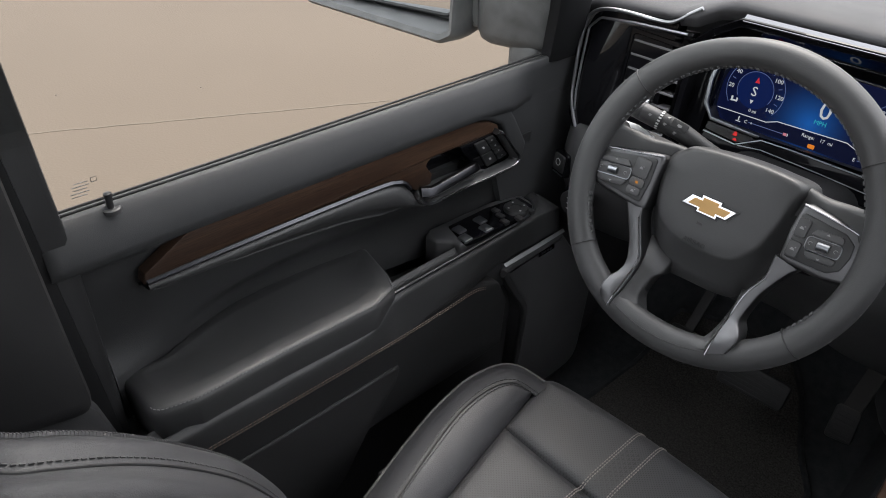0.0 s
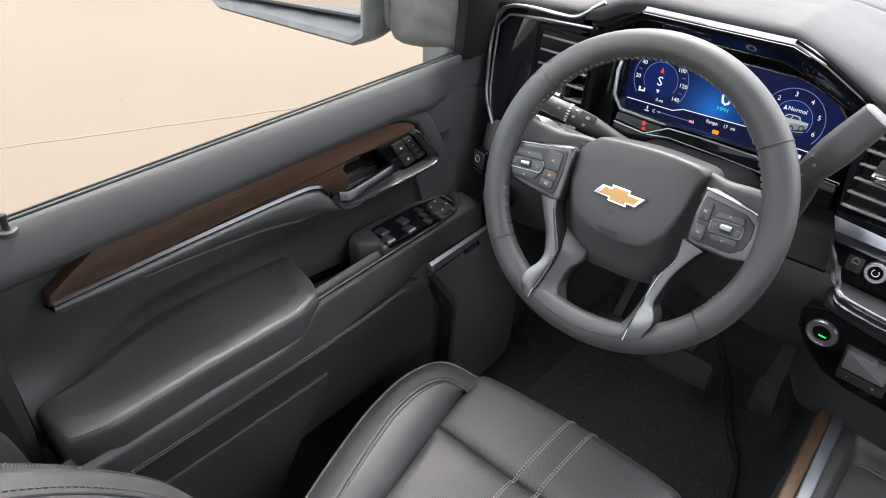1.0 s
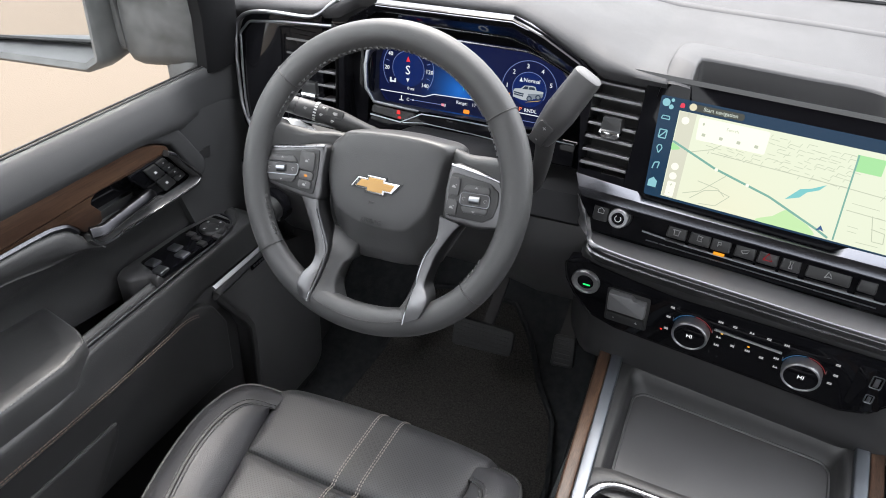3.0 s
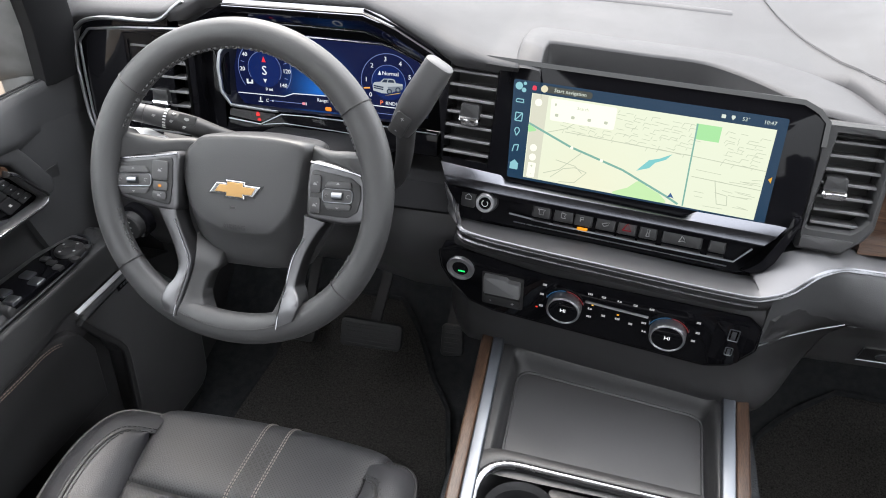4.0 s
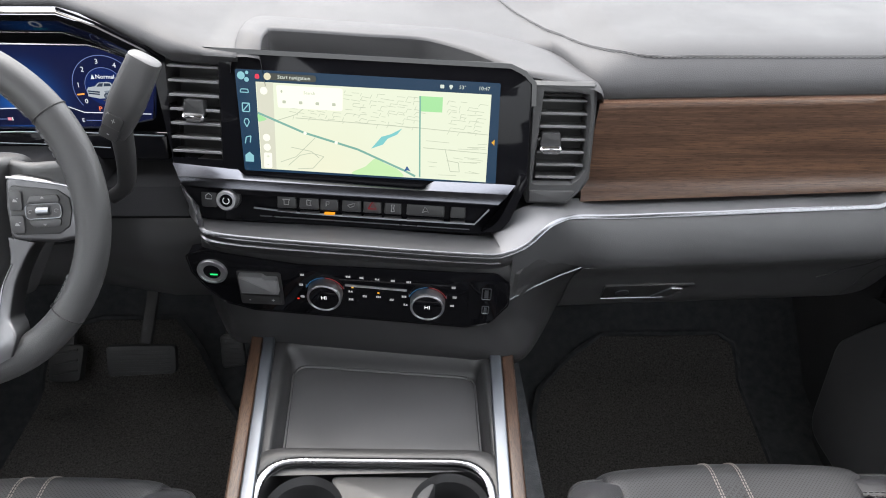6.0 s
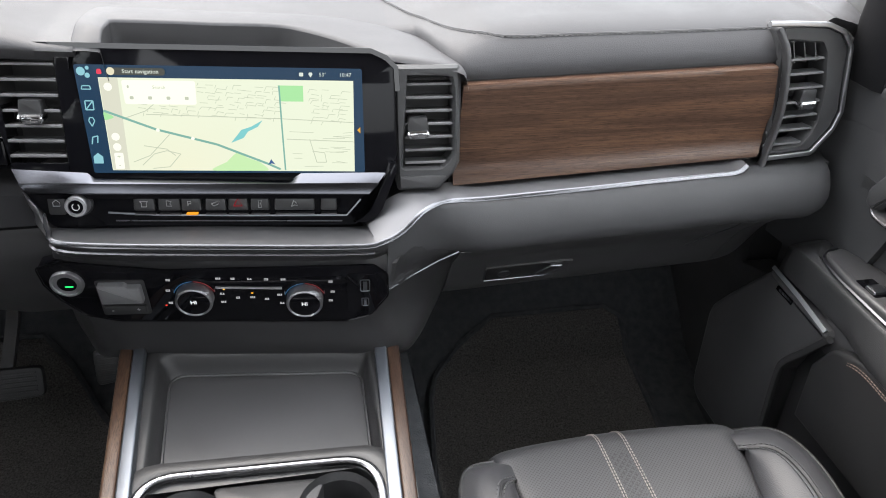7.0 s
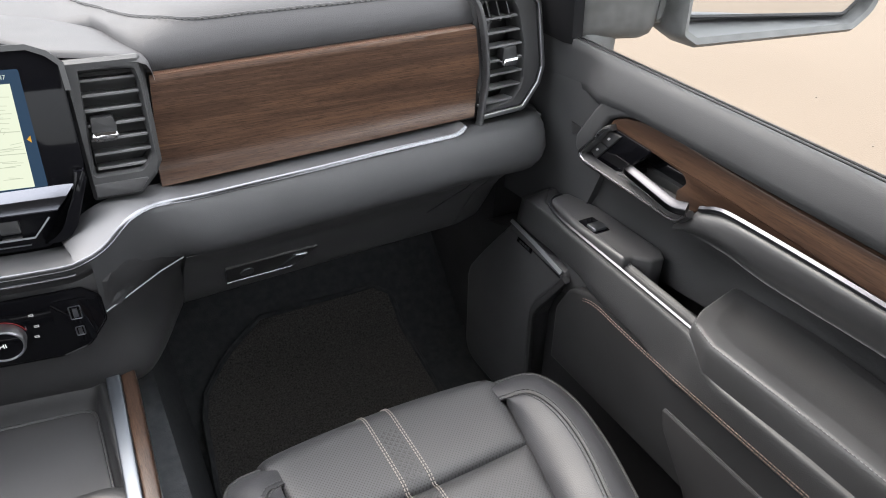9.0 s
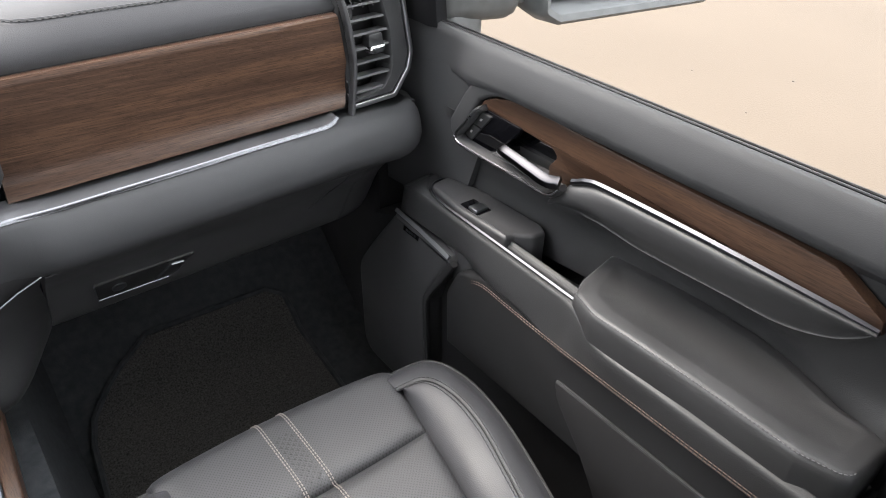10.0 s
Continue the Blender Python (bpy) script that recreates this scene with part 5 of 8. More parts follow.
def instrument_cluster():
    c = thing("instrument_cluster", "lit blue digital instrument cluster with speedometer and rev counter", "instrument cluster")
    F = CLD
    bezel = [(-0.164, 0.002, 0.012), (-0.161, -0.034, 0.012), (-0.145, -0.0535, 0.012), (-0.080, -0.0560, 0.012), (0.020, -0.0550, 0.008), (0.100, -0.0545, 0.006), (0.156, -0.044, 0.004), (0.164, 0.006, 0.0), (0.136, 0.0345, 0.0), (0.086, 0.0520, 0.0), (-0.120, 0.0540, 0.002), (-0.156, 0.030, 0.010)]
    deep = [(-0.170, -0.004), (-0.170, -0.044), (-0.158, -0.061), (-0.080, -0.063), (0.020, -0.063), (0.090, -0.062), (0.142, -0.050), (0.150, 0.004), (0.128, 0.030), (0.070, 0.050), (-0.125, 0.052), (-0.158, 0.038)]
    bz = [at(CLU, *p) for p in bezel]
    wall = bmesh.new()
    skin(wall, [bz, [p.lerp(at(F, *q), 0.25) + V(0, 0, -0.001) for p, q in zip(bz, deep)], [at(F, *q, 0.0) for q in deep]], caps=(False, False))
    part("funnel", wall, BUTTON, c, "black sides of the recessed display", sharp=0.4)
    part("surround", sweep([at(CLU, *p) for p in ((-0.152, 0.036, 0.011), (-0.1625, 0.020, 0.012), (-0.165, 0.000, 0.012), (-0.1615, -0.034, 0.012), (-0.146, -0.0535, 0.012), (-0.080, -0.0565, 0.012), (-0.070, -0.0560, 0.012))], fillet(rect(0.0058, 0.004), 0.0012, 2), up=CLU[3], taper=lambda t: 0.75 + 0.35 * math.sin(math.pi * min(1, t * 1.25)) if t < 0.9 else 0.6), SATIN, c, "satin metal surround")
    part("top_line", tube([at(CLU, a, b, d) for a, b, d in ((-0.120, 0.0535, 0.002), (0.084, 0.0515, 0.0), (0.100, 0.0475, 0.0), (0.137, 0.0340, 0.0), (0.162, 0.008, 0.0))], 0.0016, 6), STRIP, c, "bright line above the display")
    D = shift(F, 0, 0, 0.0006)
    disp = part("display", plate(D, fillet(deep, 0.008), -0.004, 0.0005), glow("cluster_navy", (0.006, 0.010, 0.050), 0.85, ((0.016, 0.16, 0.62), tuple(at(F, -0.030, -0.026)), 0.075)), c, "dark blue lit display")
    lay = [0.0014]

    def poly(name, pts, mat, lab=""):
        lay[0] += 0.00008
        return part(name, plate(shift(F, 0, 0, lay[0]), pts, 0, 0.0001), mat, disp, lab)

    def stroke(name, pts, r, mat):
        lay[0] += 0.00008
        return part(name, tube([at(F, a, b, lay[0]) for a, b in pts], r, 4), mat, disp)

    def disc(cx, cy, r, k=24):
        return [(cx + r * math.cos(t), cy + r * math.sin(t)) for t in [q * math.tau / k for q in range(k)]]

    def ring(name, cx, cy, r, g0, g1, w, mat):
        return stroke(name, [(cx + r * math.cos(math.radians(g0 + (g1 - g0) * q / 30)), cy + r * math.sin(math.radians(g0 + (g1 - g0) * q / 30))) for q in range(31)], w, mat)
    wh, dim = glow("cluster_white", (0.78, 0.82, 0.88), 0.9), glow("cluster_dim", (0.16, 0.22, 0.46), 0.85)
    red, dialblue = glow("cluster_red", (0.9, 0.04, 0.06), 0.9), glow("dial_blue", (0.006, 0.018, 0.105), 0.9)
    sx, sy, rx, ry = -0.1185, -0.0045, 0.081, -0.006
    poly("lower_field", [(-0.166, -0.0455), (-0.088, -0.0450), (-0.072, -0.0385), (0.028, -0.0355), (0.047, -0.0430), (0.138, -0.0455), (0.134, -0.0500), (0.090, -0.0605), (-0.150, -0.0605)], glow("cluster_low", (0.005, 0.008, 0.036), 0.8))
    for cx, cy, r in ((sx, sy, 0.0275), (rx, ry, 0.0260)):
        poly("dial", disc(cx, cy, r, 40), dialblue, "round dial")
        ring("dial_ring", cx, cy, r, -30, 210, 0.00045, dim)
        ring("dial_ring", cx, cy, r + 0.0165, -38, 218, 0.0005, dim)
    for i in range(7):
        t = math.radians(183 - i * 36.5)
        words(str(20 * (i + 1)), shift(F, sx + 0.0372 * math.cos(t), sy + 0.0372 * math.sin(t), lay[0] + 0.0003), 0.0088, wh, disp, "speed_figure")
        t2 = t - math.radians(18)
        if i < 6:
            stroke("speed_tick", [(sx + 0.0345 * math.cos(t2), sy + 0.0345 * math.sin(t2)), (sx + 0.0400 * math.cos(t2), sy + 0.0400 * math.sin(t2))], 0.0005, dim)
    for i in range(7):
        t = math.radians(216 - i * 39.5)
        words(str(i), shift(F, rx + 0.0345 * math.cos(t), ry + 0.0345 * math.sin(t), lay[0] + 0.0003), 0.0095, wh, disp, "rev_figure")
    stroke("rev_needle", [(rx - 0.0385, ry - 0.0110), (rx - 0.0290, ry - 0.0100)], 0.0011, glow("needle_amber", (0.95, 0.40, 0.08), 0.9))
    words("S", shift(F, sx, sy - 0.002, lay[0] + 0.0003), 0.0200, wh, disp, "compass_letter")
    poly("compass_arrow", [(sx - 0.0035, sy + 0.0115), (sx + 0.0035, sy + 0.0115), (sx, sy + 0.0200)], red, "red pointer")
    poly("compass_arrow", [(sx - 0.0030, sy - 0.0145), (sx + 0.0030, sy - 0.0145), (sx, sy - 0.0205)], wh)
    words("0 mi", shift(F, sx + 0.006, sy - 0.0300, lay[0] + 0.0003), 0.0068, wh, disp, "distance_word")
    for a, b, w, h in ((-0.1485, -0.0250, 0.0030, 0.0075), (-0.1440, -0.0270, 0.0090, 0.0024), (-0.1405, -0.0245, 0.0026, 0.0050)):
        poly("lane_mark", rect(w, h, a, b), wh)
    words("0", shift(F, -0.0135, -0.0030, lay[0] + 0.0003), 0.0360, wh, disp, "speed_readout")
    words("MPH", shift(F, -0.0150, -0.0205, lay[0] + 0.0003), 0.0088, glow("cluster_cyan", (0.05, 0.55, 0.70), 0.9), disp, "speed_unit")
    stroke("lower_line", [(-0.166, -0.0440), (-0.088, -0.0432), (-0.072, -0.0370), (0.028, -0.0342), (0.047, -0.0418), (0.138, -0.0440)], 0.0007, wh)
    words("C", shift(F, -0.1170, -0.0525, lay[0] + 0.0003), 0.0072, wh, disp, "gauge_letter")
    stroke("gauge_line", [(-0.1130, -0.0520), (-0.0590, -0.0515)], 0.0005, dim)
    poly("gauge_mark", disc(-0.1080, -0.0520, 0.0014, 10), wh)
    poly("gauge_end", rect(0.0050, 0.0040, -0.0560, -0.0512), glow("cluster_pink", (0.85, 0.30, 0.38), 0.9))
    poly("gauge_mark", rect(0.0014, 0.0046, -0.0520, -0.0512), wh)
    poly("heat_mark", rect(0.0018, 0.0062, -0.1285, -0.0505), wh)
    poly("heat_mark", rect(0.0076, 0.0014, -0.1285, -0.0550), wh)
    words("Range:", shift(F, -0.0240, -0.0430, lay[0] + 0.0003), 0.0070, wh, disp, "range_word")
    words("17  mi", shift(F, 0.0020, -0.0432, lay[0] + 0.0003), 0.0072, wh, disp, "range_figure")
    poly("warning_mark", fillet(rect(0.0100, 0.0062, -0.0155, -0.0555), 0.002), glow("cluster_amber", (0.95, 0.28, 0.03), 1.0), "amber warning mark")
    words("E", shift(F, 0.0440, -0.0530, lay[0] + 0.0003), 0.0072, wh, disp, "gauge_letter")
    stroke("gauge_line", [(0.0480, -0.0528), (0.0980, -0.0535)], 0.0005, dim)
    poly("fuel_mark", rect(0.0050, 0.0056, 0.1060, -0.0530), wh)
    words("Normal", shift(F, rx + 0.0035, ry + 0.0140, lay[0] + 0.0003), 0.0082, wh, disp, "mode_word")
    poly("mode_mark", [(rx - 0.0155, ry + 0.0110), (rx - 0.0105, ry + 0.0110), (rx - 0.0130, ry + 0.0175)], wh)
    # small picture of the truck
    tx, ty = rx - 0.001, ry - 0.0035
    silver, shade, tint = glow("truck_silver", (0.42, 0.46, 0.50), 0.9), glow("truck_shade", (0.20, 0.23, 0.27), 0.9), glow("truck_dark", (0.035, 0.05, 0.08), 0.8)
    poly("truck_picture", [(tx + a, ty + b) for a, b in [(-0.0225, -0.0095), (-0.0225, 0.0000), (-0.0205, 0.0030), (-0.0110, 0.0045), (-0.0060, 0.0095), (0.0060, 0.0105), (0.0110, 0.0095), (0.0130, 0.0045), (0.0235, 0.0040), (0.0235, -0.0030), (0.0190, -0.0070), (0.0120, -0.0075), (0.0030, -0.0120), (-0.0080, -0.0125)]], silver, "pale pickup picture")
    poly("truck_flank", [(tx + a, ty + b) for a, b in [(0.0000, -0.0020), (0.0235, 0.0010), (0.0235, -0.0030), (0.0190, -0.0065), (0.0125, -0.0070), (0.0035, -0.0110)]], shade)
    poly("truck_glass", [(tx + a, ty + b) for a, b in [(-0.0090, 0.0040), (-0.0052, 0.0085), (0.0005, 0.0088), (-0.0010, 0.0042)]], tint)
    poly("truck_glass", [(tx + a, ty + b) for a, b in [(0.0005, 0.0045), (0.0020, 0.0088), (0.0092, 0.0086), (0.0112, 0.0048)]], tint)
    poly("truck_grille", [(tx + a, ty + b) for a, b in [(-0.0215, -0.0010), (-0.0060, -0.0025), (-0.0065, -0.0075), (-0.0215, -0.0060)]], tint)
    poly("truck_bar", [(tx + a, ty + b) for a, b in [(-0.0215, -0.0030), (-0.0062, -0.0046), (-0.0063, -0.0056), (-0.0215, -0.0040)]], silver)
    for a, b in ((0.0030, -0.0088), (0.0165, -0.0050)):
        poly("truck_wheel", disc(tx + a, ty + b, 0.0042, 14), tint)
        poly("wheel_rim", disc(tx + a, ty + b, 0.0024, 10), shade)
    poly("road_mark", [(tx - 0.004, ty - 0.0155), (tx + 0.018, ty - 0.0105), (tx + 0.022, ty - 0.0085), (tx + 0.008, ty - 0.0120)], glow("road_gold", (0.70, 0.48, 0.12), 0.8))
    words("P", shift(F, rx - 0.0100, ry - 0.0305, lay[0] + 0.0003), 0.0095, glow("gear_red", (0.95, 0.22, 0.08), 0.9), disp, "gear_letter")
    words("RNDL", shift(F, rx + 0.0060, ry - 0.0305, lay[0] + 0.0003), 0.0075, wh, disp, "gear_letters")
    # sloped gloss strip with telltales under the display, and the lip over the column
    part("lower_bezel", plate(CLU, fillet([(-0.158, -0.096), (0.175, -0.096), (0.175, -0.0620), (0.076, -0.0580), (-0.0166, -0.0570), (-0.0640, -0.0580), (-0.096, -0.0760), (-0.1500, -0.0700)], 0.004), -0.004, 0.014, 0.003), GLOSS, c)
    part("lip_line", tube([at(CLU, a, b, 0.0148) for a, b in [(-0.150, -0.0730), (-0.098, -0.0770), (-0.0640, -0.0590), (-0.0166, -0.0578), (0.076, -0.0590), (0.172, -0.0630)]], 0.0010, 6), SATIN, c, "thin bright lip line")
    part("lip_line", tube([at(CLU, a, b, 0.0148) for a, b in [(-0.094, -0.0770), (-0.060, -0.0720), (0.020, -0.0745), (0.100, -0.0790)]], 0.0007, 6), SATIN, c)
    part("telltale_strip", plate(CLU, fillet([(-0.150, -0.0690), (-0.098, -0.0745), (-0.072, -0.0605), (-0.148, -0.0585)], 0.002), -0.004, 0.0125), BUTTON, c, "dark telltale strip")
    for a, b, h in ((-0.103, -0.0625, 0.0062), (-0.101, -0.0705, 0.0036)):
        part("telltale", plate(shift(CLU, a, b, 0.0127), fillet([(-0.0034, -h / 2), (0.0034, -h / 2), (0.0014, h / 2), (-0.0014, h / 2)], 0.001), 0, 0.001), glow("telltale_red", (0.9, 0.05, 0.05), 1.1), c, "lit red telltale")
    for a, b in ((-0.128, -0.0640), (-0.116, -0.0645), (-0.120, -0.0700)):
        part("dark_telltale", plate(shift(CLU, a, b, 0.0127), fillet(rect(0.0050, 0.0030), 0.0008), 0, 0.0006), DARK, c)


# ---- steering wheel, column and levers ----
WHL = basis((-0.470, -0.205, 0.755), (1, 0, 0), (0, 0.092, 0.218))


def steering_wheel():
    w = thing("steering_wheel", "black leather steering wheel with smoked metal spokes", "steering wheel")
    n, R = 96, 0.1755
    rings = []
    for i in range(n + 1):
        t = 2 * math.pi * i / n
        grip = 1.0 + 0.10 * math.exp(-((math.degrees(t) % 360 - 30) / 25) ** 2) + 0.10 * math.exp(-((math.degrees(t) % 360 - 150) / 25) ** 2)
        low = 1.0 + 0.12 * max(0, -math.sin(t)) ** 4
        a, b = 0.0172 * grip * low, 0.0152
        rr = R - 0.006 * max(0, -math.sin(t)) ** 6
        c, s = math.cos(t), math.sin(t)
        rings.append([at(WHL, (rr + a * math.cos(p)) * c, (rr + a * math.cos(p)) * s, b * math.sin(p)) for p in [2 * math.pi * k / 16 for k in range(16)]])
    bm = bmesh.new()
    skin(bm, rings, caps=(False, False))
    bmesh.ops.remove_doubles(bm, verts=bm.verts, dist=1e-5)
    part("rim", bm, LEATHER, w, "black leather-wrapped rim", sharp=2)
    for deg in (143, 37, 219, 324):
        t = math.radians(deg)
        c, s = math.cos(t), math.sin(t)
        k = 1.10 if s > 0 else 1.03
        loop = [at(WHL, (R - (0.0 if s > 0 else 0.001) + 0.0174 * k * math.cos(p)) * c, (R - (0.0 if s > 0 else 0.001) + 0.0174 * k * math.cos(p)) * s, 0.0155 * math.sin(p)) for p in [2 * math.pi * j / 20 for j in range(20)]]
        part("rim_seam", sweep(loop, ngon(0.0008, 5), up=V(-s, 0, c), closed=True), DARK, w)
    arc = lambda r, z, t0, t1, m=60: [at(WHL, r * math.cos(math.radians(t0 + (t1 - t0) * i / m)), r * math.sin(math.radians(t0 + (t1 - t0) * i / m)), z) for i in range(m + 1)]
    def rim_line(t0, t1, p, m=60):
        out = []
        for i in range(m + 1):
            g = t0 + (t1 - t0) * i / m
            t = math.radians(g)
            grip = 1.0 + 0.10 * math.exp(-((g % 360 - 30) / 25) ** 2) + 0.10 * math.exp(-((g % 360 - 150) / 25) ** 2)
            low = 1.0 + 0.12 * max(0, -math.sin(t)) ** 4
            rr = R - 0.006 * max(0, -math.sin(t)) ** 6 + 0.0176 * grip * low * math.cos(p)
            out.append(at(WHL, rr * math.cos(t), rr * math.sin(t), 0.0156 * math.sin(p)))
        return out
    zig = [rim_line(a, b, p) for a, b in ((141, 39), (35, 18), (145, 162), (196, 217), (326, 340)) for p in (2.78, 2.98)]
    tagged(part("rim_stitching", stitches(zig, 0.0042, 0.0030, 0.0008, up=WHL[3]), RIMTHREAD, w, "fine grey cross stitching"), kind="stuff")
    part("lower_line", tube(arc(0.1680, 0.0152, 249, 295), 0.0006, 5), DARK, w)
    # hub with the airbag cover: a soft faceted dome
    ol = [(-0.090, 0.034), (-0.073, 0.049), (-0.054, 0.058), (0.000, 0.0645), (0.0505, 0.0645), (0.085, 0.059), (0.0865, 0.030), (0.085, 0.004), (0.0775, -0.043), (0.064, -0.085), (0.045, -0.100), (-0.005, -0.104), (-0.052, -0.099), (-0.0835, -0.047), (-0.092, -0.002)]
    fc = [(-0.078, 0.028), (-0.066, 0.044), (-0.052, 0.053), (0.000, 0.0585), (0.046, 0.059), (0.072, 0.053), (0.071, 0.030), (0.068, 0.004), (0.061, -0.024), (0.050, -0.042), (0.033, -0.055), (-0.004, -0.058), (-0.036, -0.053), (-0.064, -0.036), (-0.078, 0.000)]
    ol, fc = [[(p.x, p.y) for p in curve([V(a, b, 0) for a, b in q], 5, closed=True)] for q in (ol, fc)]
    mean = [((a[0] + b[0]) / 2, (a[1] + b[1]) / 2) for a, b in zip(ol, fc)]
    def ring(q, k, z):
        return [at(WHL, -0.006 + (a + 0.006) * k, (b) * k, z) for a, b in q]
    hub = bmesh.new()
    skin(hub, [ring(ol, 0.97, -0.070), ring(ol, 1.0, -0.058), ring(ol, 0.995, -0.050), ring(ol, 0.97, -0.0440), ring(mean, 1.02, -0.0310), ring(fc, 1.03, -0.0195), ring(fc, 1.0, -0.0168), ring(fc, 0.93, -0.0152), ring(fc, 0.6, -0.0140), ring(fc, 0.1, -0.0136)])
    part("airbag_cover", hub, LEATHER, w, "soft black airbag cover", sharp=2)
    part("hub_back", plate(WHL, fillet([(-0.100, 0.045), (0.100, 0.048), (0.098, -0.03), (0.066, -0.10), (-0.05, -0.10), (-0.092, -0.03)], 0.015), -0.085, -0.045, 0.01), DARK, w)
    # leather shoulders that run from the rim to the hub
    for k in (-1, 1):
        P = lambda *p: at(WHL, k * p[0] - (0.004 if k < 0 else 0.0), p[1] - (0.009 if k < 0 else 0.0), p[2])
        top = [P(0.060, 0.056, -0.042), P(0.080, 0.057, -0.034), P(0.104, 0.0545, -0.020), P(0.128, 0.0560, -0.014), P(0.146, 0.0575, -0.005), P(0.154, 0.0640, -0.003)]
        mid = [P(0.060, 0.046, -0.038), P(0.082, 0.046, -0.028), P(0.106, 0.0445, -0.013), P(0.132, 0.0460, -0.007), P(0.154, 0.0475, 0.003), P(0.164, 0.0520, 0.008)]
        low = [P(0.060, 0.020, -0.038), P(0.084, 0.024, -0.026), P(0.110, 0.0240, -0.018), P(0.136, 0.0260, -0.012), P(0.160, 0.0240, 0.000), P(0.172, 0.0200, 0.008)]
        back = [p - WHL[3] * 0.030 + WHL[2] * -0.004 for p in top]
        part("shoulder", between([back, [p - WHL[3] * 0.008 for p in top], top, [(a * 0.6 + b * 0.4) + WHL[3] * 0.003 for a, b in zip(top, mid)], mid, low], 24, 3, None, 5), LEATHER, w, "smooth leather shoulder between rim and hub", sharp=2)
    # gold badge with a chrome edge
    H = shift(WHL, -0.0075, -0.004, -0.0138)
    bow = [(-0.0335, -0.0068), (-0.0130, -0.0068), (-0.0130, -0.0108), (0.0125, -0.0108), (0.0125, -0.0068), (0.0235, -0.0068), (0.0330, 0.0064), (0.0125, 0.0064), (0.0125, 0.0104), (-0.0125, 0.0104), (-0.0125, 0.0064), (-0.0245, 0.0064)]
    part("badge_well", plate(H, inset(bow, -0.0016), -0.003, 0.0012), BUTTON, w)
    b0 = part("badge", plate(H, bow, -0.002, 0.0026, 0.0008), BRIGHT, w, "gold emblem with a chrome edge", sharp=0.3)
    face = [(-0.0262, -0.0046), (-0.0106, -0.0046), (-0.0106, -0.0086), (0.0101, -0.0086), (0.0101, -0.0046), (0.0212, -0.0046), (0.0262, 0.0042), (0.0101, 0.0042), (0.0101, 0.0082), (-0.0101, 0.0082), (-0.0101, 0.0042), (-0.0200, 0.0042)]
    part("badge_face", plate(H, face, 0.0, 0.0034, 0.0006), GOLD, b0, "gold face", sharp=0.3)
    words("AIRBAG", shift(WHL, -0.0075, -0.0500, -0.0134), 0.0085, RUBBER, w, "airbag_word")
    part("horn_mark", plate(shift(WHL, -0.011, -0.0270, -0.0134), [(-0.003, -0.0026), (-0.0016, -0.001), (0.004, -0.001), (0.004, 0.0018), (-0.0016, 0.0018), (-0.003, 0.0034)], 0, 0.0005), DARK, w)
    # spokes: metal frames round dark keypads, with legs that end on the rim
    pads = ([(-0.078, 0.035), (-0.1073, 0.0285), (-0.1645, 0.0185), (-0.1785, 0.0125), (-0.1815, 0.0020), (-0.1745, -0.0185), (-0.1660, -0.0310), (-0.135, -0.0360), (-0.1081, -0.0390), (-0.078, -0.0420), (-0.080, 0.000)],
            [(0.088, 0.044), (0.120, 0.040), (0.1534, 0.0345), (0.1660, 0.0250), (0.1680, 0.004), (0.1661, -0.0110), (0.1600, -0.0230), (0.1363, -0.0275), (0.088, -0.0260), (0.086, 0.010)])
    inner = ([(-0.086, 0.0262), (-0.1640, 0.0105), (-0.1685, 0.0030), (-0.1610, -0.0228), (-0.1560, -0.0262), (-0.088, -0.0325), (-0.085, -0.005)],
             [(0.092, 0.0330), (0.1405, 0.0280), (0.1520, 0.0200), (0.1535, 0.0060), (0.1500, -0.0100), (0.1390, -0.0180), (0.092, -0.0190)])
    edge = ([(-0.080, 0.0310), (-0.1073, 0.0255), (-0.1645, 0.0152), (-0.1745, 0.0105), (-0.1775, 0.0010)], [(0.090, 0.0405), (0.120, 0.0370), (0.1510, 0.0318), (0.1630, 0.0235), (0.1648, 0.0040), (0.1630, -0.0095)])
    legs = ([(-0.108, -0.035, -0.083, -0.026, -0.005, -0.005), (-0.096, -0.055, -0.0785, -0.049, -0.004, -0.004), (-0.0824, -0.0799, -0.066, -0.075, -0.003, -0.003), (-0.0738, -0.1044, -0.0564, -0.0945, -0.001, -0.001),
             (-0.0750, -0.1190, -0.0568, -0.1130, 0.004, 0.002), (-0.0815, -0.1310, -0.0585, -0.1335, 0.0115, 0.010), (-0.0835, -0.1444, -0.0602, -0.148, 0.0168, 0.0158), (-0.0791, -0.1578, -0.0620, -0.1625, 0.0172, 0.0176)],
            [(0.084, -0.022, 0.1130, -0.0275, -0.005, -0.005), (0.0842, -0.049, 0.1035, -0.040, -0.004, -0.004), (0.073, -0.073, 0.0908, -0.066, -0.003, -0.003), (0.069, -0.095, 0.0852, -0.0864, -0.001, -0.001),
             (0.0682, -0.112, 0.0832, -0.1065, 0.002, 0.004), (0.0676, -0.125, 0.0900, -0.1150, 0.010, 0.0110), (0.067, -0.140, 0.0942, -0.1255, 0.0158, 0.0168), (0.0663, -0.1567, 0.0894, -0.1436, 0.0176, 0.0172)])
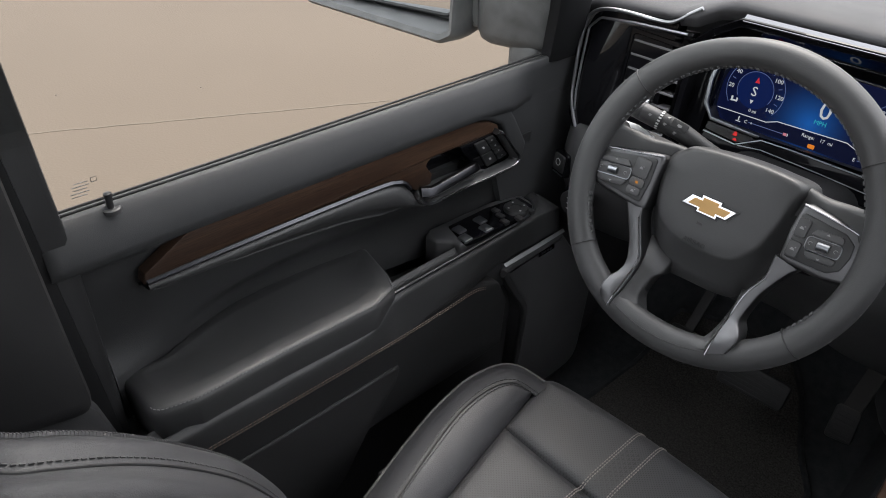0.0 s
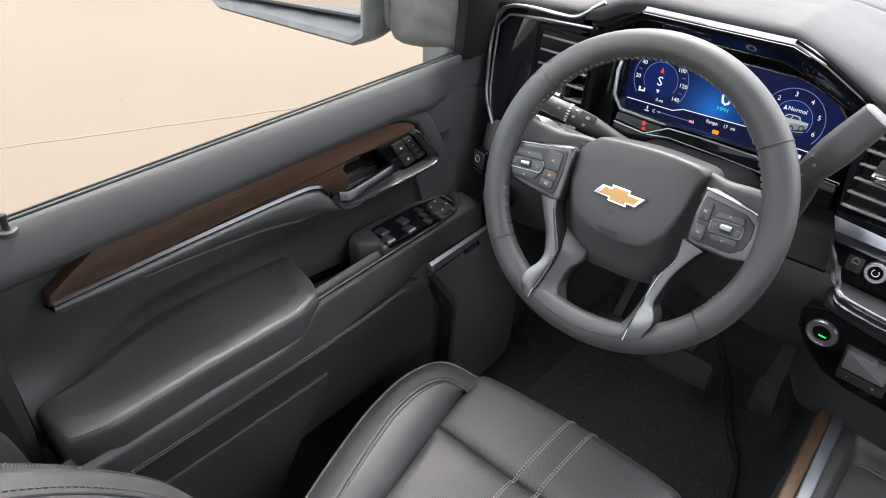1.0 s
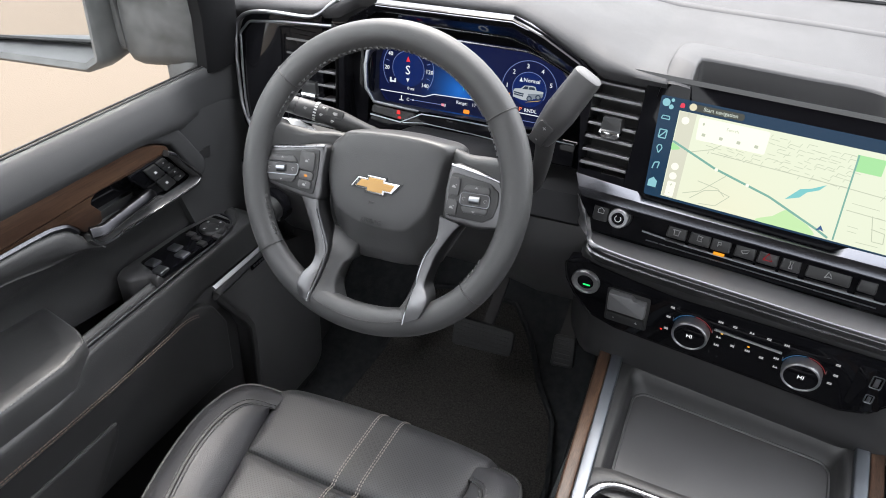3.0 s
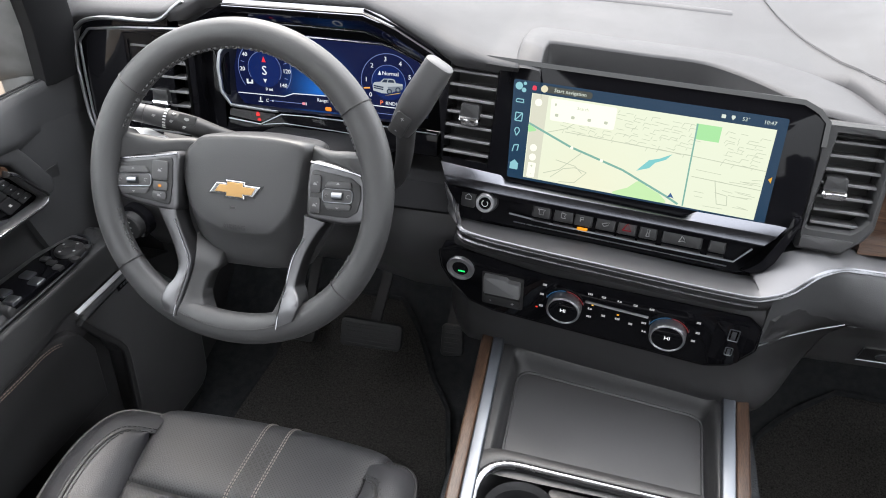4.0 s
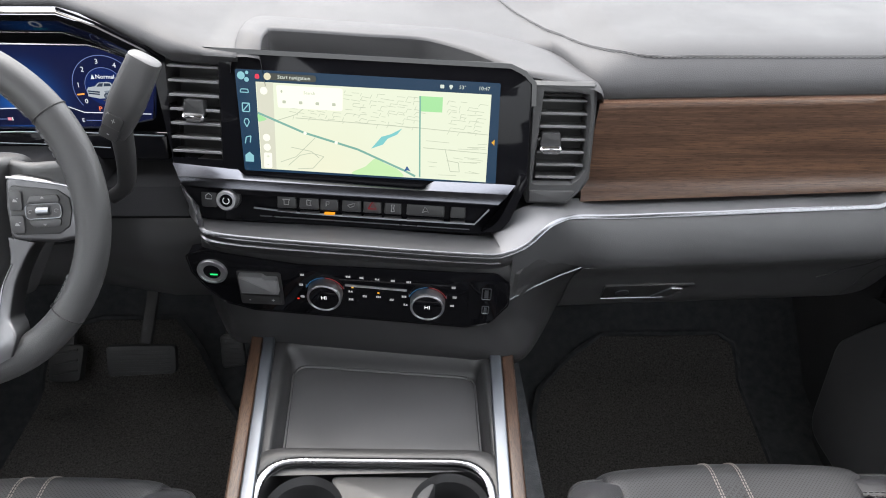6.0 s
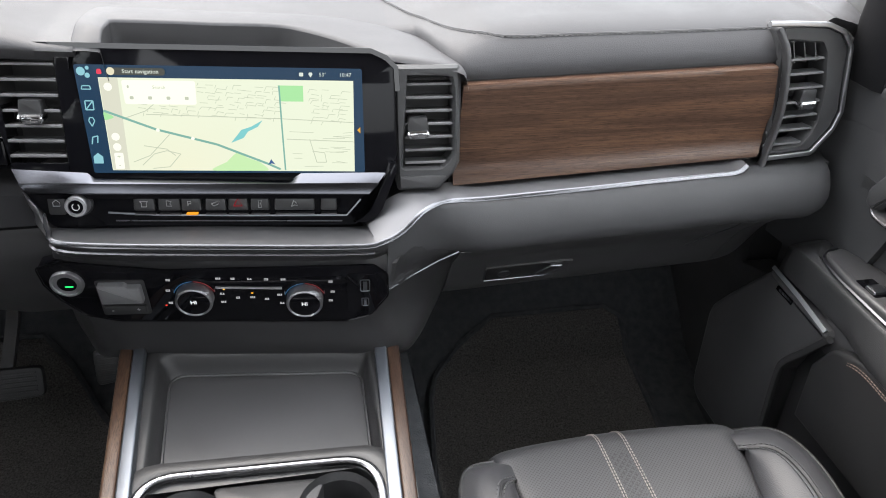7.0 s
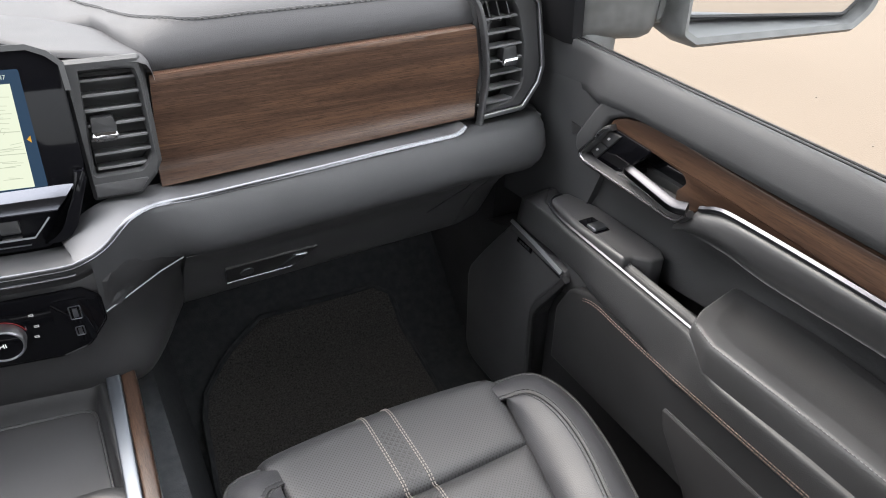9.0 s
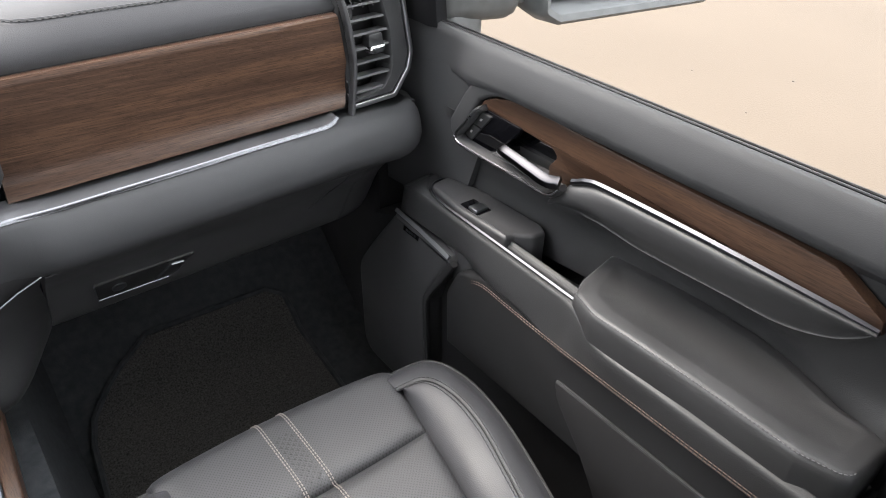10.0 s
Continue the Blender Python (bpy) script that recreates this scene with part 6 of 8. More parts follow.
    webs = ([(-0.070, -0.068, -0.030, -0.085, -0.034, -0.034), (-0.0575, -0.0945, -0.031, -0.1033, -0.010, -0.022), (-0.0575, -0.1130, -0.0374, -0.1128, -0.004, -0.012), (-0.0590, -0.1335, -0.0401, -0.1350, 0.005, -0.004), (-0.0605, -0.1480, -0.034, -0.1475, 0.0125, 0.002), (-0.061, -0.160, -0.020, -0.160, 0.0146, 0.0130)],
            [(0.060, -0.080, 0.074, -0.080, -0.034, -0.034), (0.0644, -0.0945, 0.0700, -0.095, -0.018, -0.008), (0.0630, -0.112, 0.0695, -0.112, -0.010, -0.003), (0.0605, -0.128, 0.0685, -0.127, -0.003, 0.005), (0.0550, -0.1428, 0.0680, -0.141, 0.003, 0.012), (0.0450, -0.157, 0.0680, -0.153, 0.0135, 0.0150)])

    def strap(rows, depth, bev):
        """A bar between two edges, each row an across pair and its heights."""
        L, Rr = curve([at(WHL, r[0], r[1], r[4]) for r in rows], 5), curve([at(WHL, r[2], r[3], r[5]) for r in rows], 5)
        out = []
        for a, b in zip(L, Rr):
            u = (b - a).normalized() * bev
            out.append([a - WHL[3] * depth, a - WHL[3] * bev, a + u * 0.35 - WHL[3] * bev * 0.3, a + u, b - u, b - u * 0.35 - WHL[3] * bev * 0.3, b - WHL[3] * bev, b - WHL[3] * depth])
        bm = bmesh.new()
        skin(bm, out)
        return bm
    for k in (0, 1):
        sp = part("spoke", plate(WHL, fillet(pads[k], 0.010), -0.030, -0.004, 0.005, steps=3), SMOKE, w, "smoked satin metal spoke")
        part("spoke_edge", sweep(curve([at(WHL, a, b, -0.0040) for a, b in edge[k]], 5), ngon(0.0013, 6), up=WHL[3]), STRIP, sp, "polished upper edge")
        leg = part("spoke_leg", strap(legs[k], 0.030, 0.0026), SMOKE, w, "smoked satin metal spoke leg", sharp=0.9)
        ridge = [(r[2] if k == 0 else r[0], r[3] if k == 0 else r[1], r[5] if k == 0 else r[4]) for r in legs[k]]
        part("leg_edge", sweep(curve([at(WHL, a + (-0.0028 if k == 0 else 0.0028), b, c + 0.0002) for a, b, c in ridge[1:]], 5), ngon(0.0009, 5), up=WHL[3]), STRIP, leg)
        part("leg_infill", strap(webs[k], 0.025, 0.003), LEATHER, w, "leather fill beside the lower opening", sharp=2)
        part("keypad", plate(WHL, fillet(inner[k], 0.005), -0.010, -0.0022, 0.001), BUTTON, sp, "black key surround")
        cx, cy = (-0.1365, -0.0070) if k == 0 else (0.1262, 0.0062)
        tilt = 0.11 if k == 0 else 0.06
        Q = (at(WHL, cx, cy, -0.0022), (WHL[1] + WHL[2] * tilt).normalized(), (WHL[2] - WHL[1] * tilt * 0.5).normalized(), WHL[3])
        wide = 0.0265 if k == 0 else 0.0200
        for sg in (1, -1):
            cap = [(-wide * 0.86, sg * 0.0085), (-wide * 0.62, sg * 0.0165), (wide * (0.62 if k == 0 else 0.75), sg * 0.0165), (wide * 0.88, sg * 0.0085)]
            part("arrow_key", plate(Q, fillet(cap if sg < 0 else cap[::-1], 0.003), 0, 0.0022, 0.0009), PLASTIC, sp)
            part("key_mark", plate(shift(Q, 0, sg * 0.0140, 0.0022), [(-0.0020, -0.0009 * sg), (0.0020, -0.0009 * sg), (0, 0.0013 * sg)][::sg], 0, 0.0003), LEGEND, sp)
        ring = [at(Q, a, b, 0.0026) for a, b in fillet(rect(2 * wide - 0.004, 0.0150), 0.0050)]
        part("key_plate", plate(Q, fillet(rect(2 * wide - 0.004, 0.0150), 0.0050), 0, 0.0028, 0.0008), PLASTIC, sp)
        part("key_outline", sweep(ring, ngon(0.0006, 5), up=WHL[3], closed=True), SATIN, sp, "thin bright outline")
        part("roller_well", plate(Q, fillet(rect(0.0160, 0.0112), 0.002), 0.0020, 0.0032), BUTTON, sp)
        part("roller", sweep([at(Q, -0.0062, 0, 0.0022), at(Q, 0.0062, 0, 0.0022)], ngon(0.0046, 14), up=WHL[3]), SATIN, sp, "ribbed chrome roller")
        for sg in (-1, 1):
            part("key_mark", tube([at(Q, sg * wide * 0.66 + 0.0022 * math.cos(g), 0.0018 * math.sin(g), 0.0029) for g in [math.pi * (0.15 + j * 0.17) for j in range(9)]], 0.00035, 4), LEGEND, sp)
        for j, (xx, yy, ww, hh) in enumerate(((-0.1010, 0.0085, 0.0215, 0.0235), (-0.1000, -0.0100, 0.0200, 0.0110), (-0.1010, -0.0215, 0.0190, 0.0100)) if k == 0 else ((0.0985, 0.0170, 0.0130, 0.0210), (0.0990, -0.0075, 0.0135, 0.0180))):
            key = part("side_key", plate(shift(WHL, xx, yy, -0.0022), fillet(rect(ww, hh), 0.0035), 0, 0.0024, 0.001), PLASTIC, sp)
            lit = k == 0 and j == 1
            M = shift(WHL, xx, yy, 0.0003)
            if lit:
                part("key_mark", plate(M, fillet(rect(0.0040, 0.0030), 0.001), 0, 0.0003), glow("amber_key", (0.95, 0.35, 0.04), 1.0), key, "lit amber lamp")
            else:
                part("key_mark", plate(M, [(-0.0026, -0.0014), (0.0026, -0.0014), (0.0010, 0.0010), (-0.0014, 0.0016)], 0, 0.0003), LEGEND, key)
                part("key_mark", plate(shift(M, 0.0026, 0.0022), rect(0.0016, 0.0008), 0, 0.0003), LEGEND, key)


def column():
    c = thing("steering_column", "black plastic steering column shroud", "steering column")
    G = shift(WHL, 0.0, -0.005, 0)
    rings = []
    for wd, h, d in [(0.060, 0.040, -0.070), (0.080, 0.048, -0.085), (0.086, 0.052, -0.13), (0.092, 0.060, -0.20), (0.10, 0.075, -0.30)]:
        rings.append([at(G, a, b + 0.004, d) for a, b in fillet(rect(2 * wd, 2 * h), 0.04, 5)])
    bm = bmesh.new()
    skin(bm, rings)
    part("shroud", bm, SHADEDPLASTIC, c, sharp=1.0)
    # multifunction stalk
    p = [V(-0.500, -0.095, 0.758), V(-0.535, -0.112, 0.773), V(-0.570, -0.124, 0.7885), V(-0.600, -0.132, 0.7975), V(-0.645, -0.142, 0.8080)]
    st = part("stalk", sweep(curve(p[:4], 6), ngon(0.0122, 18), taper=lambda t: 0.55 + 0.45 * min(1, t / 0.62) ** 0.8), DARK, c, "black wiper and indicator stalk", sharp=2)
    d = (p[4] - p[3]).normalized()
    nw = V(0.25, -0.75, 0.62)
    nw = (nw - d * d.dot(nw)).normalized()
    tw = (p[3], d, nw.cross(d), nw)
    part("stalk_barrel", sweep([p[3] + d * q for q in (-0.001, 0.0, 0.0225, 0.0235)], ngon(0.0122, 20), taper=lambda t: 0.97 if t in (0, 1) else 1.0), PLASTIC, st, "turning wiper barrel", sharp=0.6)
    part("stalk_tip", sweep([p[3] + d * q for q in (0.0240, 0.0250, 0.0400, 0.0440, 0.0460)], ngon(0.0119, 20), taper=lambda t: 1.0 if t < 0.6 else 0.93 if t < 0.9 else 0.75), PLASTIC, st, "rounded stalk end", sharp=0.6)
    part("tick_ring", sweep([p[3] + d * q for q in (-0.0050, -0.0005)], ngon(0.0127, 20)), BUTTON, st)
    for g in range(9):
        a = math.radians(-72 + 18 * g)
        r0 = p[3] - d * 0.0028 + (tw[2] * math.sin(a) + nw * math.cos(a)) * 0.0128
        o = tw[2] * math.sin(a) + nw * math.cos(a)
        part("stalk_mark", plate((r0, d, o.cross(d), o), rect(0.0038, 0.0021), -0.002, 0.0003), WHITEMARK, st)
    for q, a in ((0.010, 0.15), (0.034, 0.05), (-0.012, 0.35), (-0.013, -0.5), (-0.028, 0.75)):
        o = tw[2] * math.sin(a) + nw * math.cos(a)
        M = (p[3] + d * q + o * 0.0121, d, o.cross(d), o)
        part("stalk_mark", plate(M, [(-0.0022, -0.0012), (0.0018, -0.0016), (0.0026, 0.0008), (0.0, 0.0020)], -0.002, 0.0004), LEGEND, st)
    e2 = (p[3] - p[2]).normalized()
    n2 = (nw - e2 * e2.dot(nw)).normalized()
    K = (p[2] + e2 * 0.004 + n2 * 0.0106 - n2.cross(e2) * 0.003, e2, n2.cross(e2), n2)
    part("washer_button", plate(K, fillet(rect(0.0220, 0.0120), 0.002), -0.002, 0.0022, 0.001), BUTTON, st, "washer button")
    part("stalk_mark", plate(shift(K, 0, 0, 0.0022), [(-0.0026, -0.0016), (0.0026, -0.0016), (0.0032, 0.0010), (0, 0.0024), (-0.0032, 0.0010)], 0, 0.0003), LEGEND, st)
    T = basis((-0.626, -0.150, 0.774), (1, -0.15, 0), (0, 0.80, 0.60))
    part("paddle_arm", sweep([V(-0.53, -0.085, 0.742), V(-0.58, -0.110, 0.755), V(-0.61, -0.130, 0.768)], rect(0.018, 0.010), up=(0, 0, 1)), DARK, c)
    part("paddle", plate(T, fillet([(-0.036, 0.013), (-0.034, -0.0135), (0.020, -0.0135), (0.044, 0.002), (0.030, 0.012), (0.000, 0.017)], 0.004), -0.008, 0.0, 0.003), PALESILVER, c, "bright silver paddle behind the rim")
    # column shift lever
    q = curve([V(-0.345, -0.040, 0.688), V(-0.322, -0.046, 0.708), V(-0.311, -0.055, 0.742), V(-0.306, -0.061, 0.775), V(-0.304, -0.066, 0.798)], 6)
    lv = part("shift_lever", sweep(q, fillet(rect(0.031, 0.026), 0.010, 3), up=(0, -1, 0.2), taper=lambda t: 0.55 + 0.27 * t), DARK, c, "black column shift lever")
    g = curve([V(-0.310, -0.066, 0.788), V(-0.302, -0.067, 0.803), V(-0.287, -0.064, 0.830), V(-0.272, -0.060, 0.856), V(-0.2635, -0.058, 0.871)], 6)
    part("lever_grip", sweep(g, fillet(rect(0.036, 0.029), 0.012, 4), up=(0, -1, 0.2), taper=lambda t: 0.80 + 0.42 * min(1, t * 2.2) - 0.22 * t), PLASTIC, lv, "thick rounded lever grip")
    e = (g[-1] - g[-4]).normalized()
    part("lever_cap", sweep([g[-1] - e * 0.002, g[-1] + e * 0.003, g[-1] + e * 0.0045], fillet(rect(0.036, 0.029), 0.012, 4), up=(0, -1, 0.2), taper=lambda t: 1.03 - 0.16 * t * t), PLASTIC, lv, "smooth grey end cap")
    gu, gv = V(0.86, -0.10, -0.50).normalized(), V(0.50, 0.09, 0.86).normalized()
    gw = gu.cross(gv) if gu.cross(gv).y < 0 else gv.cross(gu)
    gk = (V(-0.3065, -0.0835, 0.802), gu, gv, gw)
    key = part("gear_key", plate(gk, fillet(rect(0.021, 0.030), 0.004), -0.010, 0.0015, 0.001), DARK, lv)
    for b, t in ((0.008, "+"), (-0.008, "-")):
        words(t, shift(gk, 0, b, 0.0018), 0.010, LEGEND, key, "shift_sign")
    part("key_split", plate(shift(gk, 0, 0, 0.0014), rect(0.019, 0.0008), 0, 0.0005), BUTTON, key)


def left_switches():
    """Parking brake switch and the lamp dial on the driver's lower dash."""
    F = basis((-0.826, -0.014, 0.603), (0.95, -0.30, 0), (0, 0.1, 1))
    b = thing("parking_brake_switch", "black electric parking brake switch", "switch")
    part("bezel", plate(F, fillet(rect(0.036, 0.042), 0.004), -0.01, 0.002, 0.0015), GLOSS, b)
    part("rocker", plate(shift(F, 0, 0.002), fillet(rect(0.028, 0.030), 0.003), 0, 0.006, 0.002), BUTTON, b)
    part("mark", tube([at(F, 0.006 * math.cos(t), 0.004 + 0.006 * math.sin(t), 0.0065) for t in [k * 0.5236 for k in range(13)]], 0.0006, 5), WHITEMARK, b)
    part("chrome_edge", plate(shift(F, 0, -0.018), rect(0.028, 0.002), 0, 0.0035), SATIN, b)
    D = basis((-0.775, -0.026, 0.557), (1, -0.08, 0), (0, -0.05, 1))
    k = thing("lamp_dial", "round black exterior lamp switch", "switch")
    part("base", revolve(D, [(0.029, -0.012), (0.029, 0.002), (0.026, 0.004)], 28), GLOSS, k)
    part("dial", revolve(D, [(0.0225, 0.002), (0.0220, 0.016), (0.020, 0.018), (0.002, 0.018)], 28), BUTTON, k)
    for i in range(3):
        part("mark", plate(shift(D, 0, 0.010 - 0.010 * i, 0.018), rect(0.012, 0.002), 0, 0.0004), WHITEMARK, k)


def pedals():
    b = thing("brake_pedal", "wide black rubber brake pedal", "pedal")
    F = basis((-0.455, 0.150, 0.245), (1, 0.02, 0), (0, 0.42, 0.90))
    F = (F[0], F[1], F[2], F[3])
    part("pad", plate(F, fillet([(-0.062, -0.028), (0.062, -0.024), (0.062, 0.028), (-0.062, 0.030)], 0.010), -0.014, 0.0, 0.004), RUBBER, b)
    for i in range(6):
        part("rib", plate(shift(F, 0, -0.020 + i * 0.008), rect(0.104, 0.0030), 0, 0.0012, 0.0005), RUBBER, b)
    part("arm", sweep([at(F, 0, 0, -0.012), V(-0.455, 0.26, 0.30), V(-0.455, 0.42, 0.46)], rect(0.012, 0.02), up=(1, 0, 0)), DARK, b)
    a = thing("accelerator_pedal", "narrow black rubber accelerator pedal", "pedal")
    G = basis((-0.303, 0.195, 0.225), (1, 0.0, 0.06), (0.06, 0.45, 0.88))
    part("pad", plate(G, fillet([(-0.022, -0.030), (0.024, -0.026), (0.020, 0.034), (-0.022, 0.034)], 0.008), -0.012, 0.0, 0.004), RUBBER, a)
    for i in range(6):
        part("rib", plate(shift(G, 0.0, -0.022 + i * 0.0095), rect(0.030, 0.0034), 0, 0.0012, 0.0005), RUBBER, a)
    part("arm", sweep([at(G, 0, 0.02, -0.01), V(-0.30, 0.40, 0.36)], rect(0.010, 0.03), up=(1, 0, 0)), DARK, a)
    f = thing("parking_foot_plate", "black ribbed foot rest plate", "foot rest")
    H = basis((-0.640, 0.235, 0.168), (1, 0, 0), (0, 0.55, 0.75))
    part("plate", plate(H, fillet([(-0.034, -0.036), (0.026, -0.036), (0.034, 0.036), (-0.034, 0.036)], 0.010), -0.02, 0.0, 0.004), RUBBER, f)
    for k in range(3):
        part("rib", tube([at(H, -0.024, -0.022 + 0.020 * k, 0.001), at(H, 0.022, -0.014 + 0.020 * k, 0.001)], 0.0022, 6), RUBBER, f)
    part("arm", sweep([at(H, 0, 0.02, -0.014), V(-0.640, 0.42, 0.36)], rect(0.014, 0.02), up=(1, 0, 0)), DARK, f)


def mats():
    for s in (-1, 1):
        m = thing("floor_mat", "dark brown-black pile floor mat with a bound edge", "floor mat", group="front floor mats")
        out = fillet([(s * 0.262, -0.30), (s * 0.70, -0.30), (s * 0.735, 0.06), (s * 0.70, 0.33), (s * 0.47, 0.36), (s * 0.40, 0.30), (s * 0.300, 0.165), (s * 0.266, 0.03)], 0.03)
        if s > 0:
            out = fillet([(0.262, -0.30), (0.722, -0.30), (0.727, 0.20), (0.718, 0.305), (0.60, 0.325), (0.451, 0.318), (0.365, 0.277), (0.300, 0.236), (0.281, 0.181), (0.262, 0.03)], 0.03)
        # drape: subdivide as strips in y
        bm = bmesh.new()
        ny = 40
        ys = [-0.30 + 0.66 * i / ny for i in range(ny + 1)]

        def span(y):
            hit = []
            for (x0, y0), (x1, y1) in zip(out, out[1:] + out[:1]):
                if (y0 - y) * (y1 - y) <= 0 and abs(y1 - y0) > 1e-9:
                    hit.append(x0 + (x1 - x0) * (y - y0) / (y1 - y0))
            return (min(hit), max(hit)) if hit else None
        rows = [(y, span(y)) for y in ys]
        rows = [(y, sp) for y, sp in rows if sp and sp[1] - sp[0] > 0.01]
        n = 16
        top = [[bm.verts.new((a + (b - a) * i / n, y, floor_z(y) + 0.014)) for i in range(n + 1)] for y, (a, b) in rows]
        low = [[bm.verts.new((a + (b - a) * i / n, y, floor_z(y) + 0.002)) for i in range(n + 1)] for y, (a, b) in rows]
        for j in range(len(rows) - 1):
            for i in range(n):
                bm.faces.new((top[j][i], top[j][i + 1], top[j + 1][i + 1], top[j + 1][i]))
                bm.faces.new((low[j][i], low[j + 1][i], low[j + 1][i + 1], low[j][i + 1]))
            for i in (0, n):
                bm.faces.new((top[j][i], top[j + 1][i], low[j + 1][i], low[j][i]))
        for j in (0, len(rows) - 1):
            for i in range(n):
                bm.faces.new((top[j][i], top[j][i + 1], low[j][i + 1], low[j][i]))
        edge = [V(sp[0], y, floor_z(y) + 0.014) for y, sp in rows] + [V(sp[1], y, floor_z(y) + 0.014) for y, sp in rows[::-1]]
        part("mat_body", bm, MATM, m)
        part("binding", tube(edge + edge[:1], 0.006, 6), CARPET, m, "black bound edge")


# ---- centre console ----
def console():
    c = thing("center_console", "black centre console with walnut side rails and a rubber tray", "centre console")
    # rails: z falls a little to the rear
    def rz(y):
        return 0.447 + (y + 0.03) * 0.10
    ys = [0.02, -0.05, -0.15, -0.25, -0.35, -0.55, -0.80]
    for s in (-1, 1):
        path = [V(-0.0095 + s * (0.1850 + 0.045 * max(-0.35, y)), y, rz(y)) for y in ys]
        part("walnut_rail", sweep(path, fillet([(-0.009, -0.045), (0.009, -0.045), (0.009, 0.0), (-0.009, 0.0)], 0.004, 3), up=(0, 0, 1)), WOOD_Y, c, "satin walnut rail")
        path2 = [p + V(-s * 0.0175, 0, 0.001) for p in path]
        part("silver_rail", sweep(path2, fillet([(-0.0085, -0.02), (0.0085, -0.02), (0.0085, 0.0), (-0.0085, 0.002)], 0.003, 3), up=(0, 0, 1)), RAIL, c, "satin silver inner rail")
        # flank down to the tunnel
        F = basis((s * 0.188 - 0.0095, 0, 0), (0, 1, 0), (0, 0, 1))
        part("side_panel", plate((F[0], F[1], F[2], V(s, 0, 0)), [(-0.80, 0.30), (0.05, 0.34), (0.05, 0.425), (-0.30, 0.395), (-0.80, 0.345)], -0.02, -0.004), PLASTIC, c)
    # tray: inner sloped walls and a flat rubber floor, its far edge square to the angled stack
    def ring(o, z, r):
        return [V(x, y, z + (y + 0.05) * 0.13) for x, y in fillet([(-0.149 + o, -0.238 + o), (0.138 - o, -0.238 + o), (0.138 - o, -0.062 - o), (-0.152 + o, -0.033 - o)], r, 5)]
    rings = [ring(-0.015, 0.4365, 0.002), ring(-0.002, 0.4375, 0.012), ring(0.0, 0.4368, 0.014), ring(0.003, 0.432, 0.016), ring(0.0075, 0.418, 0.018), ring(0.0100, 0.408, 0.020), ring(0.012, 0.4045, 0.022)]
    bm = bmesh.new()
    skin(bm, rings, caps=(False, False))
    # the dark wall colour also carries the stack overhang's shadow
    part("tray_wall", bm, STACKM, c, "dark moulded tray wall", sharp=1.2)
    part("tray_lip", sweep(ring(0.0125, 0.4052, 0.022), ngon(0.0020, 6), closed=True), TRAYM, c)
    bm = bmesh.new()
    skin(bm, [ring(0.0125, 0.395, 0.022), ring(0.0125, 0.4042, 0.022)])
    part("tray_mat", bm, TRAYM, c, "dark rubber tray mat")
    # console top behind the tray with cup holders in a chrome frame
    deck = bmesh.new()
    def dz(y):
        return rz(y) - 0.010
    hole = fillet([(-0.153, -0.50), (0.126, -0.50), (0.126, -0.250), (-0.153, -0.240)], 0.045, 8)
    outer = fillet([(-0.174, -0.60), (0.152, -0.60), (0.152, -0.226), (-0.174, -0.214)], 0.045, 8)
    skin(deck, [[V(x, y, dz(y) - 0.02) for x, y in outer], [V(x, y, dz(y)) for x, y in outer], [V(x, y, dz(y) + 0.004) for x, y in inset(outer, 0.012)], [V(x, y, dz(y) + 0.002) for x, y in inset(hole, -0.008)], [V(x, y, dz(y) - 0.004) for x, y in hole], [V(x, y, dz(y) - 0.09) for x, y in hole]], caps=(False, False))
    part("deck", deck, STACKM, c)
    part("cup_frame", sweep([V(x, y, dz(y) + 0.003) for x, y in fillet([(-0.157, -0.504), (0.130, -0.504), (0.130, -0.246), (-0.157, -0.236)], 0.049, 8)], [(-0.0055, -0.003), (0.0055, -0.003), (0.0052, 0.001), (0.002, 0.0036), (-0.002, 0.0036), (-0.0052, 0.001)], closed=True), STRIP, c, "chrome cup holder frame")
    part("well_floor", plate(basis((0, 0, 0.30), (1, 0, 0), (0, 1, 0)), hole, -0.01, 0.0), DARK, c)
    part("bridge", plate(basis((0, 0, 0), (1, 0, 0), (0, 1, 0)), fillet([(-0.045, -0.31), (0.045, -0.31), (0.066, -0.256), (-0.072, -0.250)], 0.01), 0.33, dz(-0.28) - 0.006, 0.004), STACKM, c)
    for x in (-0.096, 0.078):
        K = basis((x, -0.305, 0.312), (1, 0, 0), (0, 1, 0))
        bm = bmesh.new()
        n = 32
        for (r0, z0), (r1, z1) in zip([(0.047, 0.102), (0.042, 0.092), (0.040, 0.0)], [(0.042, 0.092), (0.040, 0.0), (0.001, 0.0)]):
            skin(bm, [[at(K, r0 * math.cos(6.2832 * i / n), r0 * math.sin(6.2832 * i / n), z0) for i in range(n)], [at(K, r1 * math.cos(6.2832 * i / n), r1 * math.sin(6.2832 * i / n), z1) for i in range(n)]], caps=(False, False))
        part("cup_holder", bm, BUTTON, c, "deep black cup holder")
    part("armrest_lid", plate(basis((0, 0, 0.40), (1, 0, 0), (0, 1, 0)), fillet([(-0.165, -1.05), (0.165, -1.05), (0.165, -0.60), (-0.165, -0.60)], 0.03), -0.1, 0.07, 0.02), LEATHER, c, "black padded armrest lid")


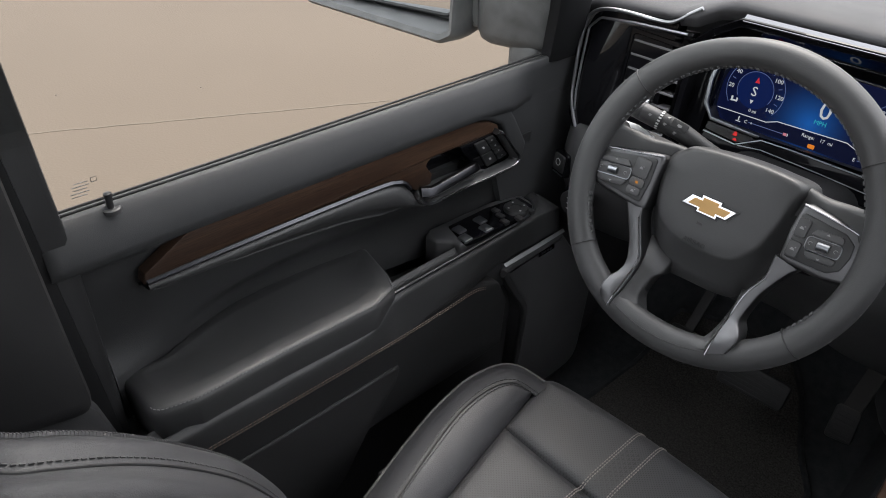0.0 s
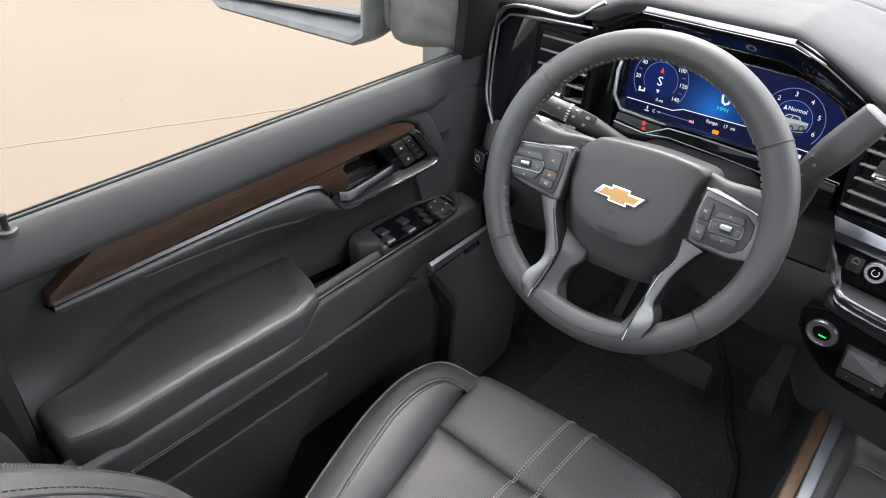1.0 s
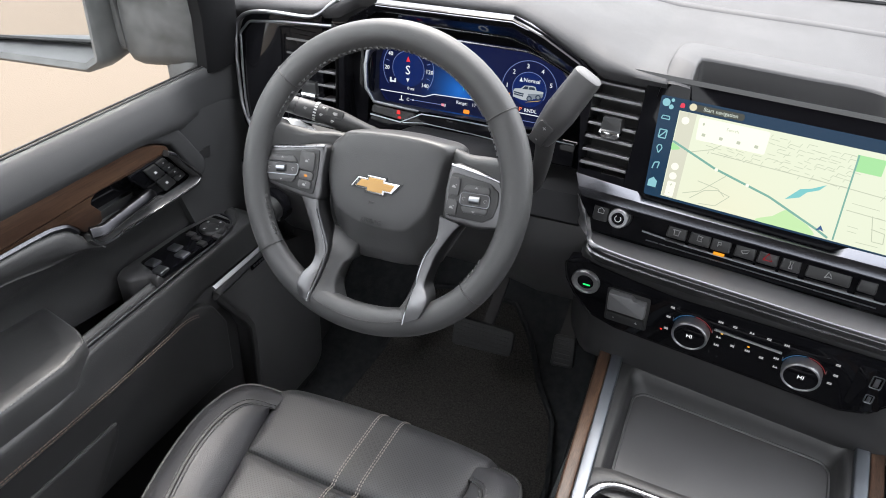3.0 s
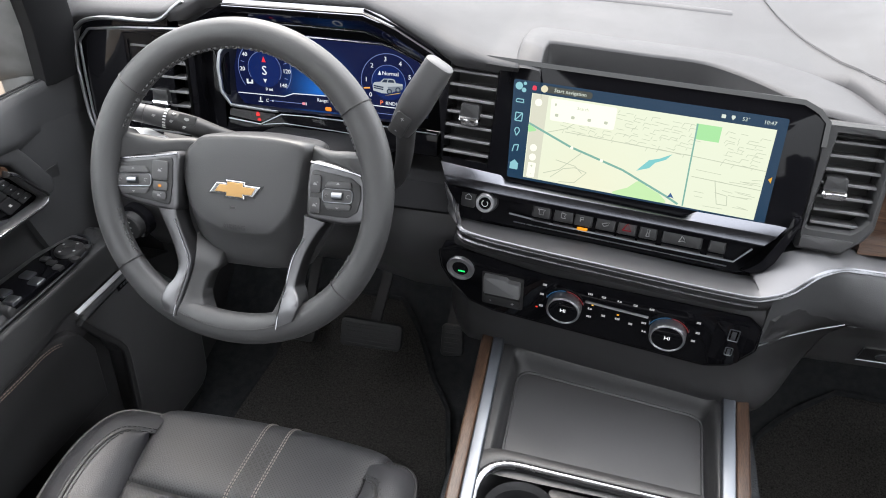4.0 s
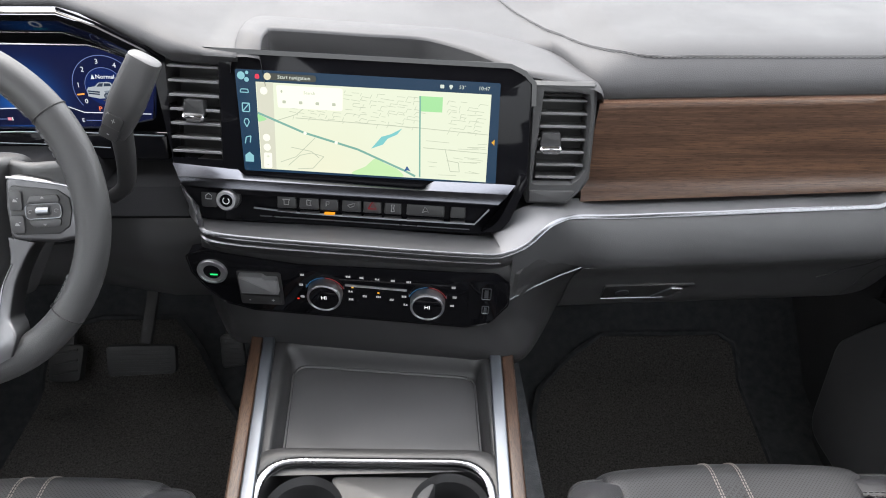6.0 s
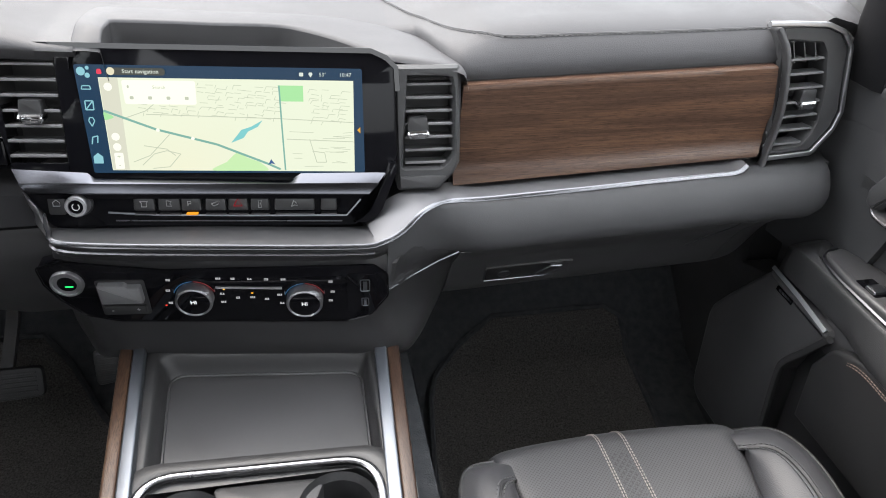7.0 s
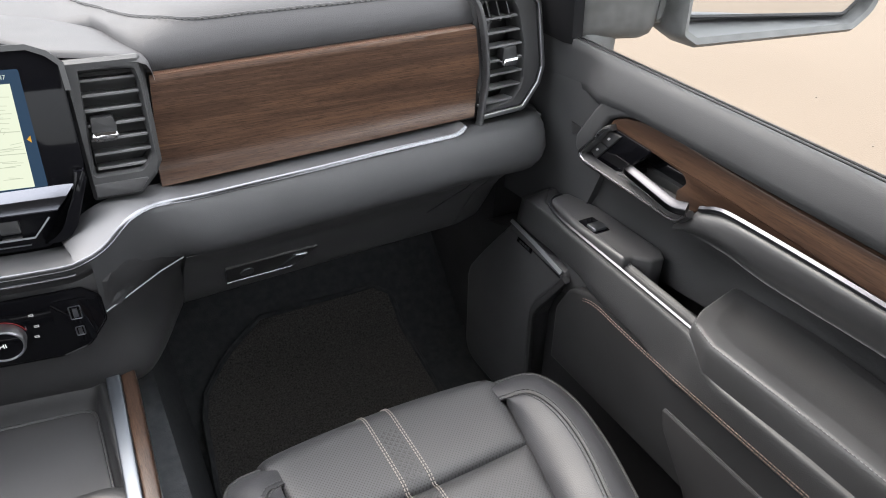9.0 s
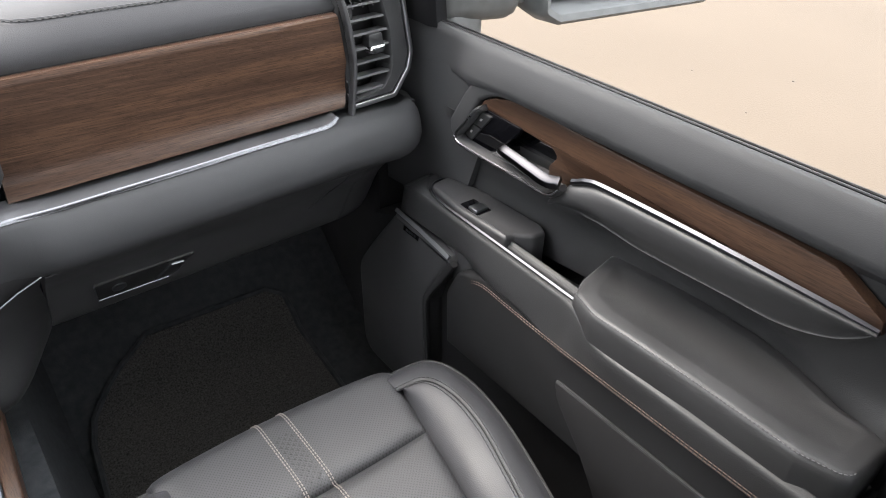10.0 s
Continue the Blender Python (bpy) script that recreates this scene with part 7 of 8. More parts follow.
# ---- front seats ----
def seat(cx, label):
    s = thing("bucket_seat", label, "car seat", group="front seats")
    out = -1 if cx < 0 else 1          # side of the door

    def base(x, y):
        """Height of the cushion over the seat's middle line."""
        z = 0.362 - 0.16 * (y + 0.30) * (y + 0.30) - 0.03 * max(0, -y - 0.45)
        return z - 0.010 * (1 - (x / 0.18) ** 2)

    def nose(x, t):
        """The rounded front of the cushion: t from 0 (top) to 1 (under)."""
        a = t * math.pi * 0.62
        yf = -0.208 + 0.020 * (1 - (x / 0.18) ** 2)
        return (yf - 0.030 + 0.052 * math.sin(a), base(x, yf - 0.03) - 0.070 * (1 - math.cos(a)))

    def half(y):
        return max(0.120, 0.178 + (y + 0.21) * 0.19)

    def panel(y0, y1, front, puff):
        def f(u, v):
            k = u * 2 - 1
            xf = k * 0.178
            soft = 1 - math.exp(-min(u, 1 - u) * 0.34 / 0.008)
            if front:
                t = v * 1.6
                yt = -0.238 + 0.020 * (1 - k * k)
                if t <= 1:
                    y = y0 + (yt - y0) * t
                    x = k * half(y)
                    z = base(x, y)
                    soft *= 1 - math.exp(-t * abs(yt - y0) / 0.008)
                else:
                    x = xf
                    y, z = nose(x, (t - 1) / 0.6)
            else:
                y = y0 + (y1 - y0) * v
                x = k * half(y)
                z = base(x, y)
                soft *= 1 - math.exp(-min(v, 1 - v) * abs(y1 - y0) / 0.008)
            return (cx + x, y, z + puff * (soft - 1))
        return sheet(f, 44, 48 if front else 32, (0, -0.01, -0.05))
    part("cushion_front", panel(-0.338, -0.2, True, 0.009), PERF, s, "perforated black leather front panel", sharp=2)
    part("cushion_insert", panel(-0.72, -0.342, False, 0.009), PERF, s, "perforated black leather insert", sharp=2)

    def on(x, y, lift=0.0008):
        return V(cx + x, y, base(x, y) + lift)

    def run(x, wobble=0.0):
        ys = [-0.70 + 0.012 * i for i in range(int((0.70 - 0.238) / 0.012) + 1)]
        P = [on(x, y) - V(0, 0, 0.008 * math.exp(-abs(y + 0.340) / 0.008)) for y in ys]
        for i in range(0, 9):
            y, z = nose(x, i / 14)
            P.append(V(cx + x, y + 0.0006, z + 0.0008))
        return P
    # perforated centre stripe with double sewn edges
    sx = -0.007 * out
    lines = [run(sx + o) for o in (-0.0205, -0.0170, 0.0170, 0.0205)]
    tagged(part("stripe_stitching", stitches(lines, 0.0036, 0.0020, 0.0006), SEATTHREAD, s, "pale double stitching"), kind="stuff")
    dots = bmesh.new()
    for i in range(5):
        for j in range(34):
            x, y = sx - 0.0104 + i * 0.0052, -0.60 + j * 0.0108 + (0.0054 if i % 2 else 0)
            if abs(y + 0.34) < 0.012:
                continue
            p = on(x, y, 0.0004)
            plate(basis(p, (1, 0, 0), (0, 1, 0)), [(0.0014 * math.cos(t * 1.047), 0.0020 * math.sin(t * 1.047)) for t in range(6)], 0, 0.0003, bm=dots)
    tagged(part("perforations", dots, DARK, s, "rows of punched holes"), kind="stuff")

    # bolsters: puffed sides that wrap round the front corners, with a sewn welt and piping
    for sd in (-1, 1):
        big = sd == out
        g = 1.0 if big else 0.80

        def row(pts, zs):
            return [V(cx + sd * (half(y) + 0.001 if w is None else 0.178 + (x - 0.178) * (g if x > 0.178 else 1)), y, z) for (x, y, w), z in zip(pts, zs)]
        seam_p = [(0, -0.70, None), (0, -0.60, None), (0, -0.48, None), (0, -0.40, None), (0, -0.340, None), (0, -0.300, None), (0, -0.268, None)]
        welt_p = [(0.128, -0.70, 1), (0.142, -0.60, 1), (0.176, -0.48, 1), (0.199, -0.395, 1), (0.203, -0.330, 1), (0.190, -0.286, 1), (0.1600, -0.262, 1)]
        pipe_p = [(0.176, -0.70, 1), (0.192, -0.60, 1), (0.225, -0.48, 1), (0.248, -0.385, 1), (0.2545, -0.300, 1), (0.2330, -0.234, 1), (0.1610, -0.213, 1)]
        zb = [base(0.17, y) for _, y, _ in seam_p]
        seam = row(seam_p, [z - 0.010 for z in zb])
        welt = row(welt_p, [z + 0.022 for z in zb[:5]] + [zb[5] + 0.018, zb[6] - 0.004])
        pipe = row(pipe_p, [z - 0.002 for z in zb[:5]] + [zb[5] - 0.008, zb[6] - 0.022])
        n = 60
        L = [resample(curve(r, 6), n) for r in (seam, welt, pipe)]
        a1 = [p.lerp(q, 0.30) + V(0, 0, 0.010) for p, q in zip(L[0], L[1])]
        a2 = [p.lerp(q, 0.75) + V(0, 0, 0.006) for p, q in zip(L[0], L[1])]
        c1 = [p.lerp(q, 0.12) + V(0, 0, 0.004) for p, q in zip(L[1], L[2])]
        c2 = [p.lerp(q, 0.55) + V(0, 0, 0.009) for p, q in zip(L[1], L[2])]
        c3 = [p.lerp(q, 0.90) + V(0, 0, 0.003) for p, q in zip(L[1], L[2])]
        mid = V(cx + sd * 0.12, -0.42, 0)
        def outw(p, r, dz):
            dv = (p - mid)
            dv.z = 0
            return p + dv.normalized() * r + V(0, 0, dz)
        sk1 = [outw(p, 0.004, -0.014) for p in L[2]]
        sk2 = [outw(p, 0.000, -0.060) for p in L[2]]
        sk3 = [outw(p, -0.014, -0.130) for p in L[2]]
        low = [p + V(0, 0, -0.03) for p in L[0]]
        part("bolster", between([low, L[0], a1, a2, L[1], c1, c2, c3, L[2], sk1, sk2, sk3], n, 3, None, 1), SEATHIDE, s, "smooth black leather bolster", sharp=2)
        part("piping", tube([p + V(0, 0, 0.0005) for p in L[2]], 0.0027, 7), DARK, s, "raised dark piping")
        tagged(part("bolster_stitching", stitches([[p.lerp(q, 0.42) + V(0, 0, 0.0016) for p, q in zip(L[1], a2)], [p.lerp(q, 0.9) + V(0, 0, 0.0012) for p, q in zip(L[1], c1)]], 0.0046, 0.0026, 0.0007), RIMTHREAD, s, "dark double stitching"), kind="stuff")
        part("bolster_welt", tube([p + V(0, 0, 0.0008) for p in L[1]], 0.0016, 6), DARK, s)
    part("base", plate(basis((cx, 0, 0), (1, 0, 0), (0, 1, 0)), fillet([(-0.18, -0.80), (0.18, -0.80), (0.225, -0.40), (0.19, -0.245), (-0.19, -0.245), (-0.225, -0.40)], 0.03), 0.09, 0.29, 0.02), DARK, s, "black plastic seat base")
    part("seat_rail", box((cx - 0.20, -0.85, 0.0), (cx - 0.15, -0.25, 0.10)), DARK, s)
    part("seat_rail", box((cx + 0.15, -0.85, 0.0), (cx + 0.20, -0.25, 0.10)), DARK, s)
    part("adjuster_switch", plate(basis((cx + out * 0.262, -0.44, 0.215), (0, 1, 0), (0, 0, 1)), fillet(rect(0.07, 0.03), 0.006), -0.03, 0.012, 0.004), PLASTIC, s)

    # backrest: reclined, with full side bolsters
    dirn = V(0, -0.60, 0.80).normalized()
    nrm = V(0, 0.80, 0.60).normalized()
    root = V(cx, -0.735, 0.355)

    def back(u, v):
        h = v * 0.62
        wd = 0.255 * (1 - 0.16 * max(0, (v - 0.55) / 0.45) ** 2 - 0.10 * (1 - v) ** 2)
        x = (u * 2 - 1)
        bulge = 0.055 * math.exp(-((abs(x) - 0.80) / 0.16) ** 2) - 0.015 * (1 - abs(x)) - 0.10 * max(0, abs(x) - 0.86) ** 0.8
        top = max(0, (v - 0.90) / 0.10)
        seam = -0.006 * math.exp(-((abs(x) - 0.62) / 0.02) ** 2)
        return root + V(x * wd, 0, 0) + dirn * (h - 0.02 * top * top * abs(x) ** 3) + nrm * (bulge + seam - 0.06 * top * top)
    part("backrest", sheet(back, 60, 40, nrm * -0.12), SEATHIDE, s, "black leather backrest with side bolsters", sharp=2)
    for sd in (0.0, 1.0):
        uu = 0.035 if sd == 0 else 0.965
        part("piping", tube([back(uu, i / 40) + nrm * 0.001 for i in range(41)], 0.0034, 7), SEATHIDE, s)
        tagged(part("back_stitching", stitches([[back(abs(sd - o), i / 60) + nrm * 0.0006 for i in range(61)] for o in (0.105, 0.118)], 0.0044, 0.0026, 0.0007, up=nrm), THREAD, s, "grey double stitching"), kind="stuff")
    def ln(x, pts):
        return resample(curve([V(cx + out * x, y, z) for y, z in pts], 6), 70)
    pp = ln(0.238, [(-0.660, 0.330), (-0.680, 0.410), (-0.704, 0.468), (-0.733, 0.518), (-0.788, 0.585), (-0.835, 0.633), (-0.878, 0.668), (-0.922, 0.700), (-0.98, 0.78), (-1.04, 0.93)])
    ww = ln(0.186, [(-0.668, 0.350), (-0.692, 0.440), (-0.722, 0.506), (-0.755, 0.558), (-0.805, 0.615), (-0.851, 0.655), (-0.892, 0.683), (-0.932, 0.712), (-0.99, 0.79), (-1.05, 0.94)])
    vv = ln(0.120, [(-0.720, 0.340), (-0.745, 0.400), (-0.77, 0.45), (-0.80, 0.50), (-0.845, 0.56), (-0.89, 0.61), (-0.93, 0.65), (-0.97, 0.69), (-1.03, 0.78), (-1.08, 0.93)])
    m1 = [p.lerp(q, 0.5) + V(0, 0.006, 0.010) for p, q in zip(pp, ww)]
    m2 = [p.lerp(q, 0.5) + V(0, 0.016, 0.018) for p, q in zip(ww, vv)]
    o1 = [p + V(out * 0.006, -0.012, -0.018) for p in pp]
    o2 = [p + V(-out * 0.004, -0.075, -0.055) for p in pp]
    part("back_bolster", between([o2, o1, pp, m1, ww, m2, vv], 90, 4, None, 1), SEATHIDE, s, "puffed leather side bolster of the backrest", sharp=2)
    part("piping", tube([p + V(0, 0.001, 0.002) for p in pp], 0.0036, 7), DARK, s, "ridged piping")
    rib = bmesh.new()
    for i in range(0, 200):
        p = pp[0].lerp(pp[0], 0)
        k = i / 200 * 68
        p = pp[int(k)].lerp(pp[int(k) + 1], k - int(k)) + V(0, 0.001, 0.002)
        t = (pp[int(k) + 1] - pp[int(k)]).normalized()
        tube([p - t * 0.0008, p + t * 0.0008], 0.0042, 7, bm=rib)
    tagged(part("piping_ribs", rib, SEATHIDE, s), kind="stuff")
    part("back_welt", tube([p + V(0, 0.0004, 0.0006) for p in ww], 0.0015, 6), DARK, s)
    tagged(part("back_bolster_stitching", stitches([[p.lerp(q, 0.14) + V(0, 0.0024, 0.0034) for p, q in zip(ww, pp)], [p.lerp(q, 0.12) + V(0, 0.0034, 0.0040) for p, q in zip(ww, vv)]], 0.0046, 0.0026, 0.0007, up=(0, 0.7, 0.7)), RIMTHREAD, s, "dark double stitching"), kind="stuff")
    return s


# ---- doors ----
def car_door(sd, label):
    """One front door seen from inside; sd is +1 on the passenger's side, -1 on the driver's."""
    d = thing("door_1" if sd < 0 else "door_2", label, "car door", "structure", "front doors")

    def FX(x):
        return V(sd * x, 0, 0), V(0, 1, 0), V(0, 0, 1), V(-sd, 0, 0)

    def P(x, y, z):
        return V(sd * x, y, z)
    part("inner_panel", plate(FX(0.932), fillet([(-0.785, -0.16), (0.16, -0.16), (0.16, 0.70), (-0.785, 0.70)], 0.02), -0.03, 0.0), PADSKIN, d, "black door trim panel")
    # forward face towards the front pillar
    part("front_trim", between([[P(0.885, -0.17, 0.772), P(0.884, 0.0, 0.776), P(0.886, 0.14, 0.776)], [P(0.880, -0.17, 0.770), P(0.879, 0.0, 0.776), P(0.879, 0.14, 0.778)], [P(0.872, -0.17, 0.750), P(0.871, 0.0, 0.752), P(0.872, 0.14, 0.750)],
                                [P(0.870, -0.16, 0.70), P(0.870, 0.0, 0.69), P(0.876, 0.14, 0.68)], [P(0.870, -0.13, 0.60), P(0.872, 0.0, 0.58), P(0.88, 0.14, 0.57)], [P(0.866, -0.10, 0.50), P(0.874, 0.02, 0.47), P(0.885, 0.14, 0.45)]], 16, 4, P(0.02, 0, 0)), PADSKIN, d)
    part("mid_panel", between([[P(0.868, -0.05, 0.66), P(0.872, -0.40, 0.66), P(0.876, -0.66, 0.70), P(0.868, -0.74, 0.735), P(0.866, -0.81, 0.735)], [P(0.872, -0.05, 0.62), P(0.884, -0.40, 0.615), P(0.892, -0.78, 0.60)],
                               [P(0.876, -0.05, 0.56), P(0.908, -0.38, 0.57), P(0.922, -0.56, 0.57), P(0.908, -0.64, 0.565), P(0.870, -0.78, 0.55)], [P(0.860, -0.05, 0.49), P(0.900, -0.40, 0.50), P(0.92, -0.58, 0.50), P(0.87, -0.78, 0.49)]], 24, 3, P(0.015, 0, 0)), DOORDARK, d)
    # upper pad along the window
    prof = [(0.888, 0.764), (0.879, 0.7790), (0.870, 0.7845), (0.863, 0.7825), (0.857, 0.772), (0.852, 0.757), (0.8475, 0.740), (0.8485, 0.731), (0.858, 0.724), (0.885, 0.70)]

    def up(u, v):
        k = v * (len(prof) - 1)
        x, z = prof[round(k)]
        y = -0.815 + u * 0.935
        e = min(1.0, max(0.0, (y + 0.135) / 0.08))            # the front end tucks away
        drop = max(0.0, (y + 0.20) / 0.17)
        zz = z if v < 0.35 else z - (0.030 * min(1, drop) ** 1.5) * (v - 0.35) / 0.65
        xx = x + 0.022 * e * e * (3 - 2 * e) * min(1, max(0, (v - 0.30) / 0.35))
        return P(xx, y, zz)
    part("upper_pad", sheet(up, 64, 9, P(0.003, 0, -0.004)), PADSKIN, d, "soft black upper door pad", sharp=2)
    # pad that wraps round the front of the switch plate
    part("front_pad", plate(FX(0.872), fillet([(-0.235, 0.745), (-0.168, 0.762), (-0.146, 0.752), (-0.110, 0.704), (-0.080, 0.655), (-0.082, 0.631), (-0.104, 0.629), (-0.118, 0.634), (-0.114, 0.650), (-0.135, 0.685), (-0.146, 0.704), (-0.170, 0.7165), (-0.215, 0.728)], [0, 0.012, 0.02, 0.03, 0.014, 0.012, 0.006, 0.004, 0.004, 0.01, 0.006, 0.01, 0.0], 5), -0.01, 0.0195, 0.007, steps=4), PADSKIN, d, sharp=2)
    part("belt_seal", sweep([P(0.884, 0.10, 0.770), P(0.882, -0.03, 0.774), P(0.884, -0.40, 0.777), P(0.888, -0.84, 0.776)], rect(0.006, 0.006), up=(0, 0, 1)), RUBBER, d, "black rubber window seal")
    for dx, z, r in ((0.0, 0.7850, 0.0015), (0.0105, 0.7838, 0.0016)):
        part("seal_lip", tube([P(0.872 + dx, 0.10, z - 0.002), P(0.872 + dx, -0.06, z), P(0.873 + dx, -0.40, z), P(0.873 + dx, -0.82, z)], r, 6), RUBBER, d)
    # walnut trim with the notch for the handle
    wz = -0.005 * sd                     # the trim sits a little higher on the driver's side
    wood_o = [(-0.148, 0.6975), (-0.153, 0.706), (-0.172, 0.7155), (-0.209, 0.7245), (-0.255, 0.7285), (-0.31, 0.7275), (-0.45, 0.7245), (-0.61, 0.7235), (-0.668, 0.7195), (-0.724, 0.688), (-0.727, 0.674), (-0.60, 0.676), (-0.41, 0.6785), (-0.352, 0.674), (-0.338, 0.664), (-0.322, 0.646), (-0.292, 0.648), (-0.290, 0.664), (-0.304, 0.682), (-0.292, 0.6905), (-0.227, 0.6925), (-0.160, 0.6945)]
    wood_o = [(y, z + wz * min(1, max(0, (-0.2 - y) / 0.15))) for y, z in wood_o]
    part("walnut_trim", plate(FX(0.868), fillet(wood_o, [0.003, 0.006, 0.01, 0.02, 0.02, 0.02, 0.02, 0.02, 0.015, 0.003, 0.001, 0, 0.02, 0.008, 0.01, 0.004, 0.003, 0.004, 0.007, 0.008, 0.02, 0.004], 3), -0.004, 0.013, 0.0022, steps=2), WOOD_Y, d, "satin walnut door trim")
    # switch plate, handle recess, handle and frame
    part("handle_recess", plate(FX(0.884), [(-0.110, 0.632), (-0.150, 0.702), (-0.31, 0.695), (-0.335, 0.632)], 0.0, 0.004), GLOSS, d, "glossy black handle recess")
    part("recess_wall", plate(FX(0.872), [(-0.150, 0.697), (-0.315, 0.696), (-0.345, 0.66), (-0.310, 0.640), (-0.286, 0.655), (-0.302, 0.684), (-0.290, 0.6915), (-0.150, 0.6945)], -0.014, 0.008), PLASTIC, d)
    sp = part("switch_plate", plate(FX(0.866), fillet([(-0.156, 0.6965), (-0.238, 0.6935), (-0.192, 0.638), (-0.128, 0.637), (-0.118, 0.648)], [0.003, 0.004, 0.004, 0.004, 0.004]), 0.0, 0.015, 0.002), GLOSS, d, "glossy black switch plate")
    A, B, C, D = (V(-0.183, 0.693, 0), V(-0.156, 0.693, 0), V(-0.121, 0.648, 0), V(-0.139, 0.640, 0)) if sd > 0 else (V(-0.211, 0.6925, 0), V(-0.168, 0.695, 0), V(-0.131, 0.651, 0), V(-0.179, 0.643, 0))
    cells = [(0, 1, 0, 0.5), (0, 1, 0.5, 1)] if sd > 0 else [(0, 0.55, 0, 0.5), (0, 0.55, 0.5, 1)] + [(0.55, 1, k / 4, k / 4 + 0.25) for k in range(4)]
    for u0, u1, v0, v1 in cells:
        c4 = [A.lerp(B, u).lerp(D.lerp(C, u), v) for u, v in ((u0, v0), (u1, v0), (u1, v1), (u0, v1))]
        mid = sum(c4, V(0, 0, 0)) / 4
        key = part("memory_key", plate(FX(0.852), fillet([(p.x, p.y) for p in [mid + (q - mid) * 0.93 for q in c4]], 0.002, 2), 0, 0.005, 0.0012), BUTTON, sp)
        e = 0.16 if sd > 0 or u0 == 0 else 0.13
        part("key_mark", plate(FX(0.8468), [(p.x, p.y) for p in [mid + (q - mid) * e for q in c4]], 0, 0.0004), WHITEMARK, key)
    fr = curve([P(0.846, -0.164, 0.7005), P(0.843, -0.154, 0.693), P(0.841, -0.139, 0.672), P(0.839, -0.121, 0.649), P(0.838, -0.122, 0.6415), P(0.837, -0.132, 0.6375), P(0.836, -0.158, 0.6368), P(0.835, -0.208, 0.6370), P(0.835, -0.267, 0.6375), P(0.836, -0.308, 0.636), P(0.837, -0.322, 0.639), P(0.840, -0.331, 0.650)], 5)
    part("handle_frame", sweep(fr, [(-0.0045, -0.012), (0.0045, -0.012), (0.0045, 0.002), (0.002, 0.006), (-0.0025, 0.006), (-0.0045, 0.001)], up=(-sd, 0, 0)), PLASTIC, d, "black handle frame")
    part("frame_edge", tube([p + P(-0.0066, 0, 0.001) for p in fr], 0.0021, 8), STRIP, d, "chrome line round the handle")
    h = curve([P(0.872, -0.212, 0.654), P(0.842, -0.214, 0.660), P(0.833, -0.224, 0.6640), P(0.831, -0.25, 0.6625), P(0.830, -0.285, 0.6590), P(0.831, -0.312, 0.6560), P(0.838, -0.328, 0.6570)], 6)
    part("door_handle", sweep(h, fillet([(-0.007, -0.006), (0.007, -0.006), (0.0095, 0.0), (0.004, 0.006), (-0.008, 0.004)], 0.002, 2), up=(-sd * 0.72, 0, 0.70), taper=lambda t: 0.9 + 0.15 * t), HANDLE, d, "chrome inside door handle")
    part("handle_floor", plate(FX(0.868), fillet([(-0.200, 0.646), (-0.325, 0.647), (-0.318, 0.634), (-0.17, 0.635)], 0.003), 0.0, 0.026, 0.003), PLASTIC, d)
    # pull: chrome edge over a padded grip
    edge = curve([P(0.852, -0.308, 0.624), P(0.851, -0.318, 0.636), P(0.850, -0.332, 0.656), P(0.850, -0.346, 0.6685 + wz), P(0.850, -0.362, 0.6755 + wz), P(0.850, -0.39, 0.6795 + wz), P(0.850, -0.50, 0.6815 + wz), P(0.852, -0.62, 0.6800 + wz), P(0.855, -0.724, 0.6770 + wz)], 6)
    part("chrome_strip", sweep(edge[14:], [(-0.0034, -0.003), (0.0032, -0.003), (0.0034, 0.0), (0.0016, 0.0022), (-0.003, 0.0022)], up=(-sd * 0.6, 0, 0.8)), DIMCHROME, d, "bright chrome strip above the pull")
    zs = ((-0.308, 0.6085), (-0.330, 0.6150), (-0.383, 0.6185), (-0.449, 0.6130), (-0.560, 0.6145), (-0.630, 0.6170), (-0.678, 0.6300), (-0.709, 0.6480), (-0.726, 0.668)) if sd > 0 else ((-0.308, 0.622), (-0.330, 0.6275), (-0.383, 0.6330), (-0.449, 0.6440), (-0.560, 0.6520), (-0.630, 0.6550), (-0.678, 0.6560), (-0.709, 0.6570), (-0.726, 0.668))
    low = curve([P(x, y, z) for x, (y, z) in zip((0.858, 0.857, 0.859, 0.862, 0.866, 0.867, 0.868, 0.870, 0.872), zs)], 6)
    midl = [a.lerp(b, 0.45) + P(-0.012, 0, -0.002) for a, b in zip(edge, low)]
    part("pull_grip", between([[p + P(0.006, 0, -0.003) for p in edge], [a.lerp(b, 0.15) + P(-0.008, 0, 0) for a, b in zip(edge, low)], midl, [p + P(-0.002, 0, 0.004) for p in low], low, [p + P(0.03, 0, 0.004) for p in low]], 50, 3, None, 1), LEATHER, d, "grained padded pull grip", sharp=2)
    # armrest with a sewn edge
    top_o = fillet([(0.800, -0.408), (0.830, -0.393), (0.915, -0.374), (0.930, -0.45), (0.924, -0.60), (0.914, -0.648), (0.885, -0.718), (0.882, -0.775), (0.800, -0.770), (0.788, -0.72), (0.789, -0.60), (0.786, -0.45)], [0.012, 0.012, 0.014, 0.03, 0.03, 0.03, 0.03, 0.012, 0.022, 0.012, 0.0, 0.025], 5)

    def za(y):
        return 0.552 + 0.0 * y
    arm = bmesh.new()
    def tuck(i):
        return [(0.856 + (x - 0.856) * (1 - i / 0.070), -0.585 + (y + 0.585) * (1 - i / 0.20)) for x, y in top_o]
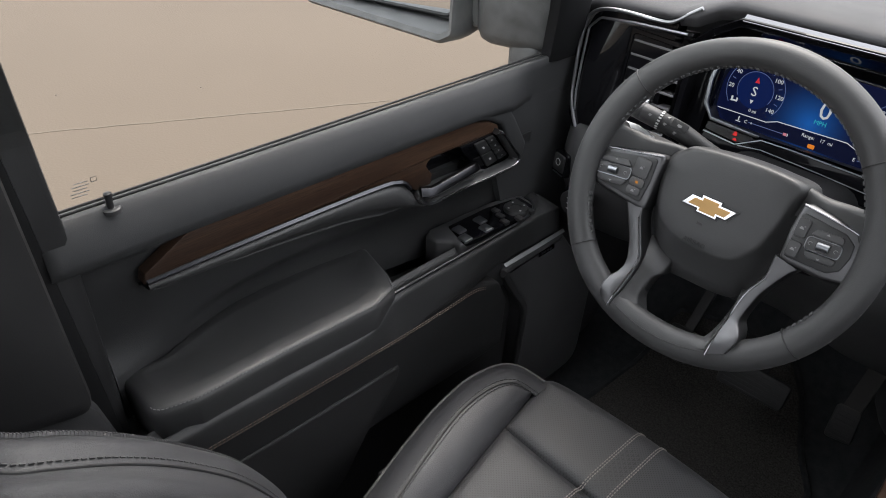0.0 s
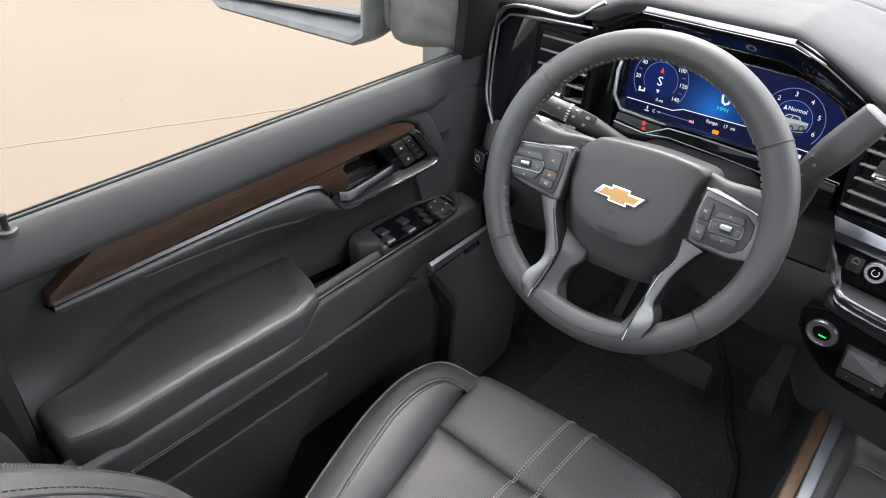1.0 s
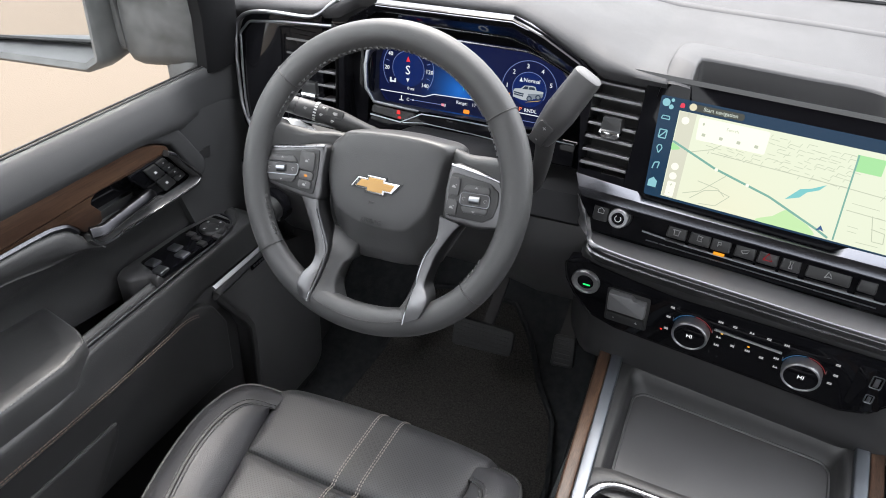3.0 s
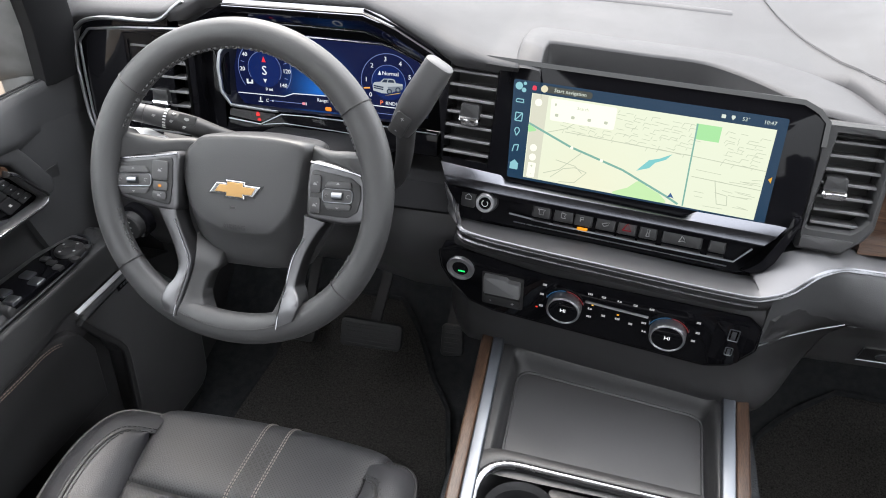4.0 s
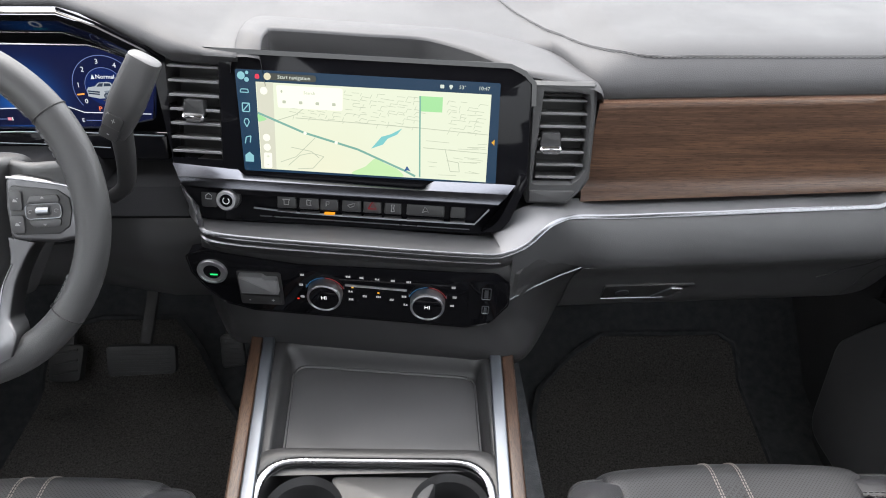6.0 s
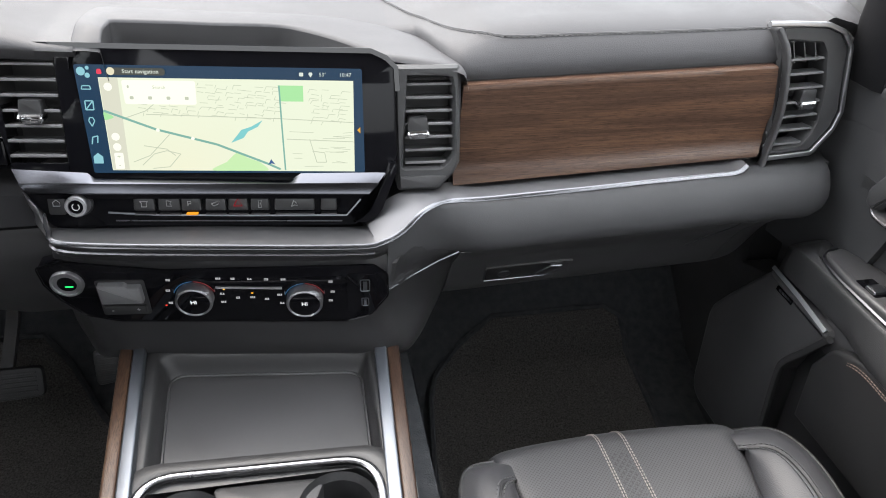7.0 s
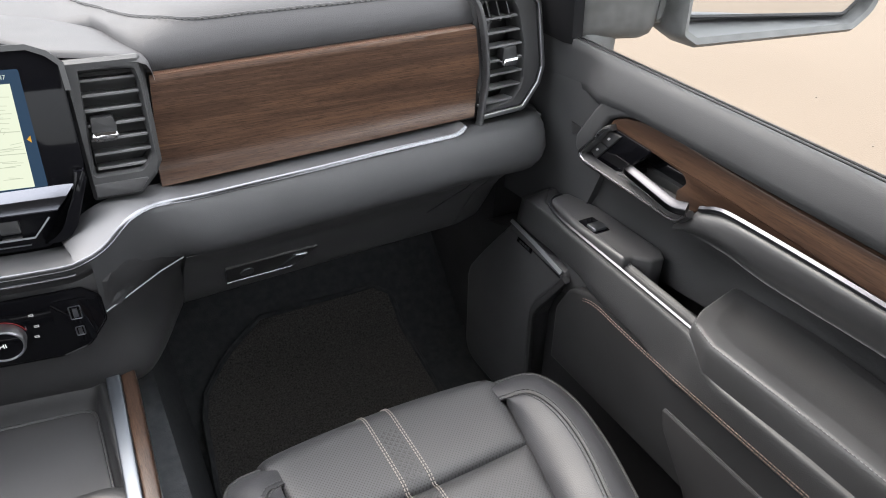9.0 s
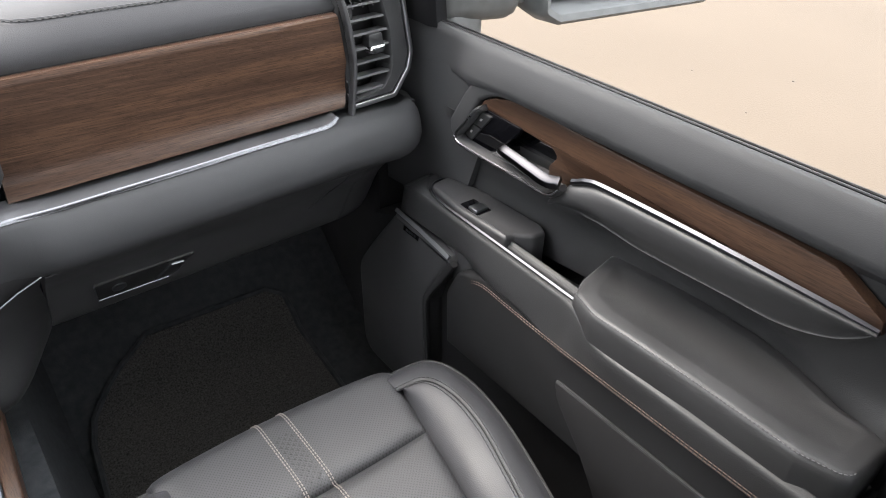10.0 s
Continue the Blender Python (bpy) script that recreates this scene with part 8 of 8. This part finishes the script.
    rings = [[P(x, y, 0.470) for x, y in tuck(0.006)]] + [[P(x, y, z) for x, y in tuck(t)] for t, z in ((0.002, 0.500), (0.0005, 0.520), (0, 0.534), (0.001, 0.541), (0.003, 0.5452), (0.0055, 0.5472), (0.0085, 0.5480), (0.022, 0.5500), (0.027, 0.5498), (0.034, 0.5475), (0.06, 0.5465))]
    skin(arm, rings)
    part("armrest", arm, LEATHER, d, "padded black leather armrest", sharp=2)
    ins = [q for q in inset(top_o, 0.0036)]
    k0 = min(range(len(ins)), key=lambda i: abs(ins[i][0] - 0.912) + abs(ins[i][1] + 0.380))
    loop = ins[k0:] + ins[:k0]
    if loop[len(loop) // 8][0] > 0.91:
        loop = loop[::-1]
    n1 = max(i for i, q in enumerate(loop) if q[0] < 0.84)
    seam = resample([P(x, y, 0.5462) for x, y in loop[:n1 + 1]], 120)
    tagged(part("armrest_stitching", stitches([seam], 0.0028, 0.0022, 0.00055), THREAD, d, "pale sewn edge stitching"), kind="stuff")
    # ledge below the armrest and the switch pod ahead of it
    led = [P(0.816, -0.02, 0.524), P(0.810, -0.08, 0.535), P(0.806, -0.18, 0.535), P(0.805, -0.25, 0.533), P(0.803, -0.395, 0.530), P(0.798, -0.425, 0.524), P(0.7925, -0.450, 0.510), P(0.790, -0.475, 0.5045), P(0.789, -0.53, 0.504), P(0.790, -0.785, 0.505)]
    lip = [p + P(0.062 if p.y > -0.07 else 0.006, 0, 0.001) for p in led]
    inner = [p + P(0.066 if p.y > -0.07 else 0.008, 0, -0.05) for p in led]
    part("door_ledge", between([inner, lip, led, [p + P(-0.0045, 0, -0.006) for p in led], [P(min(p.x * sd, 0.803) - (0.0095 if -0.43 < p.y < -0.21 else 0.004) if p.y < -0.2 else 0.806, p.y, 0.482 if p.y > -0.2 else 0.474) for p in led], [P(0.790 if p.y < -0.26 else 0.812, p.y, 0.454 if p.y < -0.26 else 0.474) for p in led], [P(0.818 if p.y < -0.26 else 0.824, p.y, 0.444 if p.y < -0.26 else 0.47) for p in led]], 60, 3, P(0.02, 0, 0), 3), DOORDARK, d, "padded black ledge", sharp=2)
    pod = part("switch_pod", plate((V(0, 0, 0.0), V(sd, 0, 0), V(0, 1, 0), V(0, 0, 1)), fillet([(0.822, -0.076), (0.862, -0.068), (0.880, -0.13), (0.884, -0.265), (0.874, -0.284), (0.852, -0.282), (0.832, -0.262), (0.816, -0.262), (0.812, -0.16)], [0.008, 0.012, 0.02, 0.015, 0.008, 0.012, 0.01, 0.006, 0.02]), 0.42, 0.547, 0.006, steps=3), PLASTIC, d, "dark switch pod")
    part("pod_pocket", plate((V(0, 0, 0.0), V(sd, 0, 0), V(0, 1, 0), V(0, 0, 1)), [(0.806, -0.25), (0.90, -0.28), (0.91, -0.40), (0.806, -0.40)], 0.42, 0.470), BUTTON, d)
    part("pod_chrome", sweep(curve([P(0.850, -0.072, 0.548), P(0.830, -0.076, 0.548), P(0.814, -0.092, 0.5465), P(0.8065, -0.13, 0.5435), P(0.805, -0.19, 0.542), P(0.8045, -0.27, 0.540), P(0.803, -0.415, 0.536)], 6), [(-0.0018, -0.003), (0.0018, -0.003), (0.0018, 0.0005), (-0.0012, 0.0012)], up=(-sd * 0.4, 0, 0.9)), DIMCHROME, d, "chrome strip along the switch pod")
    if sd < 0:
        part("switch_deck", plate((V(0, 0, 0.0), V(sd, 0, 0), V(0, 1, 0), V(0, 0, 1)), fillet([(0.822, -0.084), (0.856, -0.080), (0.868, -0.150), (0.868, -0.240), (0.816, -0.256), (0.812, -0.22), (0.811, -0.12)], 0.006), 0.54, 0.5482, 0.001), GLOSS, pod, "glossy black switch deck")
    sw = [(0.836, -0.172)] if sd > 0 else [(0.824, -0.238), (0.848, -0.228), (0.823, -0.192), (0.846, -0.182)]
    for x, y in sw:
        K = (P(x, y, 0.546), V(sd, 0, 0), V(0, 1, 0), V(0, 0, 1))
        w = part("window_switch", plate(K, fillet(rect(0.028 if sd > 0 else 0.021, 0.042 if sd > 0 else 0.030, 0, 0 if sd > 0 else 0.006), 0.003), -0.004, 0.0015, 0.0004), GLOSS, pod, "window switch")
        part("rocker", plate(shift(K, 0, -0.006), fillet(rect(0.024 if sd > 0 else 0.0195, 0.020 if sd > 0 else 0.018), 0.003), 0, 0.0055, 0.002), SATIN, w, "silver rocker")
    if sd < 0:
        K = (P(0.831, -0.116, 0.5478), V(sd, 0, 0), V(0, 1, 0), V(0, 0, 1))
        md = part("mirror_dial", revolve(K, [(0.022, -0.002), (0.022, 0.003), (0.0195, 0.006), (0.010, 0.0055), (0.009, 0.004), (0.001, 0.004)], 24), BUTTON, pod, "round mirror adjuster")
        for i in range(4):
            t = i * 1.5708 + 0.4
            part("key_mark", plate(shift(K, 0.0145 * math.cos(t), 0.0145 * math.sin(t), 0.0062), rect(0.003, 0.003), 0, 0.0004), WHITEMARK, md)
        for x, y in ((0.817, -0.160), (0.834, -0.152), (0.850, -0.146), (0.808, -0.134), (0.812, -0.102), (0.848, -0.098)):
            part("lock_key", plate((P(x, y, 0.5478), V(sd, 0, 0), V(0, 1, 0), V(0, 0, 1)), fillet(rect(0.014, 0.011), 0.002), -0.002, 0.0035, 0.001), BUTTON, pod)
    # lower door: recessed storage, sewn line and pocket
    part("lower_panel", plate(FX(0.835), fillet([(-0.785, -0.12), (0.12, -0.12), (0.12, 0.40), (-0.10, 0.47), (-0.785, 0.47)], 0.02), -0.06, 0.0), DARK, d)
    # sewn panel and pocket take near-black colours for the dim light down here
    part("sewn_panel", plate(FX(0.836), fillet([(-0.160, 0.40), (-0.185, 0.452), (-0.240, 0.474), (-0.42, 0.476), (-0.785, 0.476), (-0.785, 0.30), (-0.165, 0.30)], [0.02, 0.03, 0.03, 0.03, 0, 0, 0]), -0.02, 0.041, 0.006, steps=3), BUTTON, d)
    sl = lambda o: curve([P(0.800, -0.178, 0.418 - o), P(0.7975, -0.196, 0.440 - o), P(0.795, -0.224, 0.458 - o), P(0.7930, -0.254, 0.4655 - o), P(0.7890, -0.30, 0.467 - o), P(0.7845, -0.42, 0.467 - o), P(0.7830, -0.60, 0.468 - o), P(0.7830, -0.78, 0.468 - o)], 8)
    tagged(part("panel_stitching", stitches([sl(0.0), sl(0.0042)], 0.0042, 0.0020, 0.00055, up=(-sd, 0, 0)), TANTHREAD, d, "tan double stitching"), kind="stuff")
    part("pocket", plate(FX(0.812), fillet([(-0.406, 0.403), (-0.416, 0.372), (-0.470, 0.31), (-0.53, 0.22), (-0.785, 0.16), (-0.785, 0.403)], [0.008, 0.04, 0.05, 0.08, 0.0, 0.0], 6), -0.03, 0.022, 0.004, steps=3), DARK, d, "door pocket coloured dark for the dim lower door", sharp=2)
    part("pocket_lip", tube([P(0.792, -0.412, 0.4035), P(0.792, -0.60, 0.4035), P(0.792, -0.78, 0.4035)], 0.0013, 6), LEATHER, d)
    # speaker with its chrome edge
    spk_o = fillet([(-0.014, 0.474), (-0.160, 0.464), (-0.168, 0.454), (-0.112, 0.372), (-0.100, 0.335), (-0.112, 0.10), (0.10, 0.10), (0.112, 0.305), (0.065, 0.372)], [0.008, 0.006, 0.006, 0.012, 0.02, 0.02, 0.05, 0.06, 0.04], 5)
    spk = part("speaker_panel", plate(FX(0.832), spk_o, -0.03, 0.034, 0.010, steps=3), PLASTIC, d, "dark speaker panel", sharp=2)
    part("speaker_chrome", sweep([P(0.798, -0.018, 0.481), P(0.797, -0.090, 0.4755 if sd > 0 else 0.4790), P(0.796, -0.163 if sd > 0 else -0.176, 0.4655 if sd > 0 else 0.4780)], [(-0.0035, -0.003), (0.0035, -0.003), (0.0035, 0.002), (-0.003, 0.003)], up=(-sd * 0.7, 0, 0.7)), ENDCHROME, spk, "chrome speaker edge")
    part("speaker_frame", sweep(curve([P(0.799, -0.172, 0.458), P(0.800, -0.140, 0.408), P(0.801, -0.108, 0.360), P(0.802, -0.100, 0.328), P(0.804, -0.104, 0.24), P(0.806, -0.112, 0.12)], 5), fillet(rect(0.011, 0.011), 0.003, 2), up=(-sd, 0, 0)), STACKM, spk, "dark speaker frame")
    part("maker_plate", plate(FX(0.7985), [(-0.040, 0.462), (-0.082, 0.4605), (-0.080, 0.451), (-0.038, 0.4525)], 0, 0.001), GLOSS, spk)
    for k in range(4):
        part("plate_bar", plate(FX(0.7975), rect(0.0055, 0.0042, -0.049 - 0.0075 * k, 0.4565), 0, 0.0004), SATIN, spk)
    # lock knob
    if sd < 0:
        K = basis((-0.8640, -0.738, 0.7795), (1, 0, 0), (0, 1, 0))
        part("lock_collar", revolve(K, [(0.0100, -0.004), (0.0100, 0.0012), (0.0085, 0.0022), (0.0050, 0.0018)], 24), PLASTIC, d)
        part("lock_knob", revolve(K, [(0.0036, 0), (0.0036, 0.012), (0.0042, 0.014), (0.0042, 0.0185), (0.0025, 0.0195)], 16), RUBBER, d, "black lock knob")
    # outer skin and pane
    part("outer_skin", plate(FX(0.955), fillet([(-0.84, -0.40), (0.16, -0.40), (0.20, 0.69), (-0.84, 0.715)], 0.01), -0.012, 0.0), PAINT, d, "white painted outer skin")
    part("sill", plate(FX(0.945), [(-0.84, 0.66), (0.16, 0.66), (0.16, 0.725), (-0.84, 0.725)], -0.01, 0.055), RUBBER, d)
    oh = curve([P(0.968, -0.80, 0.62), P(1.005, -0.77, 0.625), P(1.005, -0.66, 0.625), P(0.968, -0.63, 0.62)], 5)
    part("outer_handle", sweep(oh, fillet(rect(0.012, 0.028), 0.005, 2), up=(0, 0, 1)), CHROME, d, "chrome outer handle")
    LEAN = (V(sd * 0.896, 0, 0.74), V(0, 1, 0), V(-sd * 0.28, 0, 1), V(-sd, 0, -0.28).normalized())
    gl = part("window_pane", plate(LEAN, [(-0.84, 0.0), (0.06, 0.0), (0.02, 0.10), (-0.32, 0.62), (-0.84, 0.64)], 0.0, 0.004), GLASS, d, "clear side window pane")
    gl.visible_shadow = False
    gl.matrix_world = Matrix.Identity(4)
    if sd < 0:
        for k, (w2, h2) in enumerate(((0.016, 0.0012), (0.020, 0.0012), (0.016, 0.0012), (0.022, 0.0012), (0.018, 0.0012))):
            part("glass_print", plate(FX(0.8955), rect(w2 * 0.9, 0.0007, -0.752 - 0.001 * k, 0.802 - 0.0036 * k), 0, 0.0004), GREYTRIM, d)
        part("glass_mark", tube([P(0.895, -0.7385 + a, 0.802 + b) for a, b in rect(0.006, 0.005) + rect(0.006, 0.005)[:1]], 0.0005, 4), BUTTON, d)
    return d


def side_mirror(sd, label):
    m = thing("side_mirror", label, "side mirror", group="towing mirrors")

    def P(x, y, z):
        return V(sd * x, y, z)
    # pedestal on the door and the arm housing
    part("foot", plate((V(0, 0, 0), V(sd, 0, 0), V(0, 1, 0), V(0, 0, 1)), fillet([(0.915, 0.00), (0.985, 0.00), (0.990, 0.12), (0.915, 0.13)], 0.02), 0.66, 0.775, 0.01), MIRRORPLASTIC, m)
    rings = []
    for z, k in ((0.762, 0.80), (0.770, 0.93), (0.785, 1.0), (0.86, 1.0), (0.866, 0.985), (0.872, 1.0), (0.95, 1.0), (0.99, 0.9)):
        rings.append([P(0.985 + x * k, 0.055 + y * k, z) for x, y in fillet([(-0.085, -0.045), (0.055, -0.085), (0.085, 0.06), (0.04, 0.105), (-0.085, 0.10)], 0.03, 5)])
    bm = bmesh.new()
    skin(bm, rings)
    part("arm_housing", bm, MIRRORPLASTIC, m, "weathered black arm housing", sharp=1.2)
    # head: a deep shell facing back
    H = (P(1.300, -0.055, 0.985), V(sd, 0, 0), V(0, 0.05, 1).normalized(), V(0, -1, 0.05).normalized())
    o = fillet([(-0.250, -0.212), (-0.215, -0.232), (0.19, -0.250), (0.245, -0.215), (0.245, 0.22), (-0.250, 0.22)], [0.02, 0.03, 0.04, 0.05, 0.05, 0.05], 6)
    sh = bmesh.new()
    skin(sh, [[at(H, a * 0.72, b * 0.8, -0.15) for a, b in o], [at(H, a * 0.93, b * 0.97, -0.11) for a, b in o], [at(H, a, b, -0.05) for a, b in o], [at(H, a, b, -0.006) for a, b in o], [at(H, a, b, 0.0) for a, b in inset(o, 0.006)], [at(H, a, b, -0.004) for a, b in inset(o, 0.016)], [at(H, a, b, -0.080) for a, b in inset(o, 0.022)]])
    part("shell", sh, MIRRORPLASTIC, m, "weathered black mirror shell", sharp=1.0)
    g = fillet([(-0.182, -0.204), (0.180, -0.220), (0.208, -0.190), (0.208, 0.18), (-0.182, 0.18)], 0.022, 5)
    G = (at(H, 0, 0, -0.012), (H[1] + H[3] * 0.10 * 1.0).normalized(), H[2], H[3])
    nn = (H[3] + H[1] * -0.13 + V(0, 0, -0.10)).normalized()
    u2 = (H[1] - nn * H[1].dot(nn)).normalized()
    G = (at(H, 0, 0, -0.024), u2, nn.cross(u2) * (1 if nn.cross(u2).z > 0 else -1), nn)
    part("mirror_glass", plate(G, g, -0.006, 0.0), MIRROR, m, "silvered mirror glass")
    part("glass_rim", tube([at(G, a, b, -0.001) for a, b in g + g[:1]], 0.004, 6), RUBBER, m)
    part("hinge_cover", plate((P(1.085, -0.02, 0.90), V(sd, 0, 0), V(0, 0, 1), V(0, -1, 0)), fillet([(-0.05, -0.115), (0.0, -0.125), (0.03, 0.10), (-0.03, 0.10)], 0.01), -0.07, 0.0, 0.01), MIRRORPLASTIC, m)
    return m


def pillar_boots():
    for sd, nm in ((-1, "driver"), (1, "passenger")):
        rings = []
        for z, k in ((0.522, 0.05), (0.517, 0.22), (0.505, 0.42), (0.485, 0.68), (0.455, 0.90), (0.42, 1.0), (0.36, 1.04)):
            rings.append([V(sd * (0.895 - 0.028 * k + 0.024 * k * math.cos(a)), -0.788 - 0.022 * k - 0.044 * k * math.sin(a), z) for a in [i * math.tau / 20 for i in range(20)]])
        bm = bmesh.new()
        skin(bm, rings)
        solid("trim_%s_belt_boot" % nm, bm, GREYTRIM, "grey grained boot at the foot of the door pillar", "pillar boot", "structure", sharp=2)


# ---- put the place together ----
pillar_boots()
ground()
shell()
pillars()
dashboard()
vent(shift(SCR, -0.2300, 0.0165, -0.001), 0.066, 0.126, 7, 0.0, (0.001, 0.000), "slatted centre air vent beside the screen, chrome slider")
rv = vent(shift(VNR, -0.004, 0.002, 0.0), 0.066, 0.118, 7, 0.0, (-0.016, -0.004), "slatted centre air vent in a dark frame, chrome slider",
          (fillet([(-0.044, -0.086), (0.010, -0.086), (0.030, -0.066), (0.0385, -0.050), (0.0390, 0.050), (0.0370, 0.0745), (-0.046, 0.0745)], 0.005), fillet([(-0.036, -0.056), (0.014, -0.056), (0.023, -0.048), (0.0295, -0.038), (0.0290, 0.045), (0.0260, 0.060), (-0.033, 0.060)], 0.004), 0.008, 0.004), DOORDARK)
part("blank_plate", plate(shift(VNR, -0.004, 0.002, 0.0), fillet([(-0.040, -0.082), (0.008, -0.082), (0.021, -0.0665), (-0.040, -0.0665)], 0.002), 0.0, 0.0105, 0.0012), PLASTIC, rv, "small blank cover")

VFR = (V(0.776, 0.012, 0.760), V(1, 0.10, 0).normalized(), V(0, 0.1, 1).normalized(), V(0.1, -1, 0.1).normalized())
vent(shift(VFR, -0.008, 0.002), 0.090, 0.164, 8, 0.0, (0.010, -0.005), "slatted passenger end air vent with chrome outline",
     (fillet([(-0.039, -0.088), (0.039, -0.087), (0.068, -0.054), (0.0755, -0.030), (0.0625, 0.064), (0.044, 0.086), (0.016, 0.0965), (-0.058, 0.100)], 0.008),
      fillet([(-0.028, -0.078), (0.021, -0.072), (0.034, -0.057), (0.039, -0.042), (0.037, 0.0095), (0.0246, 0.058), (0.0143, 0.0722), (-0.045, 0.079)], 0.005), 0.004, 0.004), DOORDARK, True)
VFL = basis((-0.715, 0.030, 0.752), (1, 0, 0), (0, 0.012, 0.1))
vent(VFL, 0.090, 0.170, 8, 0.0, (0.0, 0.0), "slatted driver end air vent in piano black",
     (fillet([(-0.054, -0.094), (0.060, -0.094), (0.060, 0.088), (-0.054, 0.092)], 0.004), fillet([(-0.044, -0.084), (0.048, -0.084), (0.048, 0.078), (-0.044, 0.082)], 0.004), 0.0015, 0.001), GLOSS)
centre_display()
top_cubby()
climate_panel()
instrument_cluster()
steering_wheel()
column()
left_switches()
pedals()
mats()
console()
seat(-0.475, "black leather driver's seat with pale stitched stripe")
seat(0.470, "black leather passenger seat with tan stitched stripe")
car_door(-1, "black and walnut driver's door with armrest, lock knob and window switches")
car_door(1, "black and walnut passenger door with armrest and one window switch")
side_mirror(-1, "driver's weathered black towing mirror outside the window")
side_mirror(1, "passenger's weathered black towing mirror outside the window")
